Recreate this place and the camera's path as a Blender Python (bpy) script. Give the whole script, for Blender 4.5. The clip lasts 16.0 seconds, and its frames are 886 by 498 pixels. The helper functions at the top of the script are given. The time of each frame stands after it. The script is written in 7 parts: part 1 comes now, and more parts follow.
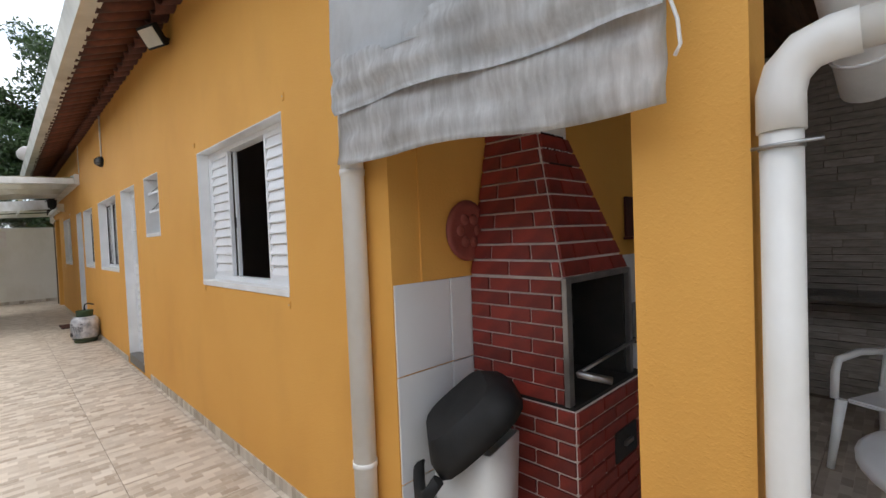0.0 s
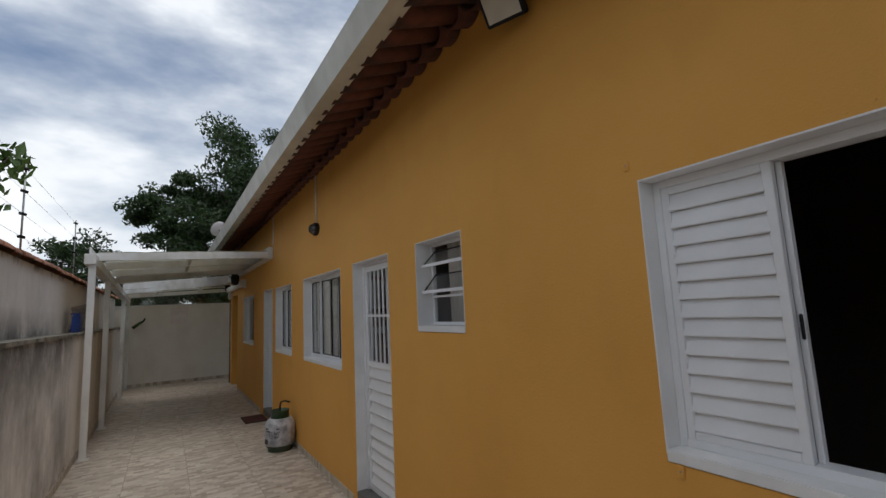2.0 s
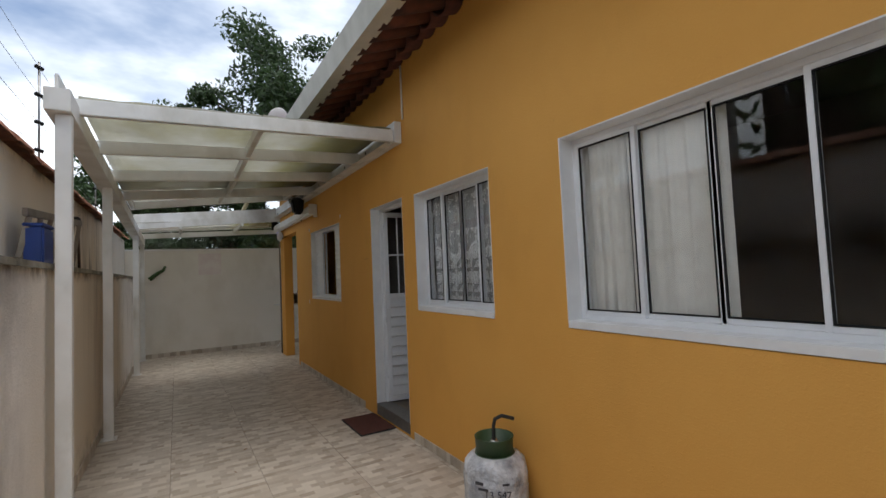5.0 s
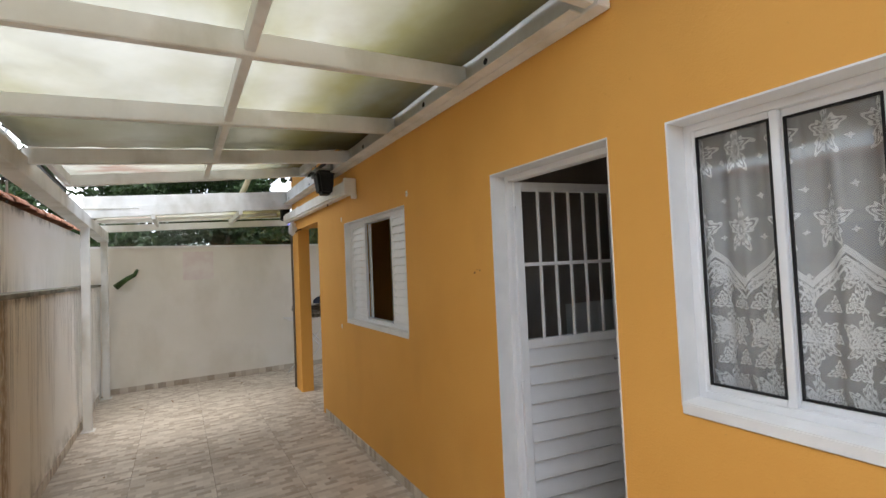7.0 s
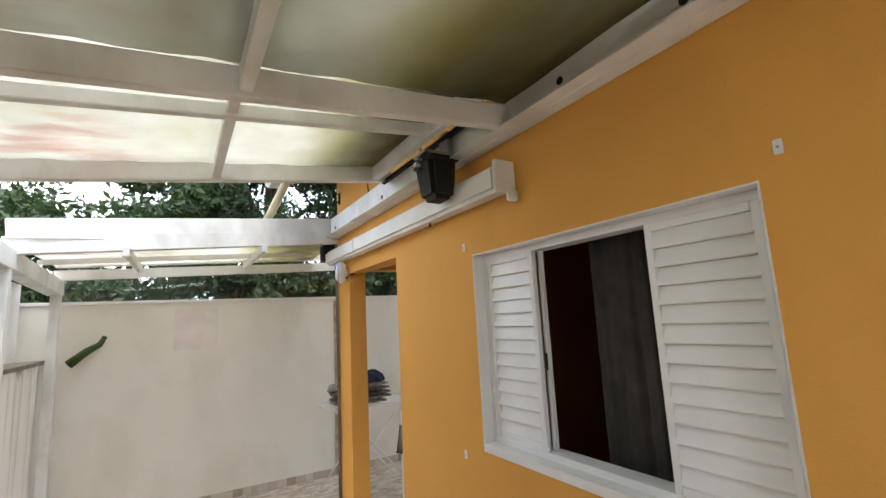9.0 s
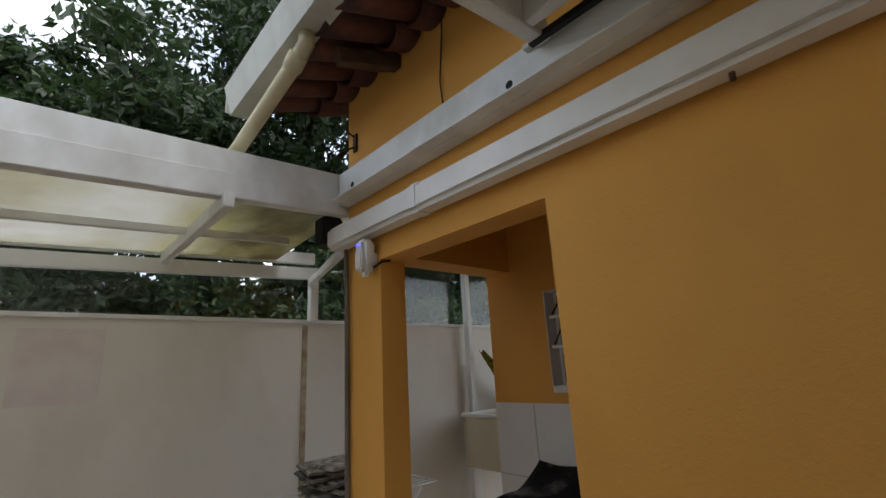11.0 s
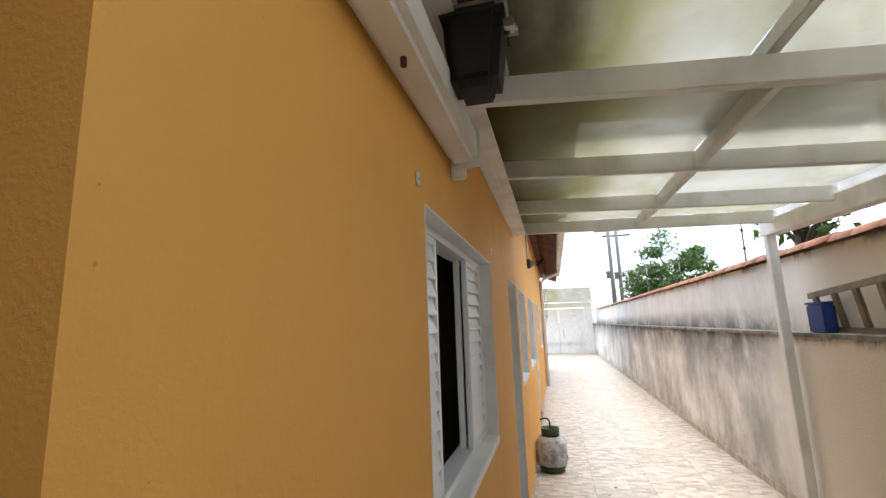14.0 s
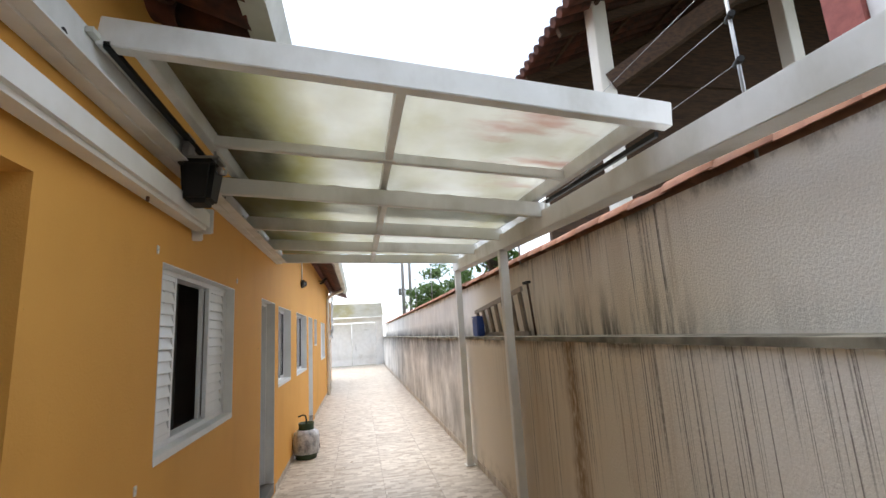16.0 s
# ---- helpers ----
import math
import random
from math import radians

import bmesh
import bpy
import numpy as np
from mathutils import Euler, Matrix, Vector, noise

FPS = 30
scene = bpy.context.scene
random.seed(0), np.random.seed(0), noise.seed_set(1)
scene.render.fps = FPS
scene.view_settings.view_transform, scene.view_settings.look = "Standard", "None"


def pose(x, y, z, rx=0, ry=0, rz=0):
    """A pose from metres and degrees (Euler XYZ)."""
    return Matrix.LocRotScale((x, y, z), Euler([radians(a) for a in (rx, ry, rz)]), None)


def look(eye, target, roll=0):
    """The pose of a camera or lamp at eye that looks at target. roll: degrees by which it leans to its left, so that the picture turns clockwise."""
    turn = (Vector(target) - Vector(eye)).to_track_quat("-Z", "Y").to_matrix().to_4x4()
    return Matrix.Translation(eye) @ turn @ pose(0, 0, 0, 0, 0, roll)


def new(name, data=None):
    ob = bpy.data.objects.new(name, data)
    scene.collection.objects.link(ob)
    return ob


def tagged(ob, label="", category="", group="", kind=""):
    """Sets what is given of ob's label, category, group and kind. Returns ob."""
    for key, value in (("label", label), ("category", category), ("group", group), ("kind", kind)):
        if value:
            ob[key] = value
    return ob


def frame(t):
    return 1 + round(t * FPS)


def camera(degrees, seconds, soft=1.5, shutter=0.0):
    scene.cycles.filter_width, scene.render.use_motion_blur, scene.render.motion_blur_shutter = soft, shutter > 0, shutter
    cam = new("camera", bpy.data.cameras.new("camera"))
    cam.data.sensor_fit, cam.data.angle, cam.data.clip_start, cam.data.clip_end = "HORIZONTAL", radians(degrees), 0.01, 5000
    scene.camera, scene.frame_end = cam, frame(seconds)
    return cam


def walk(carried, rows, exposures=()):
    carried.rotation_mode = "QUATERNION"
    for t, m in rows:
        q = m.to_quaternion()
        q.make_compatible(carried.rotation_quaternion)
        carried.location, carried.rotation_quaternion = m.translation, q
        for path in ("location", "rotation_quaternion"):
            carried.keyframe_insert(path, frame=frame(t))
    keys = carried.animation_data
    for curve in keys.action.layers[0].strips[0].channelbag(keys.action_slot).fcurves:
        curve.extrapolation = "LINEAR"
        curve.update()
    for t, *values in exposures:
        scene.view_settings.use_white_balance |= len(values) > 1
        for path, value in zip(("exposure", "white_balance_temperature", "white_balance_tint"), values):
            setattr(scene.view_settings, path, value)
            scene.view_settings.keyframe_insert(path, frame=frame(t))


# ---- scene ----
cam = camera(89.3, 16.0)
PATH = [
    (0, (-1.135, 0.366, 1.478), (0.27, 1.788, 1.421), -2.3),
    (0.5, (-1.269, 1.11, 1.495), (0.006, 2.65, 1.494), -2.7),
    (1, (-1.359, 1.842, 1.533), (-0.19, 3.462, 1.602), -2.9),
    (1.5, (-1.463, 2.521, 1.642), (-0.369, 4.188, 1.806), -2.7),
    (2, (-1.536, 3.19, 1.751), (-0.49, 4.875, 2.01), -2.8),
    (2.5, (-1.615, 3.849, 1.78), (-0.592, 5.535, 2.115), -2.9),
    (3, (-1.661, 4.585, 1.74), (-0.653, 6.275, 2.094), -2.8),
    (3.5, (-1.736, 5.297, 1.625), (-0.732, 6.994, 1.957), -2.6),
    (4, (-1.844, 6.016, 1.542), (-0.832, 7.721, 1.802), -2.5),
    (4.5, (-1.883, 6.714, 1.477), (-0.866, 8.426, 1.654), -2.4),
    (4.7, (-1.866, 7.007, 1.483), (-0.845, 8.722, 1.618), -2.5),
    (6.8, (-1.547, 9.75, 1.697), (-0.522, 11.467, 1.742), -2.5),
    (7, (-1.514, 10.015, 1.726), (-0.49, 11.732, 1.797), -2.5),
    (7.5, (-1.473, 10.626, 1.785), (-0.454, 12.341, 1.928), -2.5),
    (8, (-1.419, 11.256, 1.817), (-0.404, 12.966, 2.029), -2.6),
    (8.5, (-1.4, 11.898, 1.865), (-0.389, 13.603, 2.125), -2.7),
    (10.8, (-1.362, 14.484, 1.789), (-0.184, 16.014, 2.307), -2.7),
    (11, (-1.322, 14.668, 1.747), (-0.02, 16.096, 2.261), -3.2),
    (11.5, (-1.142, 15.07, 1.696), (0.512, 16.088, 2.171), -4.4),
    (12, (-0.906, 15.442, 1.688), (1.011, 15.824, 2.113), -4.7),
    (12.5, (-0.66, 15.59, 1.7), (1.26, 15.24, 2.13), -3.5),
    (13, (-0.424, 15.726, 1.769), (1.177, 14.584, 2.129), -3.4),
    (13.5, (-0.367, 15.767, 1.78), (0.74, 14.136, 2.112), -2.6),
    (14, (-0.354, 15.808, 1.833), (0.103, 13.891, 2.17), -2.1),
    (14.5, (-0.474, 16.011, 1.802), (-0.484, 14.043, 2.158), -3),
    (15, (-0.751, 16.321, 1.764), (-0.958, 14.364, 2.126), -3.3),
    (15.5, (-0.908, 16.717, 1.736), (-1.218, 14.776, 2.102), -3.5),
    (16, (-1.013, 17.136, 1.746), (-1.393, 15.206, 2.107), -3.5),
]

EXPOSURES = [(0, 1), (0.5, 0.9), (1, 0.28), (1.5, -0.02), (2, -0.32), (2.5, -0.52), (3, -0.4), (3.5, -0.1), (4.5, 0.15), (7, 1.65), (7.5, 1.75), (8.5, 2.25), (10.8, 0.65), (11, 0.75), (11.5, 1.88), (12, 2.18), (12.5, 2.6), (13, 2.7), (13.5, 2), (14, 1.55), (14.5, 1.5), (15, 1.5), (16, 1.35)]
walk(cam, [(t, look(eye, target, roll)) for t, eye, target, roll in PATH], EXPOSURES)

# ---- light: bright overcast sky ----
world = bpy.data.worlds.new("sky")
scene.world = world
world.use_nodes = True
wn, wl = world.node_tree.nodes, world.node_tree.links
wn.clear()
w_out = wn.new("ShaderNodeOutputWorld")
w_bg = wn.new("ShaderNodeBackground")
w_bg.inputs[1].default_value = 0.14
w_sky = wn.new("ShaderNodeTexSky")
w_sky.sky_type = "NISHITA"
w_sky.sun_disc = False
w_sky.sun_elevation, w_sky.sun_rotation = radians(79), radians(194)
w_sky.dust_density = 2.0
w_co = wn.new("ShaderNodeTexCoord")
w_map = wn.new("ShaderNodeMapping")
w_map.inputs["Scale"].default_value = (1.0, 1.0, 2.6)
w_n = wn.new("ShaderNodeTexNoise")
w_n.inputs["Scale"].default_value, w_n.inputs["Detail"].default_value = 1.9, 6
w_n.inputs["Roughness"].default_value = 0.55
w_r = wn.new("ShaderNodeValToRGB")
w_r.color_ramp.elements[0].position, w_r.color_ramp.elements[1].position = 0.32, 0.60
w_r2 = wn.new("ShaderNodeValToRGB")
w_r2.color_ramp.elements[0].color = (5.3, 5.9, 6.8, 1)
w_r2.color_ramp.elements[1].color = (9.2, 9.5, 9.8, 1)
w_r2.color_ramp.elements[0].position, w_r2.color_ramp.elements[1].position = 0.40, 0.68
w_mix = wn.new("ShaderNodeMixRGB")
wl.new(w_co.outputs["Generated"], w_map.inputs[0])
wl.new(w_map.outputs[0], w_n.inputs["Vector"])
wl.new(w_n.outputs["Fac"], w_r.inputs[0])
wl.new(w_n.outputs["Fac"], w_r2.inputs[0])
wl.new(w_r.outputs[0], w_mix.inputs[0])
wl.new(w_sky.outputs[0], w_mix.inputs[1])
wl.new(w_r2.outputs[0], w_mix.inputs[2])
wl.new(w_mix.outputs[0], w_bg.inputs[0])
wl.new(w_bg.outputs[0], w_out.inputs[0])

sun = new("sun", bpy.data.lights.new("sun", "SUN"))
sun.data.energy, sun.data.angle, sun.data.color = 1.25, radians(45), (1.0, 0.96, 0.9)
sun.matrix_world = look((-0.6, 4.6, 12.5), (0, 7, 0))


# ---- materials ----
def nodes_of(name):
    m = bpy.data.materials.new(name)
    m.use_nodes = True
    nt = m.node_tree
    b = nt.nodes["Principled BSDF"]
    return m, nt.nodes, nt.links, b


def vec(n, l, scale=(1, 1, 1), generated=False):
    co = n.new("ShaderNodeTexCoord")
    mp = n.new("ShaderNodeMapping")
    mp.inputs["Scale"].default_value = scale
    l.new(co.outputs["Generated" if generated else "Object"], mp.inputs[0])
    return mp.outputs[0]


def noise_fac(n, l, scale, detail=4, stretch=(1, 1, 1), lo=0.35, hi=0.65, rough=0.55):
    t = n.new("ShaderNodeTexNoise")
    t.inputs["Scale"].default_value, t.inputs["Detail"].default_value, t.inputs["Roughness"].default_value = scale, detail, rough
    l.new(vec(n, l, stretch), t.inputs["Vector"])
    r = n.new("ShaderNodeMapRange")
    r.inputs[1].default_value, r.inputs[2].default_value = lo, hi
    l.new(t.outputs["Fac"], r.inputs[0])
    return r.outputs[0]


def mixed(n, l, fac, a, b, mode="MIX"):
    x = n.new("ShaderNodeMixRGB")
    x.blend_type = mode
    for i, v in ((0, fac), (1, a), (2, b)):
        if isinstance(v, (int, float)):
            x.inputs[i].default_value = v
        elif isinstance(v, tuple):
            x.inputs[i].default_value = (*v, 1)
        else:
            l.new(v, x.inputs[i])
    return x.outputs[0]


def times(n, l, a, b):
    x = n.new("ShaderNodeMath")
    x.operation = "MULTIPLY"
    for i, v in ((0, a), (1, b)):
        if isinstance(v, (int, float)):
            x.inputs[i].default_value = v
        else:
            l.new(v, x.inputs[i])
    return x.outputs[0]


def bumped(n, l, b, height, strength, distance):
    x = n.new("ShaderNodeBump")
    x.inputs["Strength"].default_value, x.inputs["Distance"].default_value = strength, distance
    l.new(height, x.inputs["Height"])
    l.new(x.outputs[0], b.inputs["Normal"])


def surface(name, c1, c2, scale=6.0, rough=0.6, bump=0.15, bump_scale=80.0, metal=0.0, dirt=None, dirt_amount=0.4, dirt_scale=1.5, distance=0.003, spec=0.5, stretch=(1, 1, 1), vary=0.0):
    m, n, l, b = nodes_of(name)
    col = mixed(n, l, noise_fac(n, l, scale, 5, stretch), c1, c2)
    if dirt:
        d = times(n, l, noise_fac(n, l, dirt_scale, 6, (1, 1, 0.6), 0.5, 0.72), dirt_amount)
        col = mixed(n, l, d, col, dirt)
    if vary:
        oi = n.new("ShaderNodeObjectInfo")
        mr = n.new("ShaderNodeMapRange")
        mr.inputs[3].default_value, mr.inputs[4].default_value = 1 - vary, 1 + vary
        l.new(oi.outputs["Random"], mr.inputs[0])
        hs = n.new("ShaderNodeHueSaturation")
        l.new(mr.outputs[0], hs.inputs["Value"])
        l.new(col, hs.inputs["Color"])
        col = hs.outputs[0]
    l.new(col, b.inputs["Base Color"])
    b.inputs["Roughness"].default_value, b.inputs["Metallic"].default_value = rough, metal
    b.inputs["Specular IOR Level"].default_value = spec
    if bump:
        bumped(n, l, b, noise_fac(n, l, bump_scale, 4, stretch, 0.2, 0.8), bump, distance)
    return m


def calc(n, l, op, a, b=0.0):
    x = n.new("ShaderNodeMath")
    x.operation = op
    for i, v in ((0, a), (1, b)):
        if isinstance(v, (int, float)):
            x.inputs[i].default_value = v
        else:
            l.new(v, x.inputs[i])
    return x.outputs[0]


def ramp_of(n, l, v, a, b):
    """1 at a, falling or rising to 0 at b."""
    r = n.new("ShaderNodeMapRange")
    r.inputs[1].default_value, r.inputs[2].default_value, r.inputs[3].default_value, r.inputs[4].default_value = a, b, 1.0, 0.0
    l.new(v, r.inputs[0])
    return r.outputs[0]


def streaked(name, c1, c2, dark, rust, top, foot=None):
    """Old painted render: rain has carried grime down it from the edge at height top."""
    m, n, l, b = nodes_of(name)
    co = n.new("ShaderNodeTexCoord")
    sp = n.new("ShaderNodeSeparateXYZ")
    l.new(co.outputs["Object"], sp.inputs[0])
    y, z = sp.outputs[1], sp.outputs[2]
    low = foot is None
    col = mixed(n, l, noise_fac(n, l, 1.3, 6), c1, c2)
    # grey weathering on the stretch that stands in the open rain
    open_rain = ramp_of(n, l, y, 9.9, 10.9)
    grey = noise_fac(n, l, 1.0, 6, (1.3, 1.3, 0.8), 0.36, 0.62, 0.7)
    col = mixed(n, l, times(n, l, times(n, l, grey, open_rain), 0.68 if low else 0.25), col, (0.17, 0.172, 0.175))
    band = times(n, l, noise_fac(n, l, 1.0, 6, (1.6, 1.6, 1.3), 0.30, 0.54, 0.75), ramp_of(n, l, z, top, top - 0.55) if low else ramp_of(n, l, z, foot, foot + 0.30))
    col = mixed(n, l, times(n, l, times(n, l, band, open_rain), 0.92), col, (0.06, 0.06, 0.058))
    # sheltered stretch: cream tint and brown runs, worst along one length
    worst = times(n, l, ramp_of(n, l, y, 14.9, 15.15), ramp_of(n, l, y, 13.3, 12.2))
    shelter = times(n, l, ramp_of(n, l, y, 14.7, 15.6), ramp_of(n, l, y, 11.4, 10.4))
    col = mixed(n, l, times(n, l, shelter, 0.6), col, (0.64, 0.54, 0.38))
    wash = times(n, l, noise_fac(n, l, 1.0, 4, (3.0, 3.0, 0.25), 0.40, 0.66, 0.6), times(n, l, worst, 0.32))
    col = mixed(n, l, wash, col, (rust[0] * 1.4, rust[1] * 1.45, rust[2] * 1.6))
    run = noise_fac(n, l, 1.0, 5, (7, 7, 0.3), 0.58, 0.68, 0.75)
    col = mixed(n, l, times(n, l, run, times(n, l, worst, 0.75)), col, rust)
    if low:
        # one broad rust run
        dy = calc(n, l, "ABSOLUTE", calc(n, l, "SUBTRACT", calc(n, l, "ADD", y, calc(n, l, "MULTIPLY", noise_fac(n, l, 3.0, 4, (1, 1, 1), 0.2, 0.8), 0.10)), 14.09))
        one = times(n, l, ramp_of(n, l, dy, 0.03, 0.14), noise_fac(n, l, 30, 5, (1, 1, 0.4), 0.25, 0.55))
        col = mixed(n, l, times(n, l, one, 0.85), col, rust)
    # thin black drips from the edge, many on the sheltered end
    many = ramp_of(n, l, y, 13.4, 12.0)
    drip = noise_fac(n, l, 1.0, 2, (105, 105, 0.25), 0.56, 0.60, 0.5)
    reach = noise_fac(n, l, 1.0, 3, (5, 5, 0.1), 0.35, 0.65)
    tip = calc(n, l, "SUBTRACT", top - 0.15, calc(n, l, "MULTIPLY", reach, 1.3 if low else 0.75))
    fall = n.new("ShaderNodeMapRange")
    fall.inputs[3].default_value, fall.inputs[4].default_value = 0.0, 1.0
    l.new(tip, fall.inputs[1])
    l.new(calc(n, l, "ADD", tip, 0.25), fall.inputs[2])
    l.new(z, fall.inputs[0])
    beads = noise_fac(n, l, 60, 2, (1, 1, 0.5), 0.20, 0.50)
    amount = times(n, l, many, 0.7) if low else times(n, l, worst, 0.85)
    col = mixed(n, l, times(n, l, times(n, l, drip, beads), times(n, l, fall.outputs[0], amount)), col, dark)
    soot = times(n, l, noise_fac(n, l, 5.0, 6, (1, 1, 0.6), 0.46, 0.62, 0.7), ramp_of(n, l, z, top, top - 0.09))
    col = mixed(n, l, times(n, l, soot, 0.8), col, dark)
    if not low:
        mould = times(n, l, noise_fac(n, l, 1.0, 6, (9, 9, 1.0), 0.48, 0.62, 0.75), ramp_of(n, l, z, foot, foot + 0.40))
        col = mixed(n, l, times(n, l, mould, calc(n, l, "ADD", times(n, l, worst, 0.7), 0.15)), col, dark)
    else:
        damp = times(n, l, noise_fac(n, l, 4.0, 6, (1, 1, 1), 0.45, 0.62, 0.7), ramp_of(n, l, z, 0.08, 0.30))
        col = mixed(n, l, times(n, l, damp, 0.6), col, (0.20, 0.17, 0.11))
    l.new(col, b.inputs["Base Color"])
    b.inputs["Roughness"].default_value = 0.85
    bumped(n, l, b, noise_fac(n, l, 75, 4, (1, 1, 1), 0.2, 0.8), 0.5, 0.006)
    return m


def stucco(name, c1, c2, dirt):
    """Painted stucco: fine sandy grain, a few blisters and small pits."""
    m, n, l, b = nodes_of(name)
    col = mixed(n, l, noise_fac(n, l, 0.9, 5), c1, c2)
    col = mixed(n, l, times(n, l, noise_fac(n, l, 2.2, 6, (1, 1, 0.5), 0.52, 0.74), 0.22), col, dirt)
    pit = noise_fac(n, l, 60, 3, (1, 1, 1), 0.735, 0.765)
    col = mixed(n, l, times(n, l, pit, 0.45), col, (dirt[0] * 0.55, dirt[1] * 0.55, dirt[2] * 0.6))
    l.new(col, b.inputs["Base Color"])
    b.inputs["Roughness"].default_value, b.inputs["Specular IOR Level"].default_value = 0.75, 0.3
    grain = noise_fac(n, l, 140, 3, (1, 1, 1), 0.2, 0.8)
    blister = calc(n, l, "MULTIPLY", noise_fac(n, l, 60, 4, (1, 1, 1), 0.50, 0.75), 0.55)
    h = calc(n, l, "SUBTRACT", calc(n, l, "ADD", calc(n, l, "MULTIPLY", grain, 0.45), blister), calc(n, l, "MULTIPLY", pit, 0.8))
    bumped(n, l, b, h, 0.42, 0.0035)
    return m


def floor_mosaic(name):
    """Ceramic tile printed with small beige and grey stone pieces."""
    m, n, l, b = nodes_of(name)
    br = n.new("ShaderNodeTexBrick")
    br.inputs["Scale"].default_value = 1.0
    br.inputs["Brick Width"].default_value, br.inputs["Row Height"].default_value = 0.105, 0.055
    br.inputs["Mortar Size"].default_value, br.inputs["Bias"].default_value = 0.0012, 0.0
    br.inputs["Color1"].default_value, br.inputs["Color2"].default_value = (0.62, 0.56, 0.48, 1), (0.30, 0.24, 0.18, 1)
    br.inputs["Mortar"].default_value = (0.52, 0.46, 0.39, 1)
    geo = n.new("ShaderNodeNewGeometry")
    oi = n.new("ShaderNodeObjectInfo")
    add = n.new("ShaderNodeVectorMath")
    add.operation = "MULTIPLY_ADD"
    add.inputs[1].default_value = (9.0, 7.0, 3.0)
    l.new(oi.outputs["Random"], add.inputs[0])
    co = n.new("ShaderNodeTexCoord")
    l.new(co.outputs["Object"], add.inputs[2])
    l.new(add.outputs[0], br.inputs["Vector"])
    col = mixed(n, l, times(n, l, noise_fac(n, l, 14, 6), 0.3), br.outputs["Color"], (0.60, 0.54, 0.47))
    wn_ = n.new("ShaderNodeTexNoise")
    wn_.inputs["Scale"].default_value, wn_.inputs["Detail"].default_value = 0.9, 6
    l.new(geo.outputs["Position"], wn_.inputs["Vector"])
    mr = n.new("ShaderNodeMapRange")
    mr.inputs[1].default_value, mr.inputs[2].default_value, mr.inputs[4].default_value = 0.50, 0.75, 0.4
    l.new(wn_.outputs["Fac"], mr.inputs[0])
    col = mixed(n, l, mr.outputs[0], col, (0.32, 0.27, 0.21))
    l.new(col, b.inputs["Base Color"])
    b.inputs["Roughness"].default_value = 0.46
    bumped(n, l, b, noise_fac(n, l, 45, 4), 0.08, 0.002)
    return m


def sheet_plastic(name):
    """Weathered translucent plastic roof sheet with green and red-brown stains."""
    m, n, l, b = nodes_of(name)
    col = mixed(n, l, noise_fac(n, l, 1.6, 6), (0.58, 0.58, 0.55), (0.48, 0.47, 0.41))
    col = mixed(n, l, times(n, l, noise_fac(n, l, 0.9, 5, (1.6, 0.7, 1), 0.50, 0.70), 0.55), col, (0.36, 0.34, 0.17))
    co = n.new("ShaderNodeTexCoord")
    sp = n.new("ShaderNodeSeparateXYZ")
    l.new(co.outputs["Object"], sp.inputs[0])
    wob = calc(n, l, "ADD", sp.outputs[0], calc(n, l, "MULTIPLY", noise_fac(n, l, 2.5, 5, (1, 1, 1), 0.2, 0.8), 0.22))
    # algae fringe and dark leaf litter where rain gathers beside the wall
    fringe = times(n, l, ramp_of(n, l, wob, -0.50, -0.78), noise_fac(n, l, 2.0, 5, (1, 0.4, 1), 0.25, 0.55))
    col = mixed(n, l, times(n, l, fringe, 0.7), col, (0.36, 0.33, 0.11))
    moved = ramp_of(n, l, sp.outputs[1], 14.2, 13.6)
    litter = times(n, l, ramp_of(n, l, wob, -0.28, -0.48), noise_fac(n, l, 3.0, 6, (1, 0.5, 1), 0.30, 0.60))
    col = mixed(n, l, times(n, l, times(n, l, litter, moved), 0.8), col, (0.11, 0.08, 0.04))
    # red-brown deposit towards the outer edge
    outer = ramp_of(n, l, wob, -1.75, -1.25)
    red = times(n, l, noise_fac(n, l, 2.6, 7, (0.7, 2.2, 1), 0.50, 0.68), outer)
    col = mixed(n, l, times(n, l, times(n, l, red, moved), 0.6), col, (0.36, 0.17, 0.13))
    tr = n.new("ShaderNodeBsdfTranslucent")
    l.new(col, tr.inputs[0])
    l.new(col, b.inputs["Base Color"])
    b.inputs["Roughness"].default_value = 0.25
    mx = n.new("ShaderNodeMixShader")
    mx.inputs[0].default_value = 0.22
    l.new(tr.outputs[0], mx.inputs[1])
    l.new(b.outputs[0], mx.inputs[2])
    cl = n.new("ShaderNodeBsdfTransparent")
    cl.inputs[0].default_value = (0.92, 0.90, 0.84, 1)
    m2 = n.new("ShaderNodeMixShader")
    l.new(times(n, l, noise_fac(n, l, 1.2, 5, (1, 1, 1), 0.30, 0.65), 0.28), m2.inputs[0])
    l.new(mx.outputs[0], m2.inputs[1])
    l.new(cl.outputs[0], m2.inputs[2])
    l.new(m2.outputs[0], n["Material Output"].inputs[0])
    return m


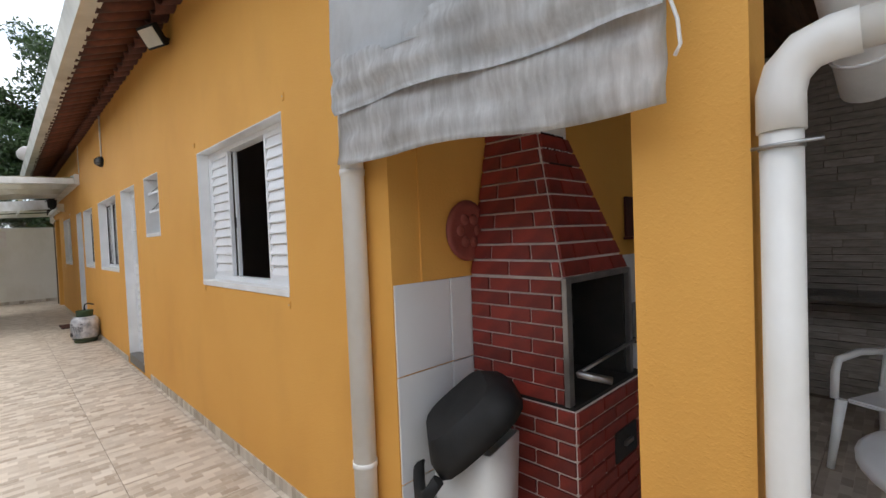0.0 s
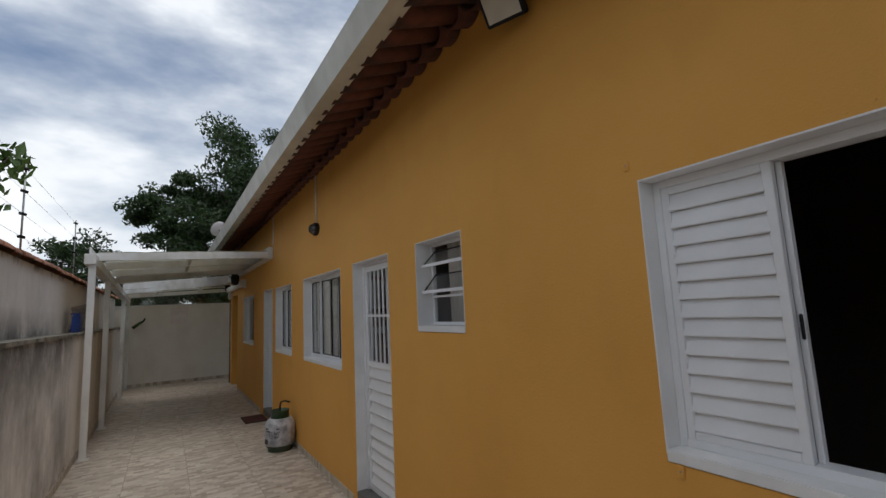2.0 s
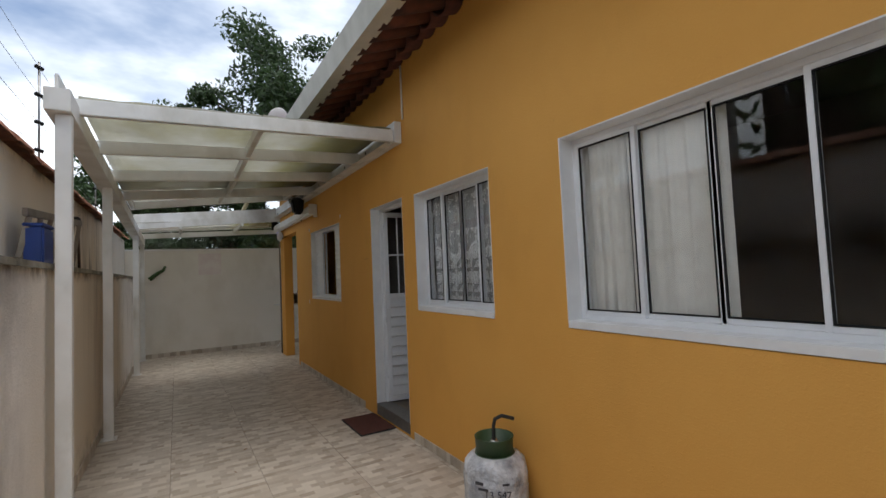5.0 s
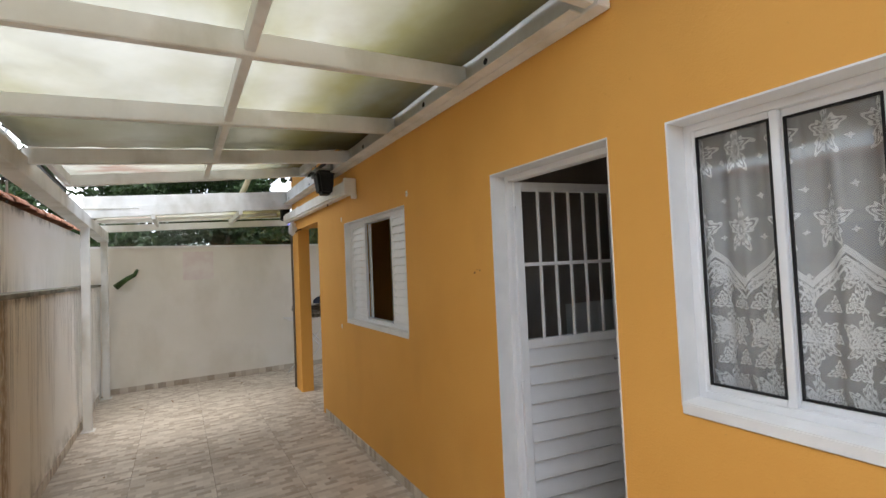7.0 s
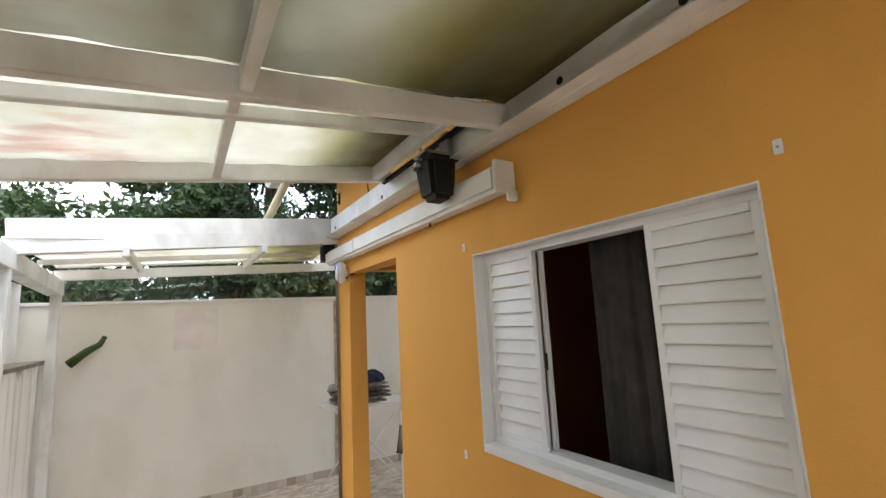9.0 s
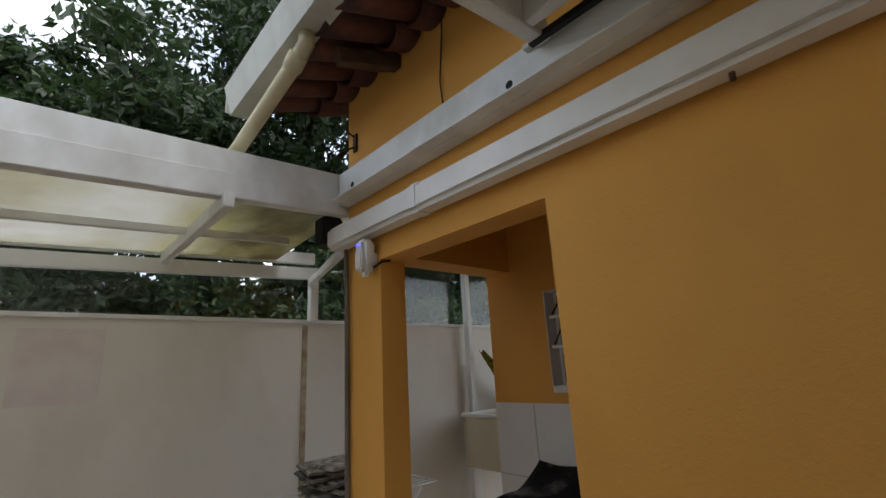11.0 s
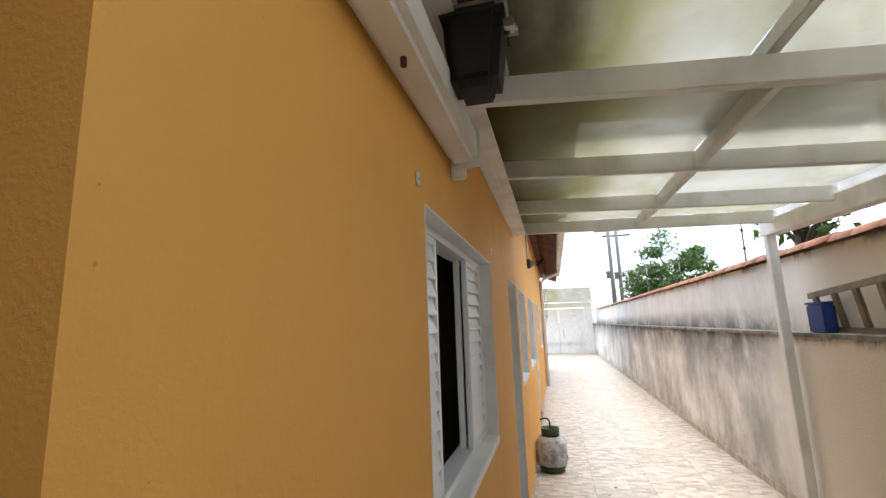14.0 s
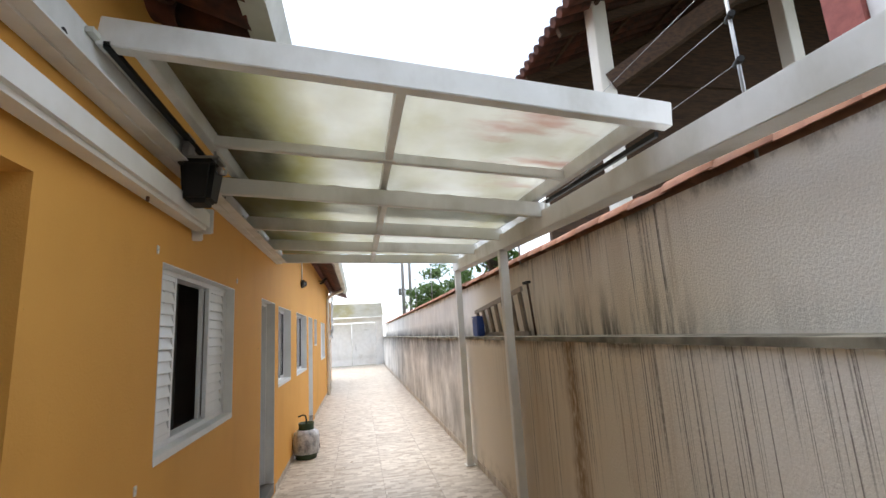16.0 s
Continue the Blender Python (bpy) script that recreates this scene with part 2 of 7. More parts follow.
def clear_glass(name, tint=(0.96, 0.97, 0.97), ior=1.5):
    m, n, l, b = nodes_of(name)
    t = n.new("ShaderNodeBsdfTransparent")
    t.inputs[0].default_value = (*tint, 1)
    g = n.new("ShaderNodeBsdfGlossy")
    g.inputs["Roughness"].default_value = 0.02
    lw = n.new("ShaderNodeLayerWeight")
    f0 = ((ior - 1) / (ior + 1)) ** 2
    gloss = calc(n, l, "ADD", calc(n, l, "MULTIPLY", calc(n, l, "POWER", lw.outputs["Facing"], 5.0), 1 - f0), f0)
    mx = n.new("ShaderNodeMixShader")
    l.new(gloss, mx.inputs[0])
    l.new(t.outputs[0], mx.inputs[1])
    l.new(g.outputs[0], mx.inputs[2])
    l.new(mx.outputs[0], n["Material Output"].inputs[0])
    return m


def lace(name, level=1.56, fine=1.0):
    """White curtain lace: plain net with tulip motifs, a stepped chevron band, dense flowers below it."""
    m, n, l, b = nodes_of(name)
    b.inputs["Base Color"].default_value = (0.88, 0.87, 0.86, 1)
    b.inputs["Roughness"].default_value = 0.9
    co = n.new("ShaderNodeTexCoord")
    sp = n.new("ShaderNodeSeparateXYZ")
    l.new(co.outputs["Object"], sp.inputs[0])
    wob = n.new("ShaderNodeTexNoise")
    wob.inputs["Scale"].default_value = 14.0
    l.new(co.outputs["Object"], wob.inputs["Vector"])
    jig = calc(n, l, "MULTIPLY", calc(n, l, "SUBTRACT", wob.outputs["Fac"], 0.5), 0.03)
    y, z = (calc(n, l, "MULTIPLY", calc(n, l, "ADD", sp.outputs[k], jig), fine) for k in (1, 2))
    zig = calc(n, l, "SUBTRACT", sp.outputs[2], calc(n, l, "MULTIPLY", calc(n, l, "PINGPONG", sp.outputs[1], 0.095), 1.15))
    above = calc(n, l, "GREATER_THAN", zig, level)

    def motif(py, pz, oy, oz, petals, size, tall, lines):
        u = calc(n, l, "SUBTRACT", calc(n, l, "MODULO", calc(n, l, "ADD", y, oy + 10 * py), py), py / 2)
        v = calc(n, l, "MULTIPLY", calc(n, l, "SUBTRACT", calc(n, l, "MODULO", calc(n, l, "ADD", z, oz), pz), pz / 2), tall)
        r = calc(n, l, "SQRT", calc(n, l, "ADD", calc(n, l, "MULTIPLY", u, u), calc(n, l, "MULTIPLY", v, v)))
        th = calc(n, l, "ARCTAN2", u, v)
        wave = calc(n, l, "ADD", calc(n, l, "MULTIPLY", calc(n, l, "COSINE", calc(n, l, "MULTIPLY", th, petals)), size * 0.24), calc(n, l, "MULTIPLY", calc(n, l, "COSINE", calc(n, l, "MULTIPLY", th, petals * 3)), size * 0.10))
        edge = calc(n, l, "SUBTRACT", calc(n, l, "ADD", wave, size * 0.72), r)
        ring = calc(n, l, "SINE", calc(n, l, "MULTIPLY", edge, lines))
        return calc(n, l, "MULTIPLY", calc(n, l, "GREATER_THAN", edge, 0.0), calc(n, l, "GREATER_THAN", ring, -0.25))

    up = calc(n, l, "MAXIMUM", motif(0.19, 0.42, 0.0, 0.02, 5, 0.075, 0.55, 260.0), motif(0.095, 0.21, 0.04, 0.17, 4, 0.016, 1.0, 60.0))
    low = calc(n, l, "MAXIMUM", motif(0.19, 0.30, 0.095, 0.08, 6, 0.085, 0.62, 330.0), motif(0.095, 0.15, 0.02, 0.0, 3, 0.040, 0.8, 380.0))
    dense = calc(n, l, "ADD", calc(n, l, "MULTIPLY", up, above), calc(n, l, "MULTIPLY", low, calc(n, l, "SUBTRACT", 1.0, above)))
    for k in range(3):
        d = calc(n, l, "ABSOLUTE", calc(n, l, "SUBTRACT", zig, level + 0.015 - 0.026 * k))
        dense = calc(n, l, "MAXIMUM", dense, calc(n, l, "LESS_THAN", d, 0.012 if k == 0 else 0.005))
    net = n.new("ShaderNodeTexChecker")
    net.inputs["Scale"].default_value = 260.0
    l.new(vec(n, l, (0.0, 1, 1)), net.inputs["Vector"])
    base = calc(n, l, "ADD", calc(n, l, "MULTIPLY", net.outputs["Fac"], 0.14), calc(n, l, "ADD", calc(n, l, "MULTIPLY", above, 0.12), 0.24))
    al = calc(n, l, "MAXIMUM", base, calc(n, l, "MULTIPLY", dense, 0.96))
    t = n.new("ShaderNodeBsdfTransparent")
    mx = n.new("ShaderNodeMixShader")
    l.new(al, mx.inputs[0])
    l.new(t.outputs[0], mx.inputs[1])
    l.new(b.outputs[0], mx.inputs[2])
    l.new(mx.outputs[0], n["Material Output"].inputs[0])
    return m


M_YELLOW = stucco("yellow_stucco", (0.73, 0.380, 0.088), (0.69, 0.348, 0.075), (0.50, 0.25, 0.06))
M_WHITE = surface("white_trim_paint", (0.80, 0.80, 0.79), (0.72, 0.72, 0.71), 5, 0.5, 0.1, 60, dirt=(0.50, 0.47, 0.42), dirt_amount=0.3)
M_ALU = surface("white_aluminium", (0.82, 0.83, 0.84), (0.76, 0.77, 0.78), 4, 0.35, 0.03, 100, dirt=(0.55, 0.52, 0.47), dirt_amount=0.2)
M_STEEL = surface("white_painted_steel", (0.80, 0.81, 0.80), (0.70, 0.71, 0.69), 3, 0.45, 0.06, 70, dirt=(0.34, 0.32, 0.24), dirt_amount=0.55, dirt_scale=2.4)
M_PVC = surface("white_pvc", (0.78, 0.77, 0.74), (0.70, 0.68, 0.63), 3, 0.4, 0.03, 60, dirt=(0.45, 0.40, 0.33), dirt_amount=0.35)
M_PVC_OLD = surface("yellowed_pvc", (0.62, 0.56, 0.36), (0.50, 0.45, 0.27), 5, 0.5, 0.05, 60, dirt=(0.25, 0.20, 0.12), dirt_amount=0.5)
M_GUTTER = surface("grey_gutter", (0.62, 0.62, 0.56), (0.50, 0.50, 0.44), 3, 0.5, 0.05, 50, dirt=(0.25, 0.24, 0.19), dirt_amount=0.5)
# clay seen from below: shade under the eaves is put into its dark colour
M_CLAY_SHADED = surface("shaded_clay_tile", (0.13, 0.04, 0.024), (0.045, 0.02, 0.015), 7, 0.85, 0.3, 60, dirt=(0.04, 0.03, 0.025), dirt_amount=0.6, vary=0.25)
M_CLAY_CAP = surface("weathered_clay_cap", (0.42, 0.20, 0.12), (0.26, 0.12, 0.08), 7, 0.85, 0.3, 60, dirt=(0.07, 0.05, 0.04), dirt_amount=0.7, vary=0.25)
M_WALL_OLD = streaked("stained_lower_wall", (0.88, 0.87, 0.85), (0.83, 0.815, 0.78), (0.04, 0.036, 0.03), (0.25, 0.15, 0.06), 1.62)
M_WALL_UP = streaked("stained_upper_wall", (0.88, 0.87, 0.85), (0.83, 0.815, 0.78), (0.04, 0.036, 0.03), (0.26, 0.16, 0.065), 2.40, 1.65)
M_WALL_FAR = surface("far_wall_render", (0.78, 0.75, 0.69), (0.74, 0.71, 0.64), 1.5, 0.8, 0.2, 60, dirt=(0.46, 0.40, 0.30), dirt_amount=0.3)
M_LEDGE = surface("mossy_ledge", (0.25, 0.24, 0.20), (0.10, 0.095, 0.075), 6, 0.9, 0.4, 40, dirt=(0.45, 0.43, 0.36), dirt_amount=0.7, dirt_scale=3)
M_FLOOR = floor_mosaic("mosaic_tile")
M_GROUT = surface("grey_grout", (0.26, 0.22, 0.17), (0.18, 0.15, 0.12), 10, 0.9, 0.2, 80)
M_SHEET = sheet_plastic("roof_sheet")
M_GLASS = clear_glass("window_glass")
M_LACE = lace("lace", 1.60, 1.5)
M_LACE_LOW = lace("lace_short", 1.86, 2.2)
M_CURTAIN = surface("grey_curtain", (0.56, 0.51, 0.45), (0.46, 0.42, 0.37), 12, 0.95, 0.1, 200)
M_BLACK = surface("black_plastic", (0.010, 0.010, 0.010), (0.018, 0.018, 0.018), 8, 0.6, 0.1, 120, spec=0.25)
M_DARK = surface("dark_rubber", (0.02, 0.02, 0.02), (0.03, 0.028, 0.026), 8, 0.8, 0.1, 80)
M_ROOM = surface("dim_room_paint", (0.34, 0.30, 0.26), (0.30, 0.27, 0.23), 2, 0.9, 0.05, 60)
# dark wood; also paints the shade on the neighbour's walls
M_WOOD_AND_SHADE = surface("dark_wood_and_wall_shade", (0.10, 0.055, 0.03), (0.05, 0.03, 0.02), 4, 0.85, 0.3, 30, stretch=(1, 8, 8))
M_SOIL = surface("ground_soil", (0.12, 0.10, 0.06), (0.07, 0.08, 0.035), 1.5, 0.95, 0.4, 8, distance=0.03)
M_TILE_WHITE = surface("white_ceramic", (0.74, 0.74, 0.73), (0.70, 0.70, 0.69), 2, 0.22, 0.02, 20)
M_GRANITE = surface("dark_granite", (0.03, 0.03, 0.03), (0.09, 0.085, 0.08), 90, 0.2, 0.02, 60)
M_STONE = surface("grey_slat_stone", (0.30, 0.27, 0.24), (0.20, 0.18, 0.16), 9, 0.8, 0.4, 50, vary=0.25, stretch=(1, 1, 4))
M_BRICK = surface("red_painted_brick", (0.27, 0.034, 0.022), (0.18, 0.022, 0.016), 9, 0.55, 0.3, 60, dirt=(0.03, 0.012, 0.01), dirt_amount=0.5, vary=0.18)
M_MORTAR = surface("pale_mortar", (0.74, 0.70, 0.65), (0.62, 0.57, 0.52), 12, 0.9, 0.3, 90)
M_SOOT = surface("soot", (0.010, 0.010, 0.010), (0.02, 0.018, 0.016), 6, 0.9, 0.2, 40)
M_METAL = surface("dull_steel", (0.45, 0.45, 0.45), (0.30, 0.30, 0.30), 8, 0.38, 0.05, 80, metal=1.0)
M_RUST = surface("rusty_iron", (0.12, 0.06, 0.04), (0.06, 0.035, 0.025), 12, 0.8, 0.3, 80, metal=0.3)


# ---- mesh helpers ----
def box(bm, x0, x1, y0, y1, z0, z1, m=None):
    v = [bm.verts.new(p) for p in ((x0, y0, z0), (x1, y0, z0), (x1, y1, z0), (x0, y1, z0), (x0, y0, z1), (x1, y0, z1), (x1, y1, z1), (x0, y1, z1))]
    if m is not None:
        for q in v:
            q.co = m @ q.co
    for f in ((0, 3, 2, 1), (4, 5, 6, 7), (0, 1, 5, 4), (1, 2, 6, 5), (2, 3, 7, 6), (3, 0, 4, 7)):
        bm.faces.new([v[i] for i in f])
    return v


def bar(bm, a, b, w, h):
    """A square bar from a to b; h is its upright size."""
    a, b = Vector(a), Vector(b)
    d = b - a
    r = d.to_track_quat("Y", "Z").to_matrix().to_4x4()
    box(bm, -w / 2, w / 2, 0, d.length, -h / 2, h / 2, Matrix.Translation(a) @ r)


def tube(bm, pts, r, n=12, r2=None, caps=True):
    """A round tube along points."""
    pts = [Vector(p) for p in pts]
    rings = []
    side = None
    for i, p in enumerate(pts):
        d = (pts[min(i + 1, len(pts) - 1)] - pts[max(i - 1, 0)]).normalized()
        if side is None:
            side = d.orthogonal().normalized()
        side = (side - d * side.dot(d)).normalized()
        up = d.cross(side)
        rr = r if r2 is None else r + (r2 - r) * i / max(1, len(pts) - 1)
        rings.append([bm.verts.new(p + rr * (math.cos(2 * math.pi * k / n) * side + math.sin(2 * math.pi * k / n) * up)) for k in range(n)])
    for a, b in zip(rings, rings[1:]):
        for k in range(n):
            bm.faces.new((a[k], a[(k + 1) % n], b[(k + 1) % n], b[k])).smooth = True
    if caps:
        bm.faces.new(rings[0][::-1])
        bm.faces.new(rings[-1])
    return rings


def lathe(bm, profile, n=24, at=(0, 0, 0), m=None):
    """A turned shape from (radius, height) pairs."""
    rings = []
    for r, z in profile:
        ring = [Vector((at[0] + r * math.cos(2 * math.pi * k / n), at[1] + r * math.sin(2 * math.pi * k / n), at[2] + z)) for k in range(n)]
        rings.append([bm.verts.new(m @ q if m is not None else q) for q in ring])
    for a, b in zip(rings, rings[1:]):
        for k in range(n):
            bm.faces.new((a[k], a[(k + 1) % n], b[(k + 1) % n], b[k])).smooth = True
    bm.faces.new(rings[0][::-1])
    bm.faces.new(rings[-1])


def mesh_of(name, bm, material, bevel=0.0):
    if bevel:
        bmesh.ops.bevel(bm, geom=list(bm.edges), offset=bevel, segments=2, affect="EDGES", clamp_overlap=True)
    bmesh.ops.recalc_face_normals(bm, faces=bm.faces)
    me = bpy.data.meshes.new(name)
    bm.to_mesh(me)
    bm.free()
    me.materials.append(material)
    return me


def part(name, bm, material, parent, label="", bevel=0.0):
    ob = new(name, mesh_of(name, bm, material, bevel))
    ob.parent = parent
    if label:
        ob["label"] = label
    return ob


def solid(name, bm, material, label="", category="", kind="", group="", bevel=0.0):
    return tagged(new(name, mesh_of(name, bm, material, bevel)), label, category, group, kind)


def thing(name, label, category, at=(0, 0, 0), kind="", group="", rz=0.0):
    ob = new(name)
    ob.matrix_basis = pose(*at, 0, 0, rz)
    ob.empty_display_size = 0.1
    return tagged(ob, label, category, group, kind)


def boxes(*bs):
    bm = bmesh.new()
    for b in bs:
        box(bm, *b)
    return bm


def wall_grid(x0, x1, y0, y1, z0, z1, holes):
    """A wall slab in the plane of x with rectangular holes (ya, yb, za, zb) through it."""
    ys = sorted({y0, y1, *[min(max(v, y0), y1) for h in holes for v in h[:2]]})
    zs = sorted({z0, z1, *[min(max(v, z0), z1) for h in holes for v in h[2:]]})
    bm = bmesh.new()
    vs = {}

    def v(x, y, z):
        return vs.setdefault((x, y, z), None) or vs.update({(x, y, z): bm.verts.new((x, y, z))}) or vs[(x, y, z)]

    def full(i, j):
        if not (0 <= i < len(ys) - 1 and 0 <= j < len(zs) - 1):
            return False
        cy, cz = (ys[i] + ys[i + 1]) / 2, (zs[j] + zs[j + 1]) / 2
        return not any(a < cy < b and c < cz < d for a, b, c, d in holes)

    for i in range(len(ys) - 1):
        for j in range(len(zs) - 1):
            if not full(i, j):
                continue
            a, b, c, d = ys[i], ys[i + 1], zs[j], zs[j + 1]
            bm.faces.new((v(x0, a, c), v(x0, b, c), v(x0, b, d), v(x0, a, d)))
            bm.faces.new((v(x1, a, c), v(x1, a, d), v(x1, b, d), v(x1, b, c)))
            if not full(i - 1, j):
                bm.faces.new((v(x0, a, c), v(x0, a, d), v(x1, a, d), v(x1, a, c)))
            if not full(i + 1, j):
                bm.faces.new((v(x0, b, c), v(x1, b, c), v(x1, b, d), v(x0, b, d)))
            if not full(i, j - 1):
                bm.faces.new((v(x0, a, c), v(x1, a, c), v(x1, b, c), v(x0, b, c)))
            if not full(i, j + 1):
                bm.faces.new((v(x0, a, d), v(x0, b, d), v(x1, b, d), v(x1, a, d)))
    return bm

# ---- the plan (x = 0 is the face of the house, y runs along it) ----
W1 = (2.74, 4.22, 1.20, 2.20)
W2 = (5.45, 6.05, 1.62, 2.222)
D1 = (6.53, 7.345, 0.12, 2.215)
W3 = (7.71, 9.20, 1.195, 2.21)
W4 = (9.855, 10.965, 1.20, 2.20)
D2 = (11.215, 12.01, 0.12, 2.215)
W5 = (13.11, 14.545, 1.20, 2.20)
OPEN = (15.55, 16.62, 0.0, 2.33)
NICHE = (0.83, 1.82, 0.0, 2.9)
WALL_T = 0.16
HOUSE_A, HOUSE_B = 0.58, 16.95
EAVE_Z, EAVE_X, WALL_TOP = 3.33, -0.50, 3.51
FAR_Y, FAR_TOP = 18.40, 2.19
LEFT_X, LEFT_UP = -2.50, -2.72
LEDGE_Z, CAP_Z = 1.62, 2.40
GATE_Y = -11.5

# ground sheet under and round everything
bm = bmesh.new()
v = [bm.verts.new(p) for p in ((-400, -400, -0.06), (400, -400, -0.06), (400, 400, -0.06), (-400, 400, -0.06))]
bm.faces.new(v)
solid("ground", bm, M_SOIL, "bare soil and grass round the house", "ground", "structure")

# house front wall
house_wall = solid("wall_house", wall_grid(0.0, WALL_T, HOUSE_A, HOUSE_B, 0.0, WALL_TOP, [W1, W2, D1, W3, W4, D2, W5, OPEN, NICHE]),
                   M_YELLOW, "yellow painted stucco front wall of the house", "wall", "structure")
# rooms behind it
solid("wall_back_rooms", boxes((3.6, 3.75, 1.95, 15.4, 0, 3.0)), M_ROOM, "dim painted back wall of the rooms", "wall", "structure")
for i, y in enumerate((1.82, 5.2, 6.3, 12.4, 15.39)):
    solid("wall_room_%d" % (i + 1), boxes((WALL_T, 3.6 if i not in (0,) else 3.8, y + 0.003, y + 0.14 if i < 4 else 15.55, 0, 3.0)), M_YELLOW if i in (0, 4) else M_ROOM, "painted wall between the rooms", "wall", "structure")
solid("ceiling", boxes((WALL_T, 3.75, 1.83, 15.5, 3.0, 3.1)), M_ROOM, "plain ceiling of the rooms", "ceiling", "structure")
solid("floor_rooms", boxes((WALL_T, 3.6, 1.97, 15.39, 0.0, 0.11)), M_GROUT, "dim floor inside the rooms", "floor", "structure")

# left boundary wall: thick lower part, ledge, recessed upper part, tile cap
solid("wall_boundary", boxes((LEFT_X - 0.35, LEFT_X, GATE_Y, FAR_Y, 0, LEDGE_Z)), M_WALL_OLD, "rain-streaked off-white lower boundary wall", "wall", "structure")
solid("wall_boundary_upper", boxes((LEFT_UP - 0.13, LEFT_UP, GATE_Y, FAR_Y, LEDGE_Z, CAP_Z)), M_WALL_UP, "stained off-white upper boundary wall", "wall", "structure")
solid("trim_ledge", boxes((LEFT_UP, LEFT_X + 0.02, GATE_Y, FAR_Y, LEDGE_Z, LEDGE_Z + 0.035)), M_LEDGE, "mossy grey cement ledge of the boundary wall", "ledge", "structure")

# far wall
solid("wall_far", boxes((LEFT_X - 0.3, 7.0, FAR_Y, FAR_Y + 0.15, 0, FAR_TOP)), M_WALL_FAR, "cream rendered wall closing the passage", "wall", "structure")
solid("trim_far_cap", boxes((LEFT_X - 0.3, 7.0, FAR_Y - 0.02, FAR_Y + 0.17, FAR_TOP, FAR_TOP + 0.03)), M_WHITE, "narrow cement cap on the far wall", "cap", "structure")

# ---- house fittings ----
def frame_bars(y0, y1, z0, z1, x0, x1, w):
    """Four bars round an opening in the plane of x."""
    return boxes((x0, x1, y0, y0 + w, z0, z1), (x0, x1, y1 - w, y1, z0, z1), (x0, x1, y0 + w, y1 - w, z0, z0 + w), (x0, x1, y0 + w, y1 - w, z1 - w, z1))


def reveal(parent, o, x=0.0, depth=0.156, sill_drop=0.03):
    """White painted lining of an opening, 5 mm proud of the wall, and its sill."""
    y0, y1, z0, z1 = o
    t = 0.006
    a, b = x - 0.0015, x + depth
    part("reveal", boxes((a, b, y0, y0 + t, z0, z1), (a, b, y1 - t, y1, z0, z1), (a, b, y0 + t, y1 - t, z1 - t, z1)), M_WHITE, parent)
    part("window_sill" if z0 > 0.5 else "threshold", boxes((x - 0.004, b, y0 + 0.001, y1 - 0.001, z0 - sill_drop, z0 + 0.012)), M_WHITE if z0 > 0.5 else M_GRANITE_GREY, parent, bevel=0.004)


M_GRANITE_GREY = surface("grey_granite", (0.16, 0.15, 0.14), (0.08, 0.075, 0.07), 70, 0.45, 0.05, 60)


def shutter(parent, y0, y1, z0, z1, x):
    """A louvred aluminium shutter leaf."""
    leaf = part("shutter", frame_bars(y0, y1, z0, z1, x, x + 0.028, 0.028), M_ALU, parent, bevel=0.002)
    n = 13
    h = (z1 - z0 - 0.056) / n
    bm = bmesh.new()
    w = y1 - y0 - 0.05
    pts = [(0.006, 0.0), (-0.007, 0.002), (-0.008, 0.007), (0.009, h * 0.99), (0.014, h * 0.99), (0.010, 0.006)]
    a = [bm.verts.new((px, -w / 2, pz)) for px, pz in pts]
    b = [bm.verts.new((px, w / 2, pz)) for px, pz in pts]
    for k in range(len(pts)):
        bm.faces.new((a[k], a[(k + 1) % len(pts)], b[(k + 1) % len(pts)], b[k]))
    bm.faces.new(a)
    bm.faces.new(b[::-1])
    me = mesh_of("slat", bm, M_ALU)
    for i in range(n):
        s = new("slat", me)
        s.location = (x + 0.006, (y0 + y1) / 2, z0 + 0.028 + i * h)
        s.parent = leaf
    return leaf


def cloth(y0, y1, z0, z1, x, waves, depth, seed=0, gather=0.0, flare=0.0, out=0.0):
    """A hanging wavy curtain in the plane of x, 3 mm thick."""
    rng = random.Random(seed)
    ph = [rng.uniform(0, 6.28) for _ in range(4)]
    bm = bmesh.new()
    nu, nv = max(24, int(waves * 10)), 10
    rows = []
    for side in (0, 0.003):
        g = []
        for j in range(nv + 1):
            v = j / nv
            g.append([])
            for i in range(nu + 1):
                u = i / nu
                s = 1 - gather * v
                y = y0 + (y1 - y0) * (0.5 + (u - 0.5) * s) + flare * v * v
                d = math.sin(u * waves * 6.283 + ph[0] + 0.5 * math.sin(v * 3 + ph[1])) * 0.7 + 0.3 * math.sin(u * waves * 14 + ph[2])
                g[-1].append(bm.verts.new((x - out * max(0.0, v - 0.5) * 2 + side + d * depth * (0.6 + 0.4 * (1 - v)), y, z1 - (z1 - z0) * v)))
        rows.append(g)
    for k, g in enumerate(rows):
        for j in range(nv):
            for i in range(nu):
                f = (g[j][i], g[j][i + 1], g[j + 1][i + 1], g[j + 1][i])
                bm.faces.new(f if k else f[::-1]).smooth = True
    return bm


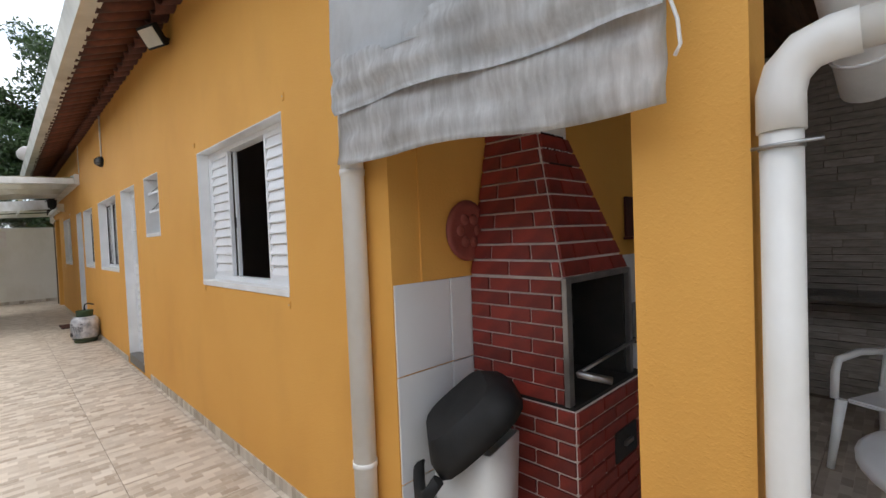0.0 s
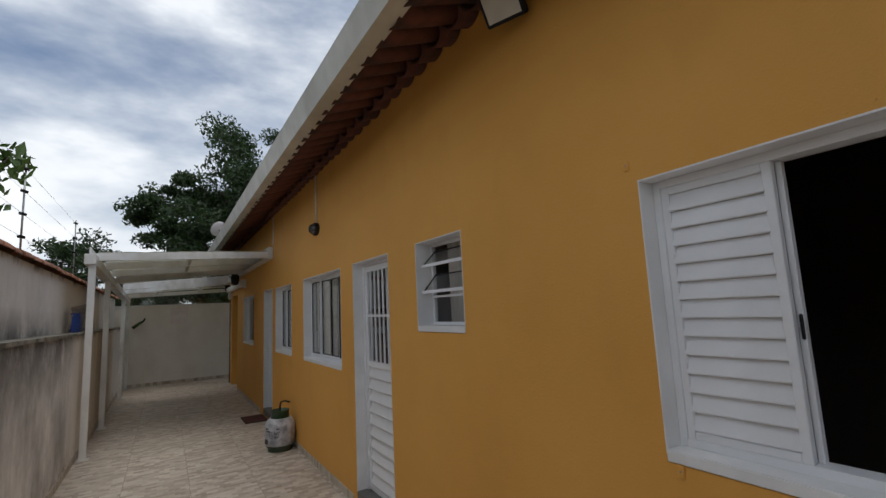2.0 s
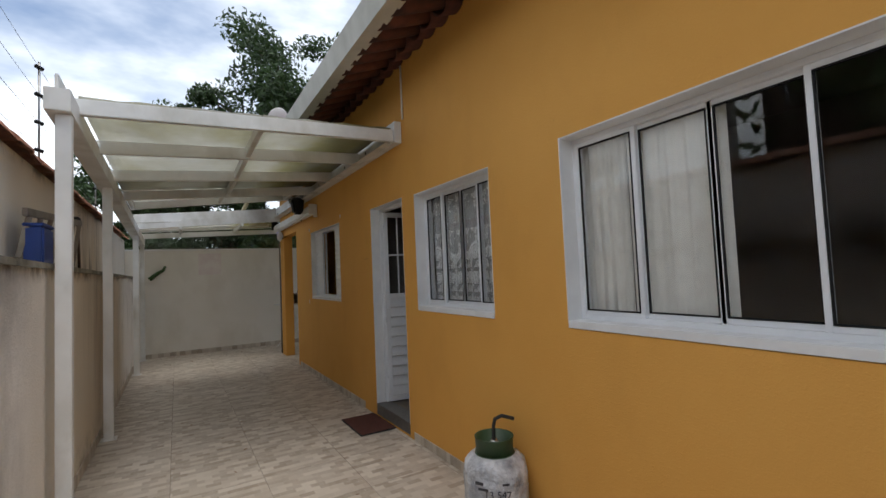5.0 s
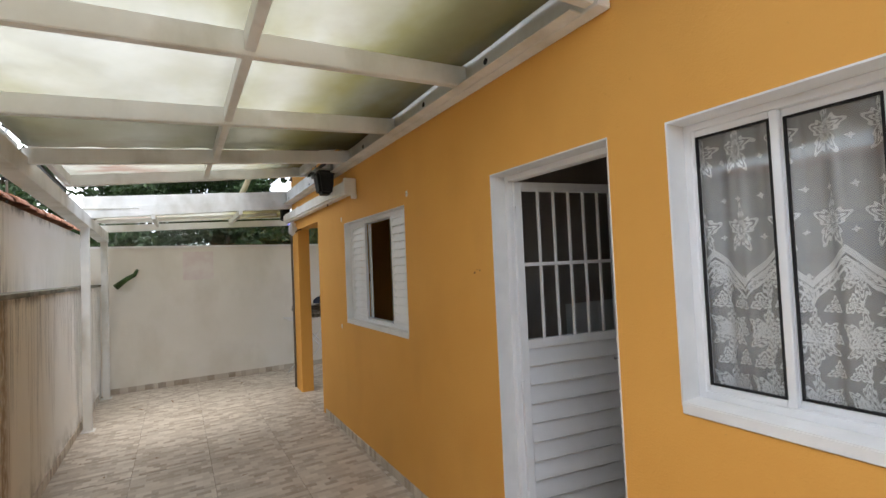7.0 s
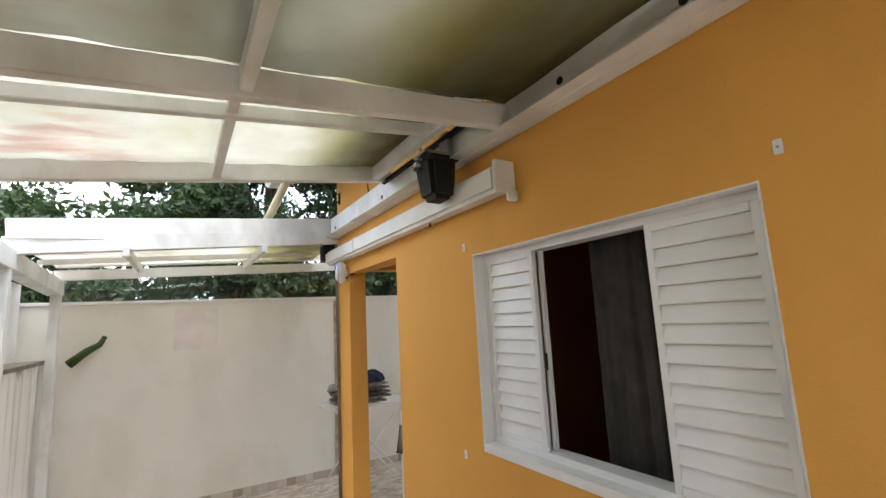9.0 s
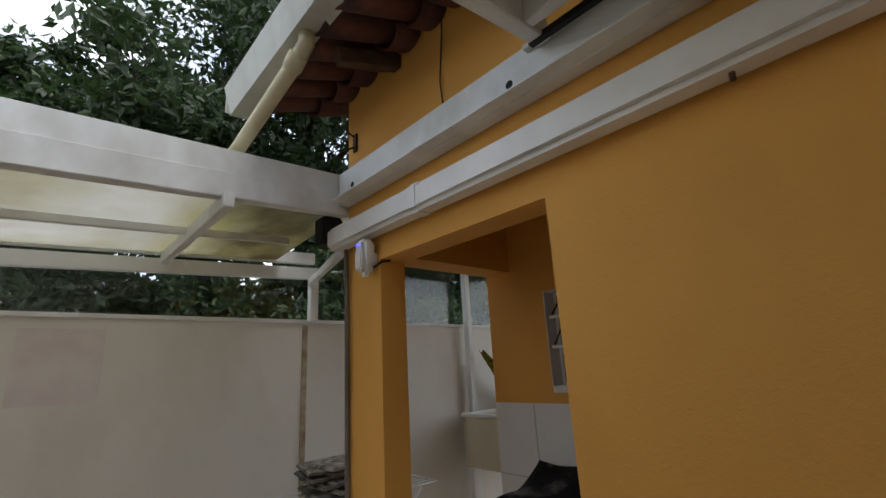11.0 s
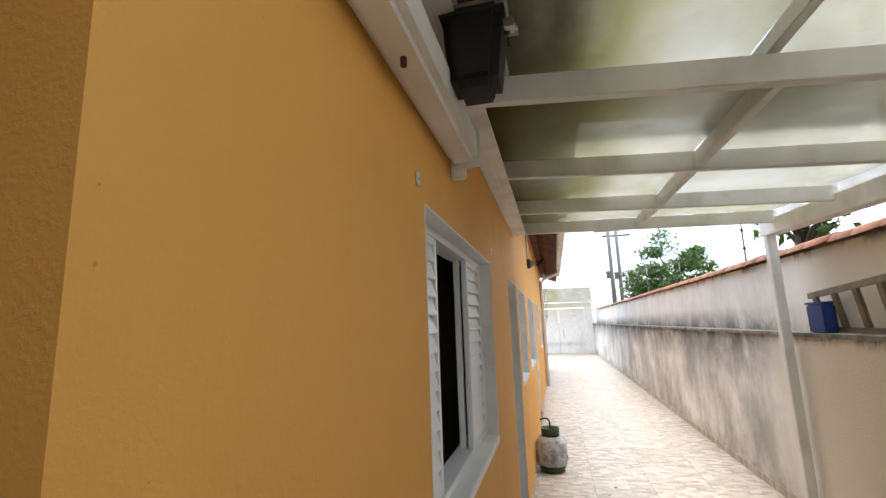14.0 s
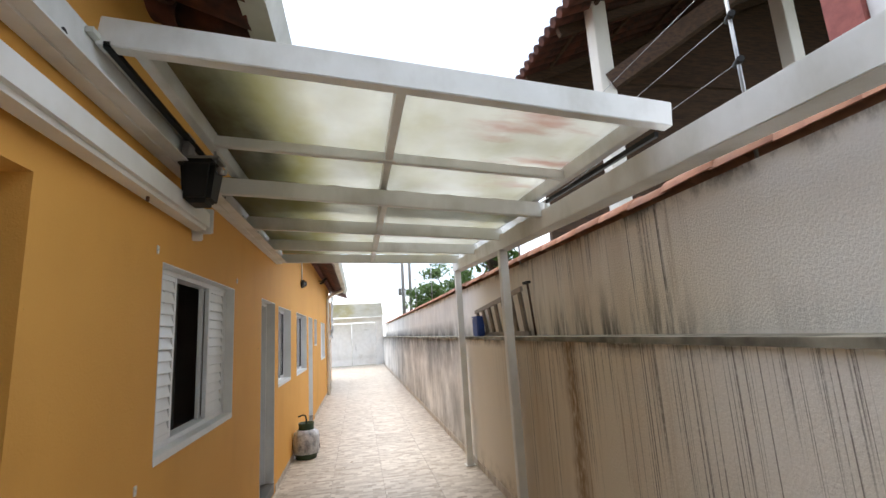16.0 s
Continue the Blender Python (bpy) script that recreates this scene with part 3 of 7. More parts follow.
def shutter_window(name, o, label, x):
    w = thing(name, label, "window", kind="structure")
    reveal(w, o)
    y0, y1, z0, z1 = o[0] + 0.006, o[1] - 0.006, o[2] + 0.012, o[3] - 0.006
    part("window_frame", frame_bars(y0, y1, z0, z1, x, 0.155, 0.03), M_ALU, w, bevel=0.002)
    t = (y1 - y0 - 0.06)
    a = y0 + 0.03
    ya, yb = a + 0.285 * t, a + 0.735 * t
    shutter(w, a, ya, z0 + 0.03, z1 - 0.03, x + 0.004)
    shutter(w, yb, a + t, z0 + 0.03, z1 - 0.03, x + 0.004)
    part("sash", boxes((x + 0.044, x + 0.070, yb - 0.014, yb + 0.005, z0 + 0.03, z1 - 0.03), (x + 0.044, x + 0.070, ya - 0.02, ya + 0.018, z0 + 0.03, z1 - 0.03)), M_ALU, w, bevel=0.002)
    part("latch", boxes((x + 0.037, x + 0.045, yb - 0.013, yb - 0.003, 1.60, 1.68)), M_BLACK, w, "black sash latch", bevel=0.003)
    return w


def sliding_window(name, o, label, fabric, seed):
    w = thing(name, label, "window", kind="structure")
    reveal(w, o)
    y0, y1, z0, z1 = o[0] + 0.006, o[1] - 0.006, o[2] + 0.012, o[3] - 0.006
    part("window_frame", frame_bars(y0, y1, z0, z1, 0.098, 0.157, 0.026), M_ALU, w, bevel=0.002)
    t = (y1 - y0 - 0.052) / 4
    a = y0 + 0.026
    for i in range(4):
        x = 0.104 if i in (0, 3) else 0.130
        s = part("sash", frame_bars(a + i * t - 0.01, a + (i + 1) * t + 0.01, z0 + 0.026, z1 - 0.026, x, x + 0.024, 0.024), M_ALU, w, bevel=0.002)
        p = part("pane", boxes((x + 0.010, x + 0.014, a + i * t + 0.012, a + (i + 1) * t - 0.012, z0 + 0.048, z1 - 0.048)), M_GLASS, s, "clear glass pane")
        p.visible_shadow = False
        part("gasket", frame_bars(a + i * t + 0.014, a + (i + 1) * t - 0.014, z0 + 0.050, z1 - 0.050, x - 0.0015, x + 0.009, 0.007), M_BLACK, s, "black rubber gasket")
    return w


def bathroom_window(name, o, label, x, depth, lower=True):
    """A small pivoting-pane window; two panes stand open."""
    w = thing(name, label, "window", kind="structure")
    reveal(w, o, x)
    y0, y1, z0, z1 = o[0] + 0.006, o[1] - 0.006, o[2] + 0.012, o[3] - 0.006
    X = x + depth
    part("window_frame", frame_bars(y0, y1, z0, z1, X, X + 0.03, 0.02), M_ALU, w, bevel=0.002)
    h = z1 - z0
    part("transom", boxes((X, X + 0.025, y0 + 0.02, y1 - 0.02, z0 + h * 0.33, z0 + h * 0.355)), M_ALU, w)
    for zb, zt in ((z0 + h * 0.72, z0 + h * 0.90), (z0 + h * 0.40, z0 + h * 0.61)):
        b, tp = Vector((X - 0.085, 0, zb)), Vector((X + 0.02, 0, zt))
        bm = bmesh.new()
        bar(bm, (b.x, y0 + 0.015, b.z), (b.x, y1 - 0.015, b.z), 0.012, 0.02)
        q = part("pivot_sash", bm, M_ALU, w)
        bm = bmesh.new()
        bar(bm, (tp.x, y0 + 0.022, tp.z), (tp.x, y1 - 0.022, tp.z), 0.008, 0.008)
        for y in (y0 + 0.024, y1 - 0.024):
            bar(bm, (b.x, y, b.z), (tp.x, y, tp.z), 0.008, 0.008)
        part("rim", bm, M_BLACK, q, "thin dark rim")
        bm = bmesh.new()
        e = Vector((0.002, 0, -0.002))
        c = [Vector((b.x, y0 + 0.025, b.z)), Vector((b.x, y1 - 0.025, b.z)), Vector((tp.x, y1 - 0.025, tp.z)), Vector((tp.x, y0 + 0.025, tp.z))]
        lo_, hi_ = [bm.verts.new(k - e) for k in c], [bm.verts.new(k + e) for k in c]
        bm.faces.new(lo_[::-1])
        bm.faces.new(hi_)
        for k in range(4):
            bm.faces.new((lo_[k], lo_[(k + 1) % 4], hi_[(k + 1) % 4], hi_[k]))
        p = part("pane", bm, M_GLASS, q, "ribbed glass pane")
        p.visible_shadow = False
    if lower:
        p = part("pane", boxes((X + 0.01, X + 0.014, y0 + 0.02, y1 - 0.02, z0 + 0.02, z0 + h * 0.33)), M_GLASS, w, "clear glass pane")
        p.visible_shadow = False
    return w


def grille_door(parent, w, h, bars):
    """A steel door leaf: hinge at the origin, running to -y; bars over glass above, louvres below."""
    leaf = part("door_leaf", boxes((-0.018, 0.018, -0.045, 0, 0, h), (-0.018, 0.018, -w, -w + 0.045, 0, h), (-0.018, 0.018, -w + 0.045, -0.045, 0, 0.05), (-0.018, 0.018, -w + 0.045, -0.045, h - 0.05, h), (-0.018, 0.018, -w + 0.045, -0.045, 1.10, 1.15)), M_ALU, parent, bevel=0.002)
    for i in range(bars):
        y = -0.045 - (w - 0.09) * (i + 1) / (bars + 1)
        part("grille_bar", boxes((-0.024, -0.010, y - 0.006, y + 0.006, 1.15, h - 0.05)), M_ALU, leaf)
    part("grille_bar", boxes((-0.026, -0.008, -w + 0.045, -0.045, 1.56, 1.58)), M_ALU, leaf)
    p = part("pane", boxes((-0.002, 0.002, -w + 0.045, -0.045, 1.15, h - 0.05)), M_GLASS, leaf, "clear glass pane")
    p.visible_shadow = False
    k = 10
    s = (1.10 - 0.05) / k
    bm = bmesh.new()
    pts = [(-0.012, 0.0), (-0.022, 0.012), (-0.018, 0.03), (0.004, s * 0.99), (0.010, s * 0.99), (0.006, 0.0)]
    a = [bm.verts.new((px, -w + 0.045, pz)) for px, pz in pts]
    b = [bm.verts.new((px, -0.045, pz)) for px, pz in pts]
    for q in range(len(pts)):
        bm.faces.new((a[q], a[(q + 1) % len(pts)], b[(q + 1) % len(pts)], b[q]))
    bm.faces.new(a)
    bm.faces.new(b[::-1])
    me = mesh_of("slat", bm, M_ALU)
    for i in range(k):
        o = new("slat", me)
        o.location = (0, 0, 0.05 + i * s)
        o.parent = leaf
    bm = boxes((-0.026, -0.018, -w + 0.012, -w + 0.036, 0.88, 1.08))
    tube(bm, [(-0.05, -w + 0.024, 0.99), (-0.05, -w + 0.11, 0.99)], 0.008, 8)
    tube(bm, [(-0.02, -w + 0.024, 0.99), (-0.05, -w + 0.024, 0.99)], 0.008, 8)
    part("door_handle", bm, M_METAL, leaf, "small metal lever handle")
    for z in (0.25, 0.85, h - 0.22):
        bm = bmesh.new()
        tube(bm, [(-0.022, 0.006, z), (-0.022, 0.006, z + 0.08)], 0.008, 8)
        part("hinge", bm, M_ALU, leaf)
    return leaf


shutter_window("window_1", W1, "white aluminium window with louvred shutters half open", 0.080)
bathroom_window("window_2", W2, "small white window with two tilted glass panes", 0.0, 0.125)
sliding_window("window_3", W3, "white four-pane sliding window with grey curtains behind", M_CURTAIN, 3)
sliding_window("window_4", W4, "white four-pane sliding window with lace curtains", M_LACE, 4)
shutter_window("window_5", W5, "white aluminium window with louvred shutters half open", 0.065)

for i, (o, turn, lab) in enumerate(((D1, 0, "closed white steel door with barred glass and louvres"), (D2, 80, "white steel door with barred glass standing wide open"))):
    d = thing("door_%d" % (i + 1), lab, "door", kind="structure")
    reveal(d, o, 0.0, 0.156, 0.10)
    y0, y1, z0, z1 = o[0] + 0.006, o[1] - 0.006, o[2] + 0.012, o[3] - 0.006
    part("door_frame", boxes((0.095, 0.157, y0, y0 + 0.03, z0, z1), (0.095, 0.157, y1 - 0.03, y1, z0, z1), (0.095, 0.157, y0 + 0.03, y1 - 0.03, z1 - 0.03, z1)), M_ALU, d, bevel=0.003)
    leaf = grille_door(d, y1 - y0 - 0.066, z1 - z0 - 0.04, 5 if turn else 6)
    leaf.matrix_basis = pose(0.126, y1 - 0.033, z0 + 0.006, 0, 0, turn)

M_CREAM_CURTAIN = surface("cream_curtain", (0.86, 0.82, 0.75), (0.78, 0.73, 0.66), 12, 0.95, 0.1, 200)
# curtains are things of their own, hanging behind the panes
solid("curtain", cloth(W2[0] + 0.03, W2[1] - 0.12, W2[2], W2[3], 0.21, 7, 0.014, 2), M_CURTAIN, "pale patterned curtain behind the small window", "curtain", group="curtains")
for k, (a, b) in enumerate(((8.92, 9.19), (8.42, 8.90))):
    solid("curtain", cloth(a, b, W3[2] - 0.1, W3[3], 0.185, 4.5, 0.016, 3 + k, 0.0), M_CREAM_CURTAIN, "grey-beige curtain drawn behind the sliding window", "curtain", group="curtains")
solid("curtain", cloth(W4[0], W4[1], W4[2] - 0.1, W4[3], 0.205, 8, 0.032, 6), M_LACE, "white floral lace curtain behind the window", "curtain", group="curtains")
solid("curtain", cloth(D1[0] + 0.05, D1[0] + 0.48, 0.3, D1[3], 0.19, 5, 0.014, 7), M_CURTAIN, "pale curtain behind the barred door", "curtain", group="curtains")
solid("curtain", cloth(W5[0] + 0.52, W5[0] + 0.84, 0.115, W5[3] + 0.1, 0.24, 3, 0.02, 8), surface("charcoal_curtain", (0.05, 0.045, 0.042), (0.03, 0.028, 0.026), 12, 0.95, 0.1, 200), "dark grey curtain inside the shuttered window", "curtain", group="curtains")

# ---- roof ----
SL = math.atan2(WALL_TOP - EAVE_Z, -EAVE_X)
ROOF_A, ROOF_B = -3.2, 17.25


def on_roof(d, y, h=0.0):
    """A point d metres up the slope from the eave, h above its plane."""
    return Vector((EAVE_X + d * math.cos(SL) - h * math.sin(SL), y, EAVE_Z + d * math.sin(SL) + h * math.cos(SL)))


def slab_on_roof(d0, d1, y0, y1, h0, h1):
    bm = bmesh.new()
    c = [on_roof(d, y, h) for h in (h0, h1) for d, y in ((d0, y0), (d1, y0), (d1, y1), (d0, y1))]
    v = [bm.verts.new(p) for p in c]
    for f in ((0, 3, 2, 1), (4, 5, 6, 7), (0, 1, 5, 4), (1, 2, 6, 5), (2, 3, 7, 6), (3, 0, 4, 7)):
        bm.faces.new([v[i] for i in f])
    return bm


roof = solid("roof", slab_on_roof(-0.02, 5.2, ROOF_A, ROOF_B, 0.105, 0.145), M_CLAY_SHADED, "clay tile roof of the house", "roof", "structure")
part("rafter", slab_on_roof(0.10, 0.62, 16.38, 16.44, -0.12, -0.04), M_WOOD_AND_SHADE, roof)
# eave tiles: barrel tiles laid down the slope
TW = 0.205


def barrel(d0, d1, r0, r1, up):
    b = bmesh.new()
    rows = []
    for d, r in ((d0, r0), (d1, r1)):
        for th in (0.0, 0.014):
            ring = []
            for k in range(9):
                a_ = math.pi * k / 8
                p = on_roof(d, 0, 0.0)
                q = Vector((0, (r - th) * math.cos(a_) * 1.05, 0)) + on_roof(0, 0, up * (r - th) * math.sin(a_) * 0.8) - on_roof(0, 0, 0)
                ring.append(b.verts.new(p + q))
            rows.append(ring)
    o0, i0, o1, i1 = rows
    for k in range(8):
        b.faces.new((o0[k], o0[k + 1], o1[k + 1], o1[k])).smooth = True
        b.faces.new((i0[k + 1], i0[k], i1[k], i1[k + 1])).smooth = True
        b.faces.new((o0[k + 1], o0[k], i0[k], i0[k + 1]))
        b.faces.new((o1[k], o1[k + 1], i1[k + 1], i1[k]))
    return b


low_me = mesh_of("roof_tile", barrel(-0.06, 0.42, 0.098, 0.084, -1.0), M_CLAY_SHADED)
top_me = mesh_of("roof_tile", barrel(-0.04, 0.42, 0.090, 0.080, 1.0), M_CLAY_SHADED)
low2_me = mesh_of("roof_tile", barrel(0.36, 0.80, 0.094, 0.084, -1.0), M_CLAY_SHADED)
for k in range(int((ROOF_B - 0.6) / TW)):
    y = 0.6 + (k + 0.5) * TW
    rr = random.Random(k)
    for me, dy, dz in ((low_me, 0, 0.035), (top_me, TW / 2, 0.04), (low2_me, 0, 0.0)):
        t = new("roof_tile", me)
        t.location = (rr.uniform(-0.012, 0.012), y + dy + rr.uniform(-0.006, 0.006), dz + rr.uniform(-0.005, 0.006))
        t.parent = roof

gutter = thing("gutter", "long grey metal eave gutter with a yellowed outlet pipe", "gutter", kind="structure")
bm = bmesh.new()
gx, gz = EAVE_X - 0.02, EAVE_Z - 0.03
prof = [(gx, gz), (gx - 0.10, gz - 0.01), (gx - 0.14, gz + 0.15), (gx - 0.155, gz + 0.15), (gx - 0.112, gz - 0.022), (gx + 0.012, gz - 0.012), (gx + 0.012, gz + 0.06), (gx, gz + 0.06)]
a = [bm.verts.new((x, 0.62, z)) for x, z in prof]
b = [bm.verts.new((x, ROOF_B, z)) for x, z in prof]
for k in range(len(prof)):
    bm.faces.new((a[k], a[(k + 1) % len(prof)], b[(k + 1) % len(prof)], b[k]))
bm.faces.new(a)
bm.faces.new(b[::-1])
part("channel", bm, M_GUTTER, gutter)
part("end_cap", boxes((gx - 0.14, gx, ROOF_B, ROOF_B + 0.006, gz - 0.01, gz + 0.14)), M_GUTTER, gutter)
bm = bmesh.new()
tube(bm, [(gx - 0.05, 16.35, gz + 0.01), (gx - 0.05, 16.35, gz - 0.07), (gx - 0.06, 16.42, gz - 0.12), (gx - 0.12, 17.0, gz - 0.34), (gx - 0.16, 17.35, gz - 0.44)], 0.038, 12)
part("outlet_pipe", bm, M_PVC_OLD, gutter, "yellowed plastic outlet pipe")
bm = bmesh.new()
tube(bm, [(gx - 0.06, 16.40, gz - 0.10), (gx - 0.065, 16.47, gz - 0.14)], 0.046, 12)
part("coupling", bm, M_PVC_OLD, gutter)

# downpipe from the gutter beside the barbecue recess
dp = thing("downpipe", "white plastic downpipe on the yellow wall", "pipe", (-0.055, 1.99, 0))
bm = bmesh.new()
tube(bm, [(0, 0, 0.0), (0, 0, 3.0), (-0.1, 0.02, 3.12), (-0.46, 0.05, 3.24), (-0.5, 0.05, 3.31)], 0.05, 16)
part("pipe", bm, M_PVC, dp)
for z in (0.5, 1.75):
    bm = bmesh.new()
    tube(bm, [(0, 0, z), (0, 0, z + 0.025)], 0.054, 16)
    part("clamp", bm, M_PVC, dp)

# ---- sliding-roof canopy ----
def zl(y):
    return 2.66 - 0.04 * (y - 11)


def zc(x, y):
    """Height of the underside of the canopy frame."""
    s = min(1.0, max(0.0, (-x - 0.1) / 2.28))
    return 2.73 * (1 - s) + zl(y) * s


canopy = thing("canopy", "white steel canopy frame with weathered translucent sheets", "canopy", kind="structure")


def beam(name, a, b, w, h, parent, material=None, bevel=0.004, label=""):
    bm = bmesh.new()
    bar(bm, a, b, w, h)
    return part(name, bm, material or M_STEEL, parent, label, bevel)


bm = boxes((-0.075, -0.003, 11.16, 16.94, 2.72, 2.92))
wall_beam = part("wall_beam", bm, M_STEEL, canopy, bevel=0.004)
part("guide_rail", boxes((-0.105, -0.078, 11.3, 15.5, 2.88, 2.90)), M_GUTTER, canopy, "grey steel guide rail")
part("rail_lip", boxes((-0.14, -0.076, 11.25, 16.9, 2.725, 2.732)), M_STEEL, canopy)
for y in (11.9, 12.6, 13.2, 13.73, 15.6, 16.78):
    bm = bmesh.new()
    tube(bm, [(-0.0765, y, 2.80), (-0.0755, y, 2.80)], 0.018, 12)
    part("bolt_hole", bm, M_SOOT, wall_beam)
for y in (11.2, 12.1, 13.07, 14.08):
    beam("cross_beam", (-0.08, y, zc(-0.08, y) + 0.055), (-2.40, y, zc(-2.4, y) + 0.055), 0.05, 0.11, canopy)
for y0, y1 in ((11.225, 12.075), (12.125, 13.045), (13.095, 14.055)):
    beam("ridge_bar", (-1.22, y0, zc(-1.22, y0) + 0.06), (-1.22, y1, zc(-1.22, y1) + 0.06), 0.045, 0.09, canopy)


def roof_sheet(name, x0, x1, y0, y1, lift, parent):
    """A slightly wavy translucent sheet, 5 mm thick, on the canopy frame."""
    bm = bmesh.new()
    n, m = 10, 14
    g = []
    for s in (0, 0.005):
        g.append([[bm.verts.new((x0 + (x1 - x0) * i / n, y0 + (y1 - y0) * j / m, zc(x0 + (x1 - x0) * i / n, y0 + (y1 - y0) * j / m) + lift + s + 0.006 * math.sin(i * 2.1 + j * 1.3))) for j in range(m + 1)] for i in range(n + 1)])
    for i in range(n):
        for j in range(m):
            bm.faces.new((g[1][i][j], g[1][i][j + 1], g[1][i + 1][j + 1], g[1][i + 1][j])).smooth = True
            bm.faces.new((g[0][i][j], g[0][i + 1][j], g[0][i + 1][j + 1], g[0][i][j + 1])).smooth = True
    for i in range(n):
        for j in (0, m):
            bm.faces.new((g[0][i][j], g[0][i + 1][j], g[1][i + 1][j], g[1][i][j]))
    for j in range(m):
        for i in (0, n):
            bm.faces.new((g[0][i][j], g[0][i][j + 1], g[1][i][j + 1], g[1][i][j]))
    return part(name, bm, M_SHEET, parent, "stained translucent plastic sheet")


roof_sheet("sheet", -0.10, -1.215, 11.18, 14.06, 0.118, canopy)
roof_sheet("sheet", -1.225, -2.38, 11.18, 14.06, 0.118, canopy)
# left rail on posts
bm = bmesh.new()
for xa, xb in ((-2.50, -2.37),):
    v = []
    for y in (10.88, 18.28):
        for x, dz in ((xa, -0.09), (xb, -0.09), (xb, 0.05), (xa, 0.05)):
            v.append(bm.verts.new((x, y, zl(y) + dz)))
    for f in ((0, 1, 2, 3), (7, 6, 5, 4), (0, 4, 5, 1), (1, 5, 6, 2), (2, 6, 7, 3), (3, 7, 4, 0)):
        bm.faces.new([v[i] for i in f])
part("left_rail", bm, M_STEEL, canopy, bevel=0.004)
beam("valance", (-2.44, 10.9, zl(11) + 0.10), (-2.44, 14.1, zl(14.1) + 0.10), 0.02, 0.10, canopy)
for y in (10.97, 13.0, 16.6, 18.2):
    bm = boxes((-2.455, -2.375, y - 0.04, y + 0.04, 0.004, zl(y) - 0.088))
    p = part("post", bm, M_STEEL, canopy, bevel=0.006)
    part("base_plate", boxes((-2.48, -2.35, y - 0.065, y + 0.065, 0.001, 0.009)), M_STEEL, p)

# sliding panel, pushed back over the fixed part
panel = thing("sliding_roof_panel", "sliding white roof panel with stained translucent sheet", "canopy", kind="structure")
L = 0.125
beam("end_beam", (-0.09, 15.42, zc(-0.1, 15.42) + L + 0.07), (-2.46, 15.42, zc(-2.42, 15.42) + L + 0.06), 0.06, 0.12, panel)
beam("rib", (-0.24, 14.55, zc(-0.24, 14.55) + L + 0.045), (-2.36, 14.55, zc(-2.36, 14.42) + L + 0.045), 0.045, 0.06, panel)
for x in (-0.215, -2.37):
    beam("side_bar", (x, 13.3, zc(x, 13.3) + L + 0.06), (x, 15.39, zc(x, 15.39) + L + 0.06), 0.05, 0.09, panel)
beam("middle_bar", (-1.22, 14.58, zc(-1.22, 14.58) + L + 0.06), (-1.22, 15.39, zc(-1.22, 15.39) + L + 0.06), 0.045, 0.07, panel)
beam("middle_bar", (-1.22, 13.3, zc(-1.22, 13.3) + L + 0.06), (-1.22, 14.52, zc(-1.22, 14.5) + L + 0.06), 0.045, 0.07, panel)
beam("toothed_rack", (-2.40, 14.15, zc(-2.4, 14.1) + L - 0.02), (-2.40, 15.4, zc(-2.4, 15.4) + L - 0.02), 0.02, 0.025, panel, M_BLACK, 0.0, "black toothed drive rack")
beam("toothed_rack", (-0.125, 14.2, 2.865), (-0.125, 15.45, 2.865), 0.025, 0.025, panel, M_BLACK, 0.0, "black toothed drive rack")
roof_sheet("sheet", -0.20, -1.215, 13.3, 15.41, L + 0.11, panel)
roof_sheet("sheet", -1.225, -2.38, 13.3, 15.41, L + 0.11, panel)

# drive motor of the sliding roof
motor = thing("drive_motor", "black motor box hanging from the wall beam", "motor", (-0.19, 14.58, 2.50))
bm = bmesh.new()
for q in box(bm, -0.092, 0.092, -0.10, 0.10, 0.0, 0.243):
    if q.co.z < 0.1:
        q.co.x, q.co.y = q.co.x * 0.74 + 0.008, q.co.y * 0.80
part("housing", bm, M_BLACK, motor, bevel=0.026)
part("cover_seam", boxes((-0.094, 0.094, -0.102, 0.102, 0.205, 0.213)), M_DARK, motor, bevel=0.002)
part("side_knob", boxes((-0.118, -0.086, 0.03, 0.06, 0.17, 0.20)), M_METAL, motor, bevel=0.005)
part("mount_plate", boxes((-0.10, 0.09, -0.07, 0.07, 0.245, 0.262)), M_METAL, motor, "steel mounting plate", bevel=0.003)
bm = bmesh.new()
tube(bm, [(-0.08, 0, 0.19), (-0.125, 0, 0.19)], 0.014, 8)
tube(bm, [(-0.07, 0.03, 0.21), (-0.07, 0.03, 0.30)], 0.008, 8)
part("release_lever", bm, M_METAL, motor)
part("wall_bracket", boxes((0.06, 0.092, -0.05, 0.05, 0.10, 0.40)), M_METAL, motor, bevel=0.003)

# white duct pipe along the wall, with its end bracket
duct = thing("wall_duct", "white plastic rain duct fixed along the yellow wall", "pipe", (0, 0, 0))
bm = boxes((-0.115, -0.004, 14.16, 17.02, 2.45, 2.585))
part("duct", bm, M_PVC, duct, bevel=0.022)
part("end_bracket", boxes((-0.125, -0.002, 14.135, 14.16, 2.44, 2.60), (-0.06, -0.002, 14.12, 14.15, 2.40, 2.45)), M_PVC, duct, bevel=0.006)
part("sleeve", boxes((-0.121, -0.003, 16.14, 16.24, 2.444, 2.591)), M_PVC, duct, "translucent taped joint", bevel=0.022)
bm = bmesh.new()
tube(bm, [(-0.03, 16.93, 2.46), (-0.022, 16.935, 2.2), (-0.02, 16.928, 1.0), (-0.02, 16.93, 0.02)], 0.014, 8)
part("drain_hose", bm, surface("grey_brown_hose", (0.16, 0.13, 0.10), (0.10, 0.08, 0.065), 6, 0.6, 0.1, 60), duct, "thin grey-brown drain hose")

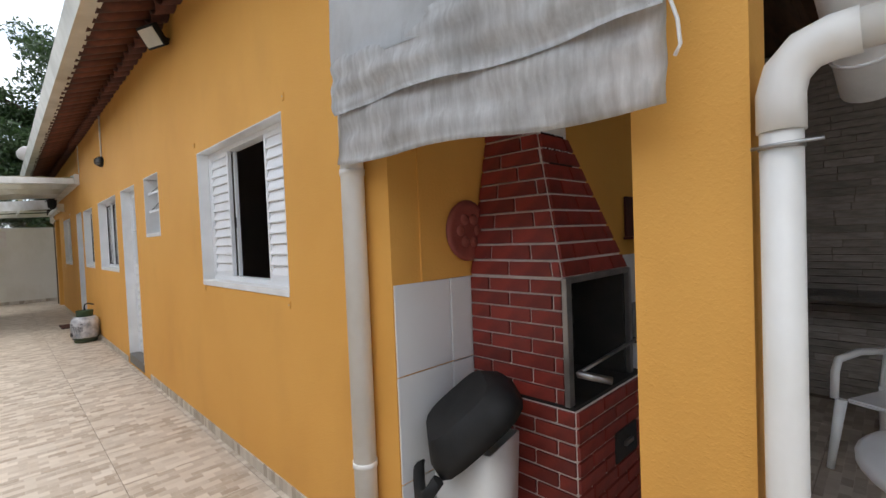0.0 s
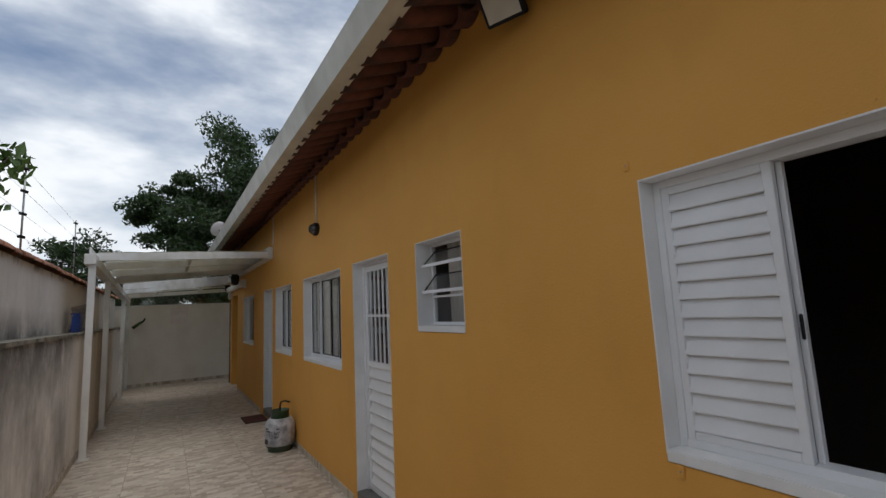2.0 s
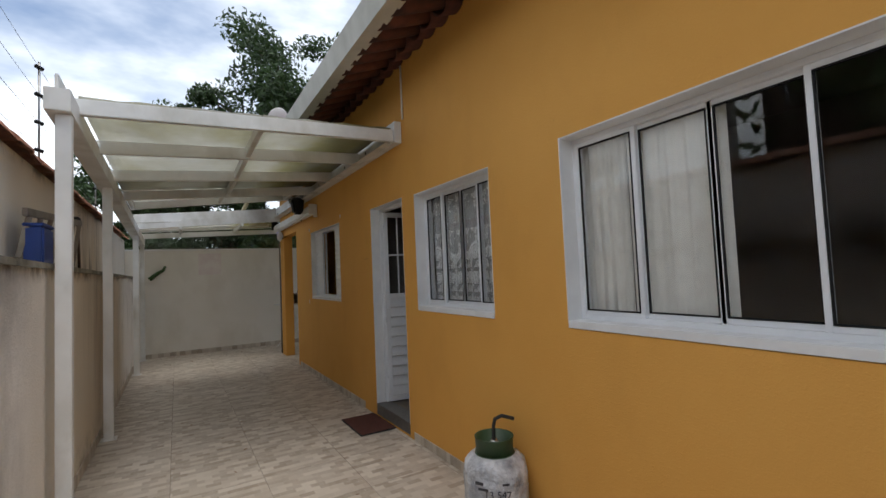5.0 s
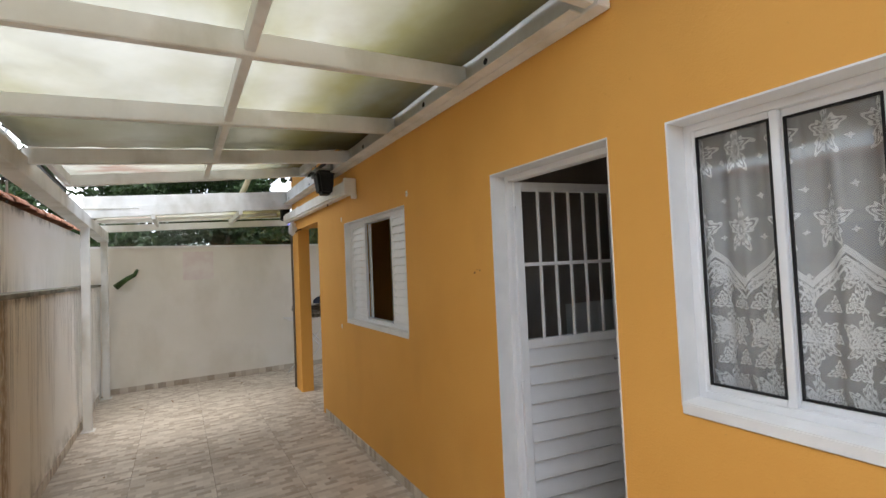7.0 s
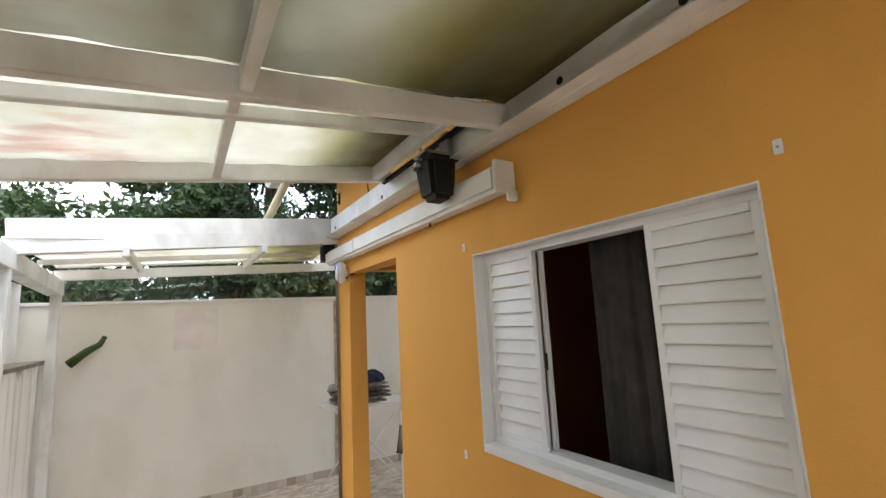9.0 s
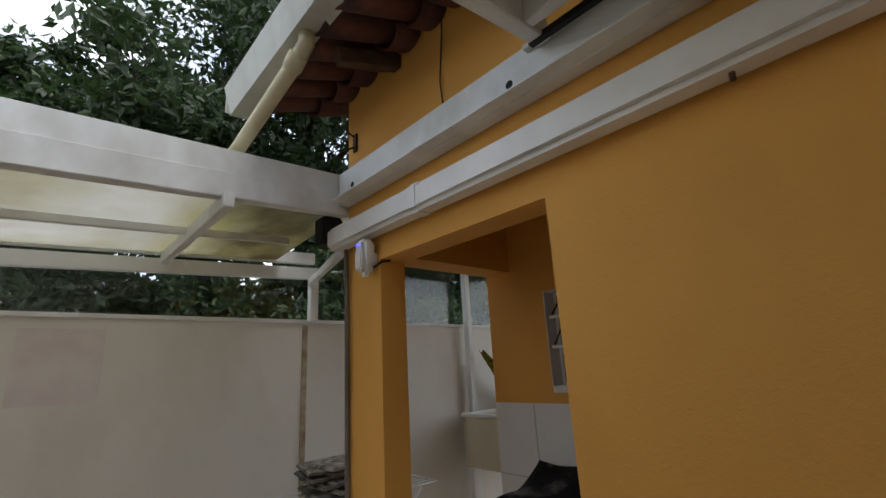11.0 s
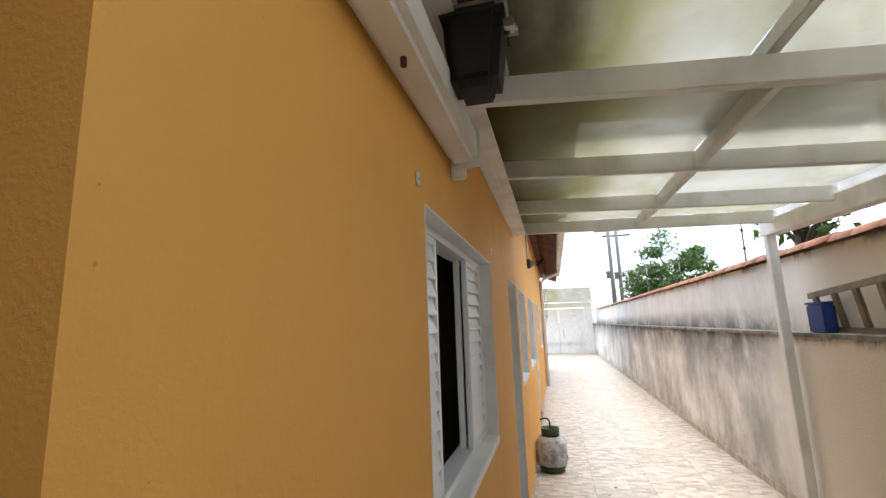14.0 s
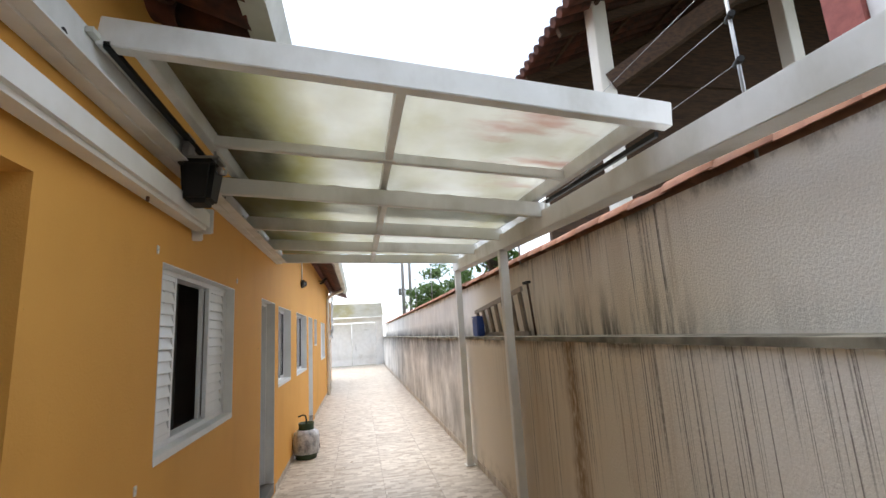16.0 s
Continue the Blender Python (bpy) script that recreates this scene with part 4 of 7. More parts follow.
# far fixed canopy
fc = thing("rear_canopy", "white steel rear canopy over the end of the passage", "canopy", kind="structure")


def bar2(name, a, b, w, h, material=None, label=""):
    return beam(name, a, b, w, h, fc, material, 0.004, label)


bar2("front_beam", (0.0, 16.98, 2.74), (-2.45, 16.70, 2.515), 0.07, 0.13)
bar2("front_beam", (0.0, 16.99, 2.872), (-2.45, 16.71, 2.647), 0.06, 0.13)
bar2("back_beam", (0.45, 18.32, 2.615), (-2.45, 18.24, 2.47), 0.06, 0.10)
bar2("back_beam", (0.45, 18.34, 2.755), (-2.45, 18.26, 2.60), 0.05, 0.10)
for x in (-0.72, -1.75):
    bar2("purlin", (x, 16.9 + x * 0.12, 2.64 + x * 0.08), (x, 18.28, 2.64 + x * 0.05), 0.045, 0.08)
bar2("purlin", (-0.1, 17.6, 2.66), (-2.42, 17.45, 2.50), 0.03, 0.045)
bar2("side_rail", (0.02, 16.98, 2.50), (0.40, 18.3, 2.53), 0.04, 0.06)
bm = bmesh.new()
v = [bm.verts.new(p) for p in ((0.0, 17.0, 2.70), (-2.44, 16.65, 2.56), (-2.44, 18.3, 2.56), (0.1, 18.38, 2.70), (0.0, 17.0, 2.706), (-2.44, 16.65, 2.566), (-2.44, 18.3, 2.566), (0.1, 18.38, 2.706))]
for f in ((0, 1, 2, 3), (7, 6, 5, 4), (0, 4, 5, 1), (1, 5, 6, 2), (2, 6, 7, 3), (3, 7, 4, 0)):
    bm.faces.new([v[i] for i in f])
part("sheet", bm, M_SHEET, fc, "stained translucent plastic sheet")
for x in (0.43, 2.3, 3.8):
    bar2("stub_post" if x < 1 else "post", (x, 18.30, 2.2 if x < 1 else 0.004), (x, 18.30, 2.55 if x < 1 else 2.85), 0.07, 0.07)
for x0, x1 in ((-2.45, -1.2), (-1.19, 0.39), (0.47, 2.25), (2.35, 3.75)):
    p = part("wind_pane", boxes((x0, x1, 18.42, 18.428, FAR_TOP + 0.03, 2.62 if x0 < 0.1 else 2.85)), M_GLASS, fc, "clear glass wind pane")
    p.visible_shadow = False
bar2("back_beam", (0.48, 18.31, 2.96), (3.9, 18.31, 2.96), 0.07, 0.16)
bm = boxes((0.2, 3.9, 17.0, 18.3, 3.06, 3.066))
part("sheet", bm, M_SHEET, fc, "stained translucent plastic sheet")
bar2("purlin", (0.2, 17.6, 3.03), (3.9, 17.6, 3.03), 0.04, 0.06)
pot = thing("hanging_motor_cover", "small black box hung under the rear canopy beam", "box", (-0.07, 17.06, 2.50))
part("case", boxes((-0.07, 0.06, -0.06, 0.06, 0, 0.17)), M_BLACK, pot, bevel=0.012)
part("strap", boxes((-0.02, 0.02, -0.062, -0.058, 0.17, 0.20)), M_METAL, pot)

# ---- alcove for laundry behind the pillar ----
UX, U_END, U_TILE = 1.09, 16.86, 1.508
UW = (15.80, 16.38, 1.595, 2.195)
solid("wall_utility", wall_grid(UX, UX + 0.14, 15.55, U_END, 0, 2.98, [UW]), M_YELLOW, "yellow stucco wall of the laundry alcove", "wall", "structure")
solid("wall_utility_room", boxes((UX + 0.9, UX + 1.0, 15.6, 16.86, 0, 2.98), (UX + 0.14, UX + 0.9, 16.76, 16.86, 0, 2.98)), M_ROOM, "dim walls of the room behind the alcove", "wall", "structure")
solid("ceiling_alcove", boxes((WALL_T, UX + 1.0, 15.55, 16.86, 2.98, 3.06)), M_YELLOW, "painted alcove ceiling", "ceiling", "structure")
solid("wall_alcove_beam", boxes((WALL_T, UX, 16.64, 16.84, 2.37, 2.98)), M_YELLOW, "yellow beam across the alcove", "beam", "structure")
bathroom_window("window_6", UW, "small white alcove window with tilted panes", UX, 0.10, False)
solid("curtain", cloth(UW[0] + 0.03, UW[1] - 0.14, UW[2] + 0.02, UW[3] - 0.02, UX + 0.15, 4, 0.013, 12, 0.22, -0.02, 0.09), M_LACE_LOW, "white lace curtain hanging out of the alcove window", "curtain", group="curtains")
solid("trim_grout", boxes((UX - 0.004, UX - 0.0005, 15.56, U_END, 0.15, U_TILE - 0.004)), M_GUTTER, "pale grout behind the alcove tiles", "grout", "structure")
dado = thing("tile_dado", "white ceramic tiles on the lower alcove wall", "tiles", kind="structure")
for a, b in ((15.56, 15.615), (15.62, 15.915), (15.92, 16.225), (16.23, 16.535), (16.54, U_END + 0.003)):
    for z0, z1 in ((1.07, U_TILE), (0.61, 1.065), (0.15, 0.605)):
        part("tile", boxes((UX - 0.008, UX - 0.001, a, b - 0.004, z0, z1 - 0.004)), M_TILE_WHITE, dado, bevel=0.0015)
for a, b in ((0.75, UX - 0.01), (0.45, 0.745), (WALL_T, 0.445)):
    part("tile", boxes((a, b, 15.551, 15.558, 1.07, U_TILE - 0.06)), M_TILE_WHITE, dado, bevel=0.0015)
# socket and tap
sk = thing("wall_socket", "white wall socket on the alcove tiles", "socket", (UX - 0.009, 16.0, 1.275))
part("plate", boxes((-0.012, 0, -0.055, 0.055, -0.035, 0.035)), M_WHITE, sk, bevel=0.004)
bm = bmesh.new()
tube(bm, [(-0.0125, 0, 0), (-0.016, 0, 0)], 0.018, 14)
part("outlet", bm, M_GUTTER, sk)
tap = thing("wall_tap", "old brass wall tap with a lever", "tap", (UX - 0.009, 15.82, 1.28))
bm = bmesh.new()
tube(bm, [(0, 0, 0.02), (-0.06, 0, 0.02), (-0.09, 0, 0.0), (-0.09, 0, -0.06)], 0.012, 10)
lathe(bm, [(0.018, -0.03), (0.02, 0.0), (0.018, 0.04)], 12, at=(-0.055, 0, 0.02))
part("body", bm, M_RUST, tap)
part("lever", boxes((-0.066, -0.05, -0.005, 0.09, 0.062, 0.070)), M_METAL, tap, bevel=0.002)
# shelf with clamps and bottles
sh = thing("wall_shelf", "small white shelf on brackets with black clamps", "shelf", (0.46, 15.551, 1.86))
part("board", boxes((0.0, 0.20, 0.0, 0.30, 0.0, 0.022)), M_WHITE, sh, bevel=0.003)
for x in (0.03, 0.15):
    bm = boxes((x, x + 0.022, 0.0, 0.006, -0.14, -0.004))
    tube(bm, [(x + 0.011, 0.008, -0.04), (x + 0.011, 0.02, -0.02), (x + 0.011, 0.06, -0.012), (x + 0.011, 0.22, -0.010)], 0.010, 8)
    part("bracket", bm, M_WHITE, sh)
for y in (0.105, 0.19):
    cl_ = part("clamp", boxes((-0.02, 0.02, y - 0.016, y + 0.016, -0.022, -0.001), (-0.028, -0.0201, y - 0.004, y + 0.004, -0.022, 0.032), (-0.02, 0.018, y - 0.016, y + 0.016, 0.023, 0.032)), M_BLACK, sh, "black screw clamp")
    bm = bmesh.new()
    lathe(bm, [(0.014, 0.0), (0.018, 0.004), (0.014, 0.012)], 10, at=(-0.006, y, 0.032))
    part("knob", bm, M_BLACK, cl_)

M_PET = clear_glass("clear_plastic", (0.94, 0.93, 0.91), 2.1)
M_LABEL = surface("paper_label", (0.72, 0.72, 0.72), (0.66, 0.66, 0.68), 30, 0.6, 0.0, 20)
M_CAP_RED = surface("maroon_cap", (0.16, 0.02, 0.02), (0.12, 0.015, 0.015), 10, 0.4, 0.0, 20)


def bottle(at, h, r, cap, label, ribs):
    b = thing("plastic_bottle", label, "bottle", at, group="bottles on the shelf")
    prof = [(r * 0.8, 0.0), (r, 0.008)]
    for k in range(8):
        prof.append((r * (0.93 if ribs and k % 2 else 1.0), 0.02 + k * h * 0.075))
    prof += [(r, h * 0.66), (r * 0.8, h * 0.76), (r * 0.42, h * 0.86), (r * 0.40, h * 0.90), (r * 0.36, h * 0.905)]
    bm = bmesh.new()
    lathe(bm, prof, 20)
    o = part("body", bm, M_PET, b, "thin clear plastic")
    o.visible_shadow = False
    bm = bmesh.new()
    lathe(bm, [(r * 0.46, h * 0.905), (r * 0.48, h * 0.91), (r * 0.48, h * 0.985), (r * 0.44, h)], 16)
    part("cap", bm, cap, b)
    return b


b1 = bottle((0.51, 15.715, 1.883), 0.225, 0.034, M_CAP_RED, "clear water bottle with paper label and maroon cap", False)
bm = bmesh.new()
lathe(bm, [(0.0346, 0.055), (0.0348, 0.056), (0.0348, 0.115), (0.0346, 0.116)], 20)
part("label", bm, M_LABEL, b1, "white paper label")
for z, w in ((0.098, 0.02), (0.088, 0.028), (0.066, 0.016)):
    part("print", boxes((-0.0356, -0.0350, -w / 2, w / 2, z - 0.003, z + 0.003)), M_CAP_RED, b1, "dark unreadable print")
b2 = bottle((0.50, 15.600, 1.883), 0.235, 0.036, M_BLACK, "empty ribbed clear bottle with black cap", True)
tub = thing("plastic_tub", "upturned frosted plastic tub on the shelf", "tub", (0.585, 15.71, 1.883))
bm = bmesh.new()
lathe(bm, [(0.070, 0.0), (0.064, 0.09), (0.055, 0.10), (0.02, 0.102)], 20)
part("tub_body", bm, M_PVC, tub)

# covered washing machine
M_CLOTH = surface("black_white_cloth", (0.008, 0.008, 0.01), (0.02, 0.018, 0.02), 8, 0.9, 0.3, 60, dirt=(0.55, 0.53, 0.52), dirt_amount=1.0, dirt_scale=3.0)
wm = thing("washing_machine", "white washing machine under a black and white cloth", "washing machine", (0.72, 16.16, 0.004))
part("cabinet", boxes((-0.30, 0.34, -0.36, 0.36, 0.0, 1.05)), M_WHITE, wm, bevel=0.02)
bm = bmesh.new()
n, m = 18, 18
g = [[None] * (m + 1) for _ in range(n + 1)]
for i in range(n + 1):
    for j in range(m + 1):
        u, v_ = i / n * 2 - 1, j / m * 2 - 1
        e = max(abs(u), abs(v_))
        zz = 1.075 + 0.14 * max(0, u - 0.15) * 1.3 + 0.008 * math.sin(u * 5 + v_ * 3) + 0.006 * math.sin(v_ * 7 + u * 2)
        if e > 0.82:
            zz -= (e - 0.82) * 2.2
        g[i][j] = bm.verts.new((0.72 + u * 0.35 + 0.01, 16.16 + v_ * 0.40, zz))
for i in range(n):
    for j in range(m):
        bm.faces.new((g[i][j], g[i + 1][j], g[i + 1][j + 1], g[i][j + 1])).smooth = True
bmesh.ops.solidify(bm, geom=bm.faces, thickness=0.008)
solid("cloth_cover", bm, M_CLOTH, "black cloth with white blotches over the washing machine", "cloth")

# folding rack with newspapers
rk = thing("drying_rack", "white wire folding rack standing by the far wall", "rack", (0.54, 17.75, 0.004))
for s in (-1, 1):
    for e in (-1, 1):
        bm = bmesh.new()
        tube(bm, [(-0.45 * e, s * 0.28, 0), (0.35 * e, s * 0.28, 0.93)], 0.009, 8)
        part("leg", bm, M_ALU, rk)
bm = bmesh.new()
for k in range(9):
    y = -0.28 + k * 0.07
    tube(bm, [(-0.5, y, 0.94), (0.5, y, 0.94)], 0.005, 6)
for x in (-0.5, 0.5):
    tube(bm, [(x, -0.29, 0.94), (x, 0.29, 0.94)], 0.007, 6)
part("wires", bm, M_ALU, rk)
M_PAPER = surface("old_newsprint", (0.42, 0.40, 0.36), (0.10, 0.10, 0.10), 16, 0.9, 0.2, 60, vary=0.3)
M_DENIM = surface("dark_blue_cloth", (0.02, 0.03, 0.07), (0.012, 0.018, 0.04), 12, 0.95, 0.3, 80)
for k in range(9):
    r = random.Random(50 + k)
    o = thing("newspaper", "folded old newspaper in a pile on the rack", "newspaper", (0.48 + r.uniform(-0.05, 0.05), 17.75 + r.uniform(-0.04, 0.04), 0.953 + k * 0.024), group="pile of newspapers", rz=r.uniform(-14, 14))
    part("fold", boxes((-0.30, 0.26, -0.20, 0.20, 0, 0.012)), M_PAPER, o, bevel=0.004)
    part("fold", boxes((-0.29, 0.255, -0.195, 0.19, 0.0125, 0.022)), M_PAPER, o, bevel=0.004)
bm = bmesh.new()
bmesh.ops.create_icosphere(bm, subdivisions=3, radius=0.16)
for q in bm.verts:
    q.co.z = max(0, q.co.z) * 0.7 + 0.02 * math.sin(q.co.x * 40 + q.co.y * 31)
    q.co.z = max(0.0, q.co.z)
bm2 = solid("folded_cloth", bm, M_DENIM, "crumpled dark blue cloth on the newspapers", "cloth")
bm2.location = (0.64, 17.75, 1.172)

# laundry tank and hammock on the far side
tk = thing("laundry_tank", "cream laundry tank on a white stand", "laundry tank", (2.55, 17.95, 0.004))
M_CREAM = surface("cream_resin", (0.62, 0.56, 0.42), (0.55, 0.49, 0.36), 4, 0.5, 0.05, 40)
bm = bmesh.new()
for x0, x1, y0, y1, z0, z1 in ((-0.45, 0.45, -0.30, -0.27, 0.80, 1.25), (-0.45, 0.45, 0.27, 0.30, 0.80, 1.25), (-0.45, -0.42, -0.27, 0.27, 0.80, 1.25), (0.42, 0.45, -0.27, 0.27, 0.80, 1.25), (-0.45, 0.45, -0.30, 0.30, 0.77, 0.80)):
    box(bm, x0, x1, y0, y1, z0, z1)
part("basin", bm, M_CREAM, tk, bevel=0.006)
part("rim", boxes((-0.47, 0.47, -0.32, -0.26, 1.25, 1.28), (-0.47, 0.47, 0.26, 0.32, 1.25, 1.28), (-0.47, -0.41, -0.26, 0.26, 1.25, 1.28), (0.41, 0.47, -0.26, 0.26, 1.25, 1.28)), M_WHITE, tk, bevel=0.005)
for x in (-0.40, 0.40):
    for y in (-0.25, 0.25):
        part("leg", boxes((x - 0.03, x + 0.03, y - 0.03, y + 0.03, 0, 0.77)), M_WHITE, tk, bevel=0.004)
M_HAM = surface("hammock_cloth", (0.32, 0.26, 0.03), (0.03, 0.03, 0.02), 9, 0.95, 0.3, 60, stretch=(1, 1, 3))
bm = bmesh.new()
g = []
for i in range(13):
    u = i / 12
    w = 0.03 + 0.20 * math.sin(min(1, u * 1.1) * 1.5)
    base = Vector((2.36 + 1.5 * u, 18.18 - 0.1 * u, 1.93 - 0.62 * math.sin(u * 2.4)))
    g.append([bm.verts.new(base + Vector((0, w * math.cos(k / 8 * math.pi), -w * 1.2 * math.sin(k / 8 * math.pi)))) for k in range(9)])
for i in range(12):
    for k in range(8):
        bm.faces.new((g[i][k], g[i][k + 1], g[i + 1][k + 1], g[i + 1][k])).smooth = True
bmesh.ops.solidify(bm, geom=bm.faces, thickness=0.01)
solid("hammock", bm, M_HAM, "yellow and black hammock tied to the white post", "hammock")

# ---- kitchen seen through the open door ----
KY = 12.40
M_GREY_DOOR = surface("pale_grey_laminate", (0.50, 0.50, 0.48), (0.44, 0.44, 0.42), 3, 0.4, 0.02, 40)
M_BROWN = surface("dark_brown_board", (0.12, 0.065, 0.04), (0.085, 0.045, 0.028), 3, 0.55, 0.08, 30, stretch=(1, 1, 6))
cup = thing("wall_cupboard", "dark brown wall cupboard with a pale grey flap door", "cupboard", (2.08, KY, 1.46))
part("body", boxes((0.0, 1.4, -0.36, -0.002, 0.0, 0.94)), M_BROWN, cup, bevel=0.003)
fl_ = part("door", boxes((0.02, 1.38, -0.384, -0.362, 0.34, 0.93)), M_GREY_DOOR, cup, "pale grey flap door", bevel=0.003)
part("handle", boxes((0.50, 0.64, -0.405, -0.385, 0.385, 0.405)), M_METAL, fl_, "steel bar handle", bevel=0.003)
base_c = thing("base_cabinet", "dark brown base cabinet against the kitchen wall", "cabinet", (0.95, KY, 0.111))
part("body", boxes((0.0, 2.4, -0.52, -0.002, 0.0, 0.83)), M_BROWN, base_c, bevel=0.003)
for q in range(4):
    part("door", boxes((0.02 + q * 0.56, 0.55 + q * 0.56, -0.542, -0.522, 0.06, 0.81)), M_BROWN, base_c, bevel=0.003)
solid("kitchen_worktop", boxes((0.93, 3.40, KY - 0.56, KY - 0.002, 0.943, 0.975)), M_GRANITE, "dark granite kitchen worktop", "worktop", bevel=0.003)
splash = thing("tile_dado", "pale ceramic tiles above the kitchen worktop", "tiles", kind="structure")
for q in range(7):
    part("tile", boxes((0.93 + q * 0.35, 1.276 + q * 0.35, KY - 0.008, KY - 0.001, 0.977, 1.40)), M_TILE_WHITE, splash, bevel=0.0015)
basin = thing("plastic_basin", "red plastic basin on the wall cupboard", "basin", (2.32, KY - 0.19, 2.401))
bm = bmesh.new()
lathe(bm, [(0.12, 0.0), (0.17, 0.07), (0.185, 0.085), (0.178, 0.087), (0.16, 0.07), (0.11, 0.008), (0.01, 0.008)], 28)
part("basin_body", bm, surface("red_plastic", (0.42, 0.02, 0.02), (0.34, 0.015, 0.015), 5, 0.4, 0.03, 40), basin)
for q, (jx, jr, jh) in enumerate(((2.60, 0.05, 0.10), (2.76, 0.04, 0.13))):
    gj = thing("glass_jar", "clear glass jar on the wall cupboard", "jar", (jx, KY - 0.2, 2.401), group="jars on the cupboard")
    bm = bmesh.new()
    lathe(bm, [(jr * 0.9, 0.0), (jr, 0.01), (jr, jh * 0.8), (jr * 0.8, jh), (jr * 0.75, jh)], 18)
    part("jar_body", bm, M_PET, gj)
vent_box = thing("white_appliance", "white slotted appliance on the kitchen worktop", "appliance", (2.62, KY - 0.30, 0.976), rz=-12)
part("case", boxes((-0.16, 0.16, -0.13, 0.13, 0.0, 0.20)), M_WHITE, vent_box, bevel=0.012)
for q in range(3):
    for r_ in range(6):
        part("slot", boxes((-0.12 + q * 0.075, -0.07 + q * 0.075, -0.1316, -0.1296, 0.05 + r_ * 0.016, 0.058 + r_ * 0.016)), M_SOOT, vent_box)
crate = thing("cardboard_box", "small brown cardboard box on the worktop", "box", (2.36, KY - 0.20, 0.976), rz=8)
part("box_body", boxes((-0.08, 0.08, -0.06, 0.06, 0.0, 0.30)), surface("brown_card", (0.26, 0.13, 0.08), (0.22, 0.10, 0.06), 5, 0.9, 0.1, 60), crate, bevel=0.003)

# brush and soap on the alcove sill
sb = thing("scrubbing_brush", "worn dark wooden scrubbing brush on the sill", "brush", (UX + 0.035, 16.06, UW[2] + 0.012), rz=10)
part("back", boxes((-0.025, 0.025, -0.085, 0.085, 0.012, 0.030)), M_WOOD_AND_SHADE, sb, bevel=0.005)
part("bristles", boxes((-0.020, 0.020, -0.075, 0.075, 0.0, 0.0118)), M_DARK, sb)
so = thing("soap_bar", "small pale yellow soap bar on the sill", "soap", (UX + 0.04, 15.90, UW[2] + 0.012), rz=-8)
part("soap", boxes((-0.018, 0.018, -0.03, 0.03, 0.0, 0.016)), M_CREAM, so, bevel=0.005)

# alarm sensor on the pillar
sn = thing("alarm_sensor", "white outdoor alarm sensor with blue lights", "sensor", (-0.062, 16.67, 2.32))
bm = bmesh.new()
bmesh.ops.create_cube(bm, size=1.0)
for q in bm.verts:
    q.co = Vector((q.co.x * 0.09 * (0.75 if q.co.z < 0 else 1), q.co.y * 0.10 * (0.72 if q.co.z < 0 else 1), q.co.z * 0.20 + 0.02))
part("case", bm, M_WHITE, sn, bevel=0.022)
part("lens", boxes((-0.048, -0.03, -0.032, 0.032, -0.05, 0.06)), M_PVC, sn, "frosted lens", bevel=0.008)
M_BLUE = bpy.data.materials.new("blue_led")
M_BLUE.use_nodes = True
M_BLUE.node_tree.nodes["Principled BSDF"].inputs["Base Color"].default_value = (0.02, 0.03, 0.6, 1)
M_BLUE.node_tree.nodes["Principled BSDF"].inputs["Emission Color"].default_value = (0.05, 0.08, 1.0, 1)
M_BLUE.node_tree.nodes["Principled BSDF"].inputs["Emission Strength"].default_value = 2.0
for y in (-0.016, 0.0, 0.016):
    bm = bmesh.new()
    tube(bm, [(-0.0455, y, 0.088), (-0.0475, y, 0.088)], 0.005, 8)
    part("led", bm, M_BLUE, sn, "blue indicator light")
part("mount", boxes((0.03, 0.060, -0.02, 0.02, -0.02, 0.05)), M_WHITE, sn)
bm = bmesh.new()
tube(bm, [(-0.03, 16.67, 2.30), (-0.02, 16.65, 2.29), (0.0, 16.61, 2.315), (0.05, 16.60, 2.325)], 0.006, 6)
solid("sensor_cable", bm, M_BLACK, "black cable from the alarm sensor", "cable")

# ---- wall lamps, cables, fixings ----
lamp = thing("bulkhead_lamp", "black caged bulkhead lamp on the yellow wall", "lamp", (0, 8.53, 2.765))
bm = bmesh.new()
for s, (r, d) in enumerate(((1.0, 0.0),)):
    lathe(bm, [(1.0, 0.0), (1.02, 0.02), (0.96, 0.035)], 24, m=Matrix.LocRotScale((0, 0, 0), Euler((0, -math.pi / 2, 0)), (0.075, 0.105, 1.0)))
part("back_plate", bm, M_BLACK, lamp)
bm = bmesh.new()
lathe(bm, [(0.86, 0.036), (0.8, 0.06), (0.55, 0.082), (0.2, 0.09)], 24, m=Matrix.LocRotScale((0, 0, 0), Euler((0, -math.pi / 2, 0)), (0.075, 0.105, 1.0)))
M_LAMPGLASS = surface("dusty_lamp_glass", (0.16, 0.16, 0.16), (0.10, 0.10, 0.10), 10, 0.2, 0.0, 20)
part("glass", bm, M_LAMPGLASS, lamp, "dusty ribbed lamp glass")
bm = bmesh.new()
for k in (-1, 0, 1):
    tube(bm, [(-0.03, -0.10, k * 0.025), (-0.085, -0.05, k * 0.025), (-0.097, 0, k * 0.025), (-0.085, 0.05, k * 0.025), (-0.03, 0.10, k * 0.025)], 0.006, 6)
tube(bm, [(-0.03, 0.0, -0.075), (-0.085, 0, -0.04), (-0.1, 0, 0), (-0.085, 0, 0.04), (-0.03, 0, 0.075)], 0.006, 6)
part("cage", bm, M_BLACK, lamp)
bm = bmesh.new()
tube(bm, [(-0.012, 8.53, 2.84), (-0.012, 8.53, 3.50)], 0.011, 8)
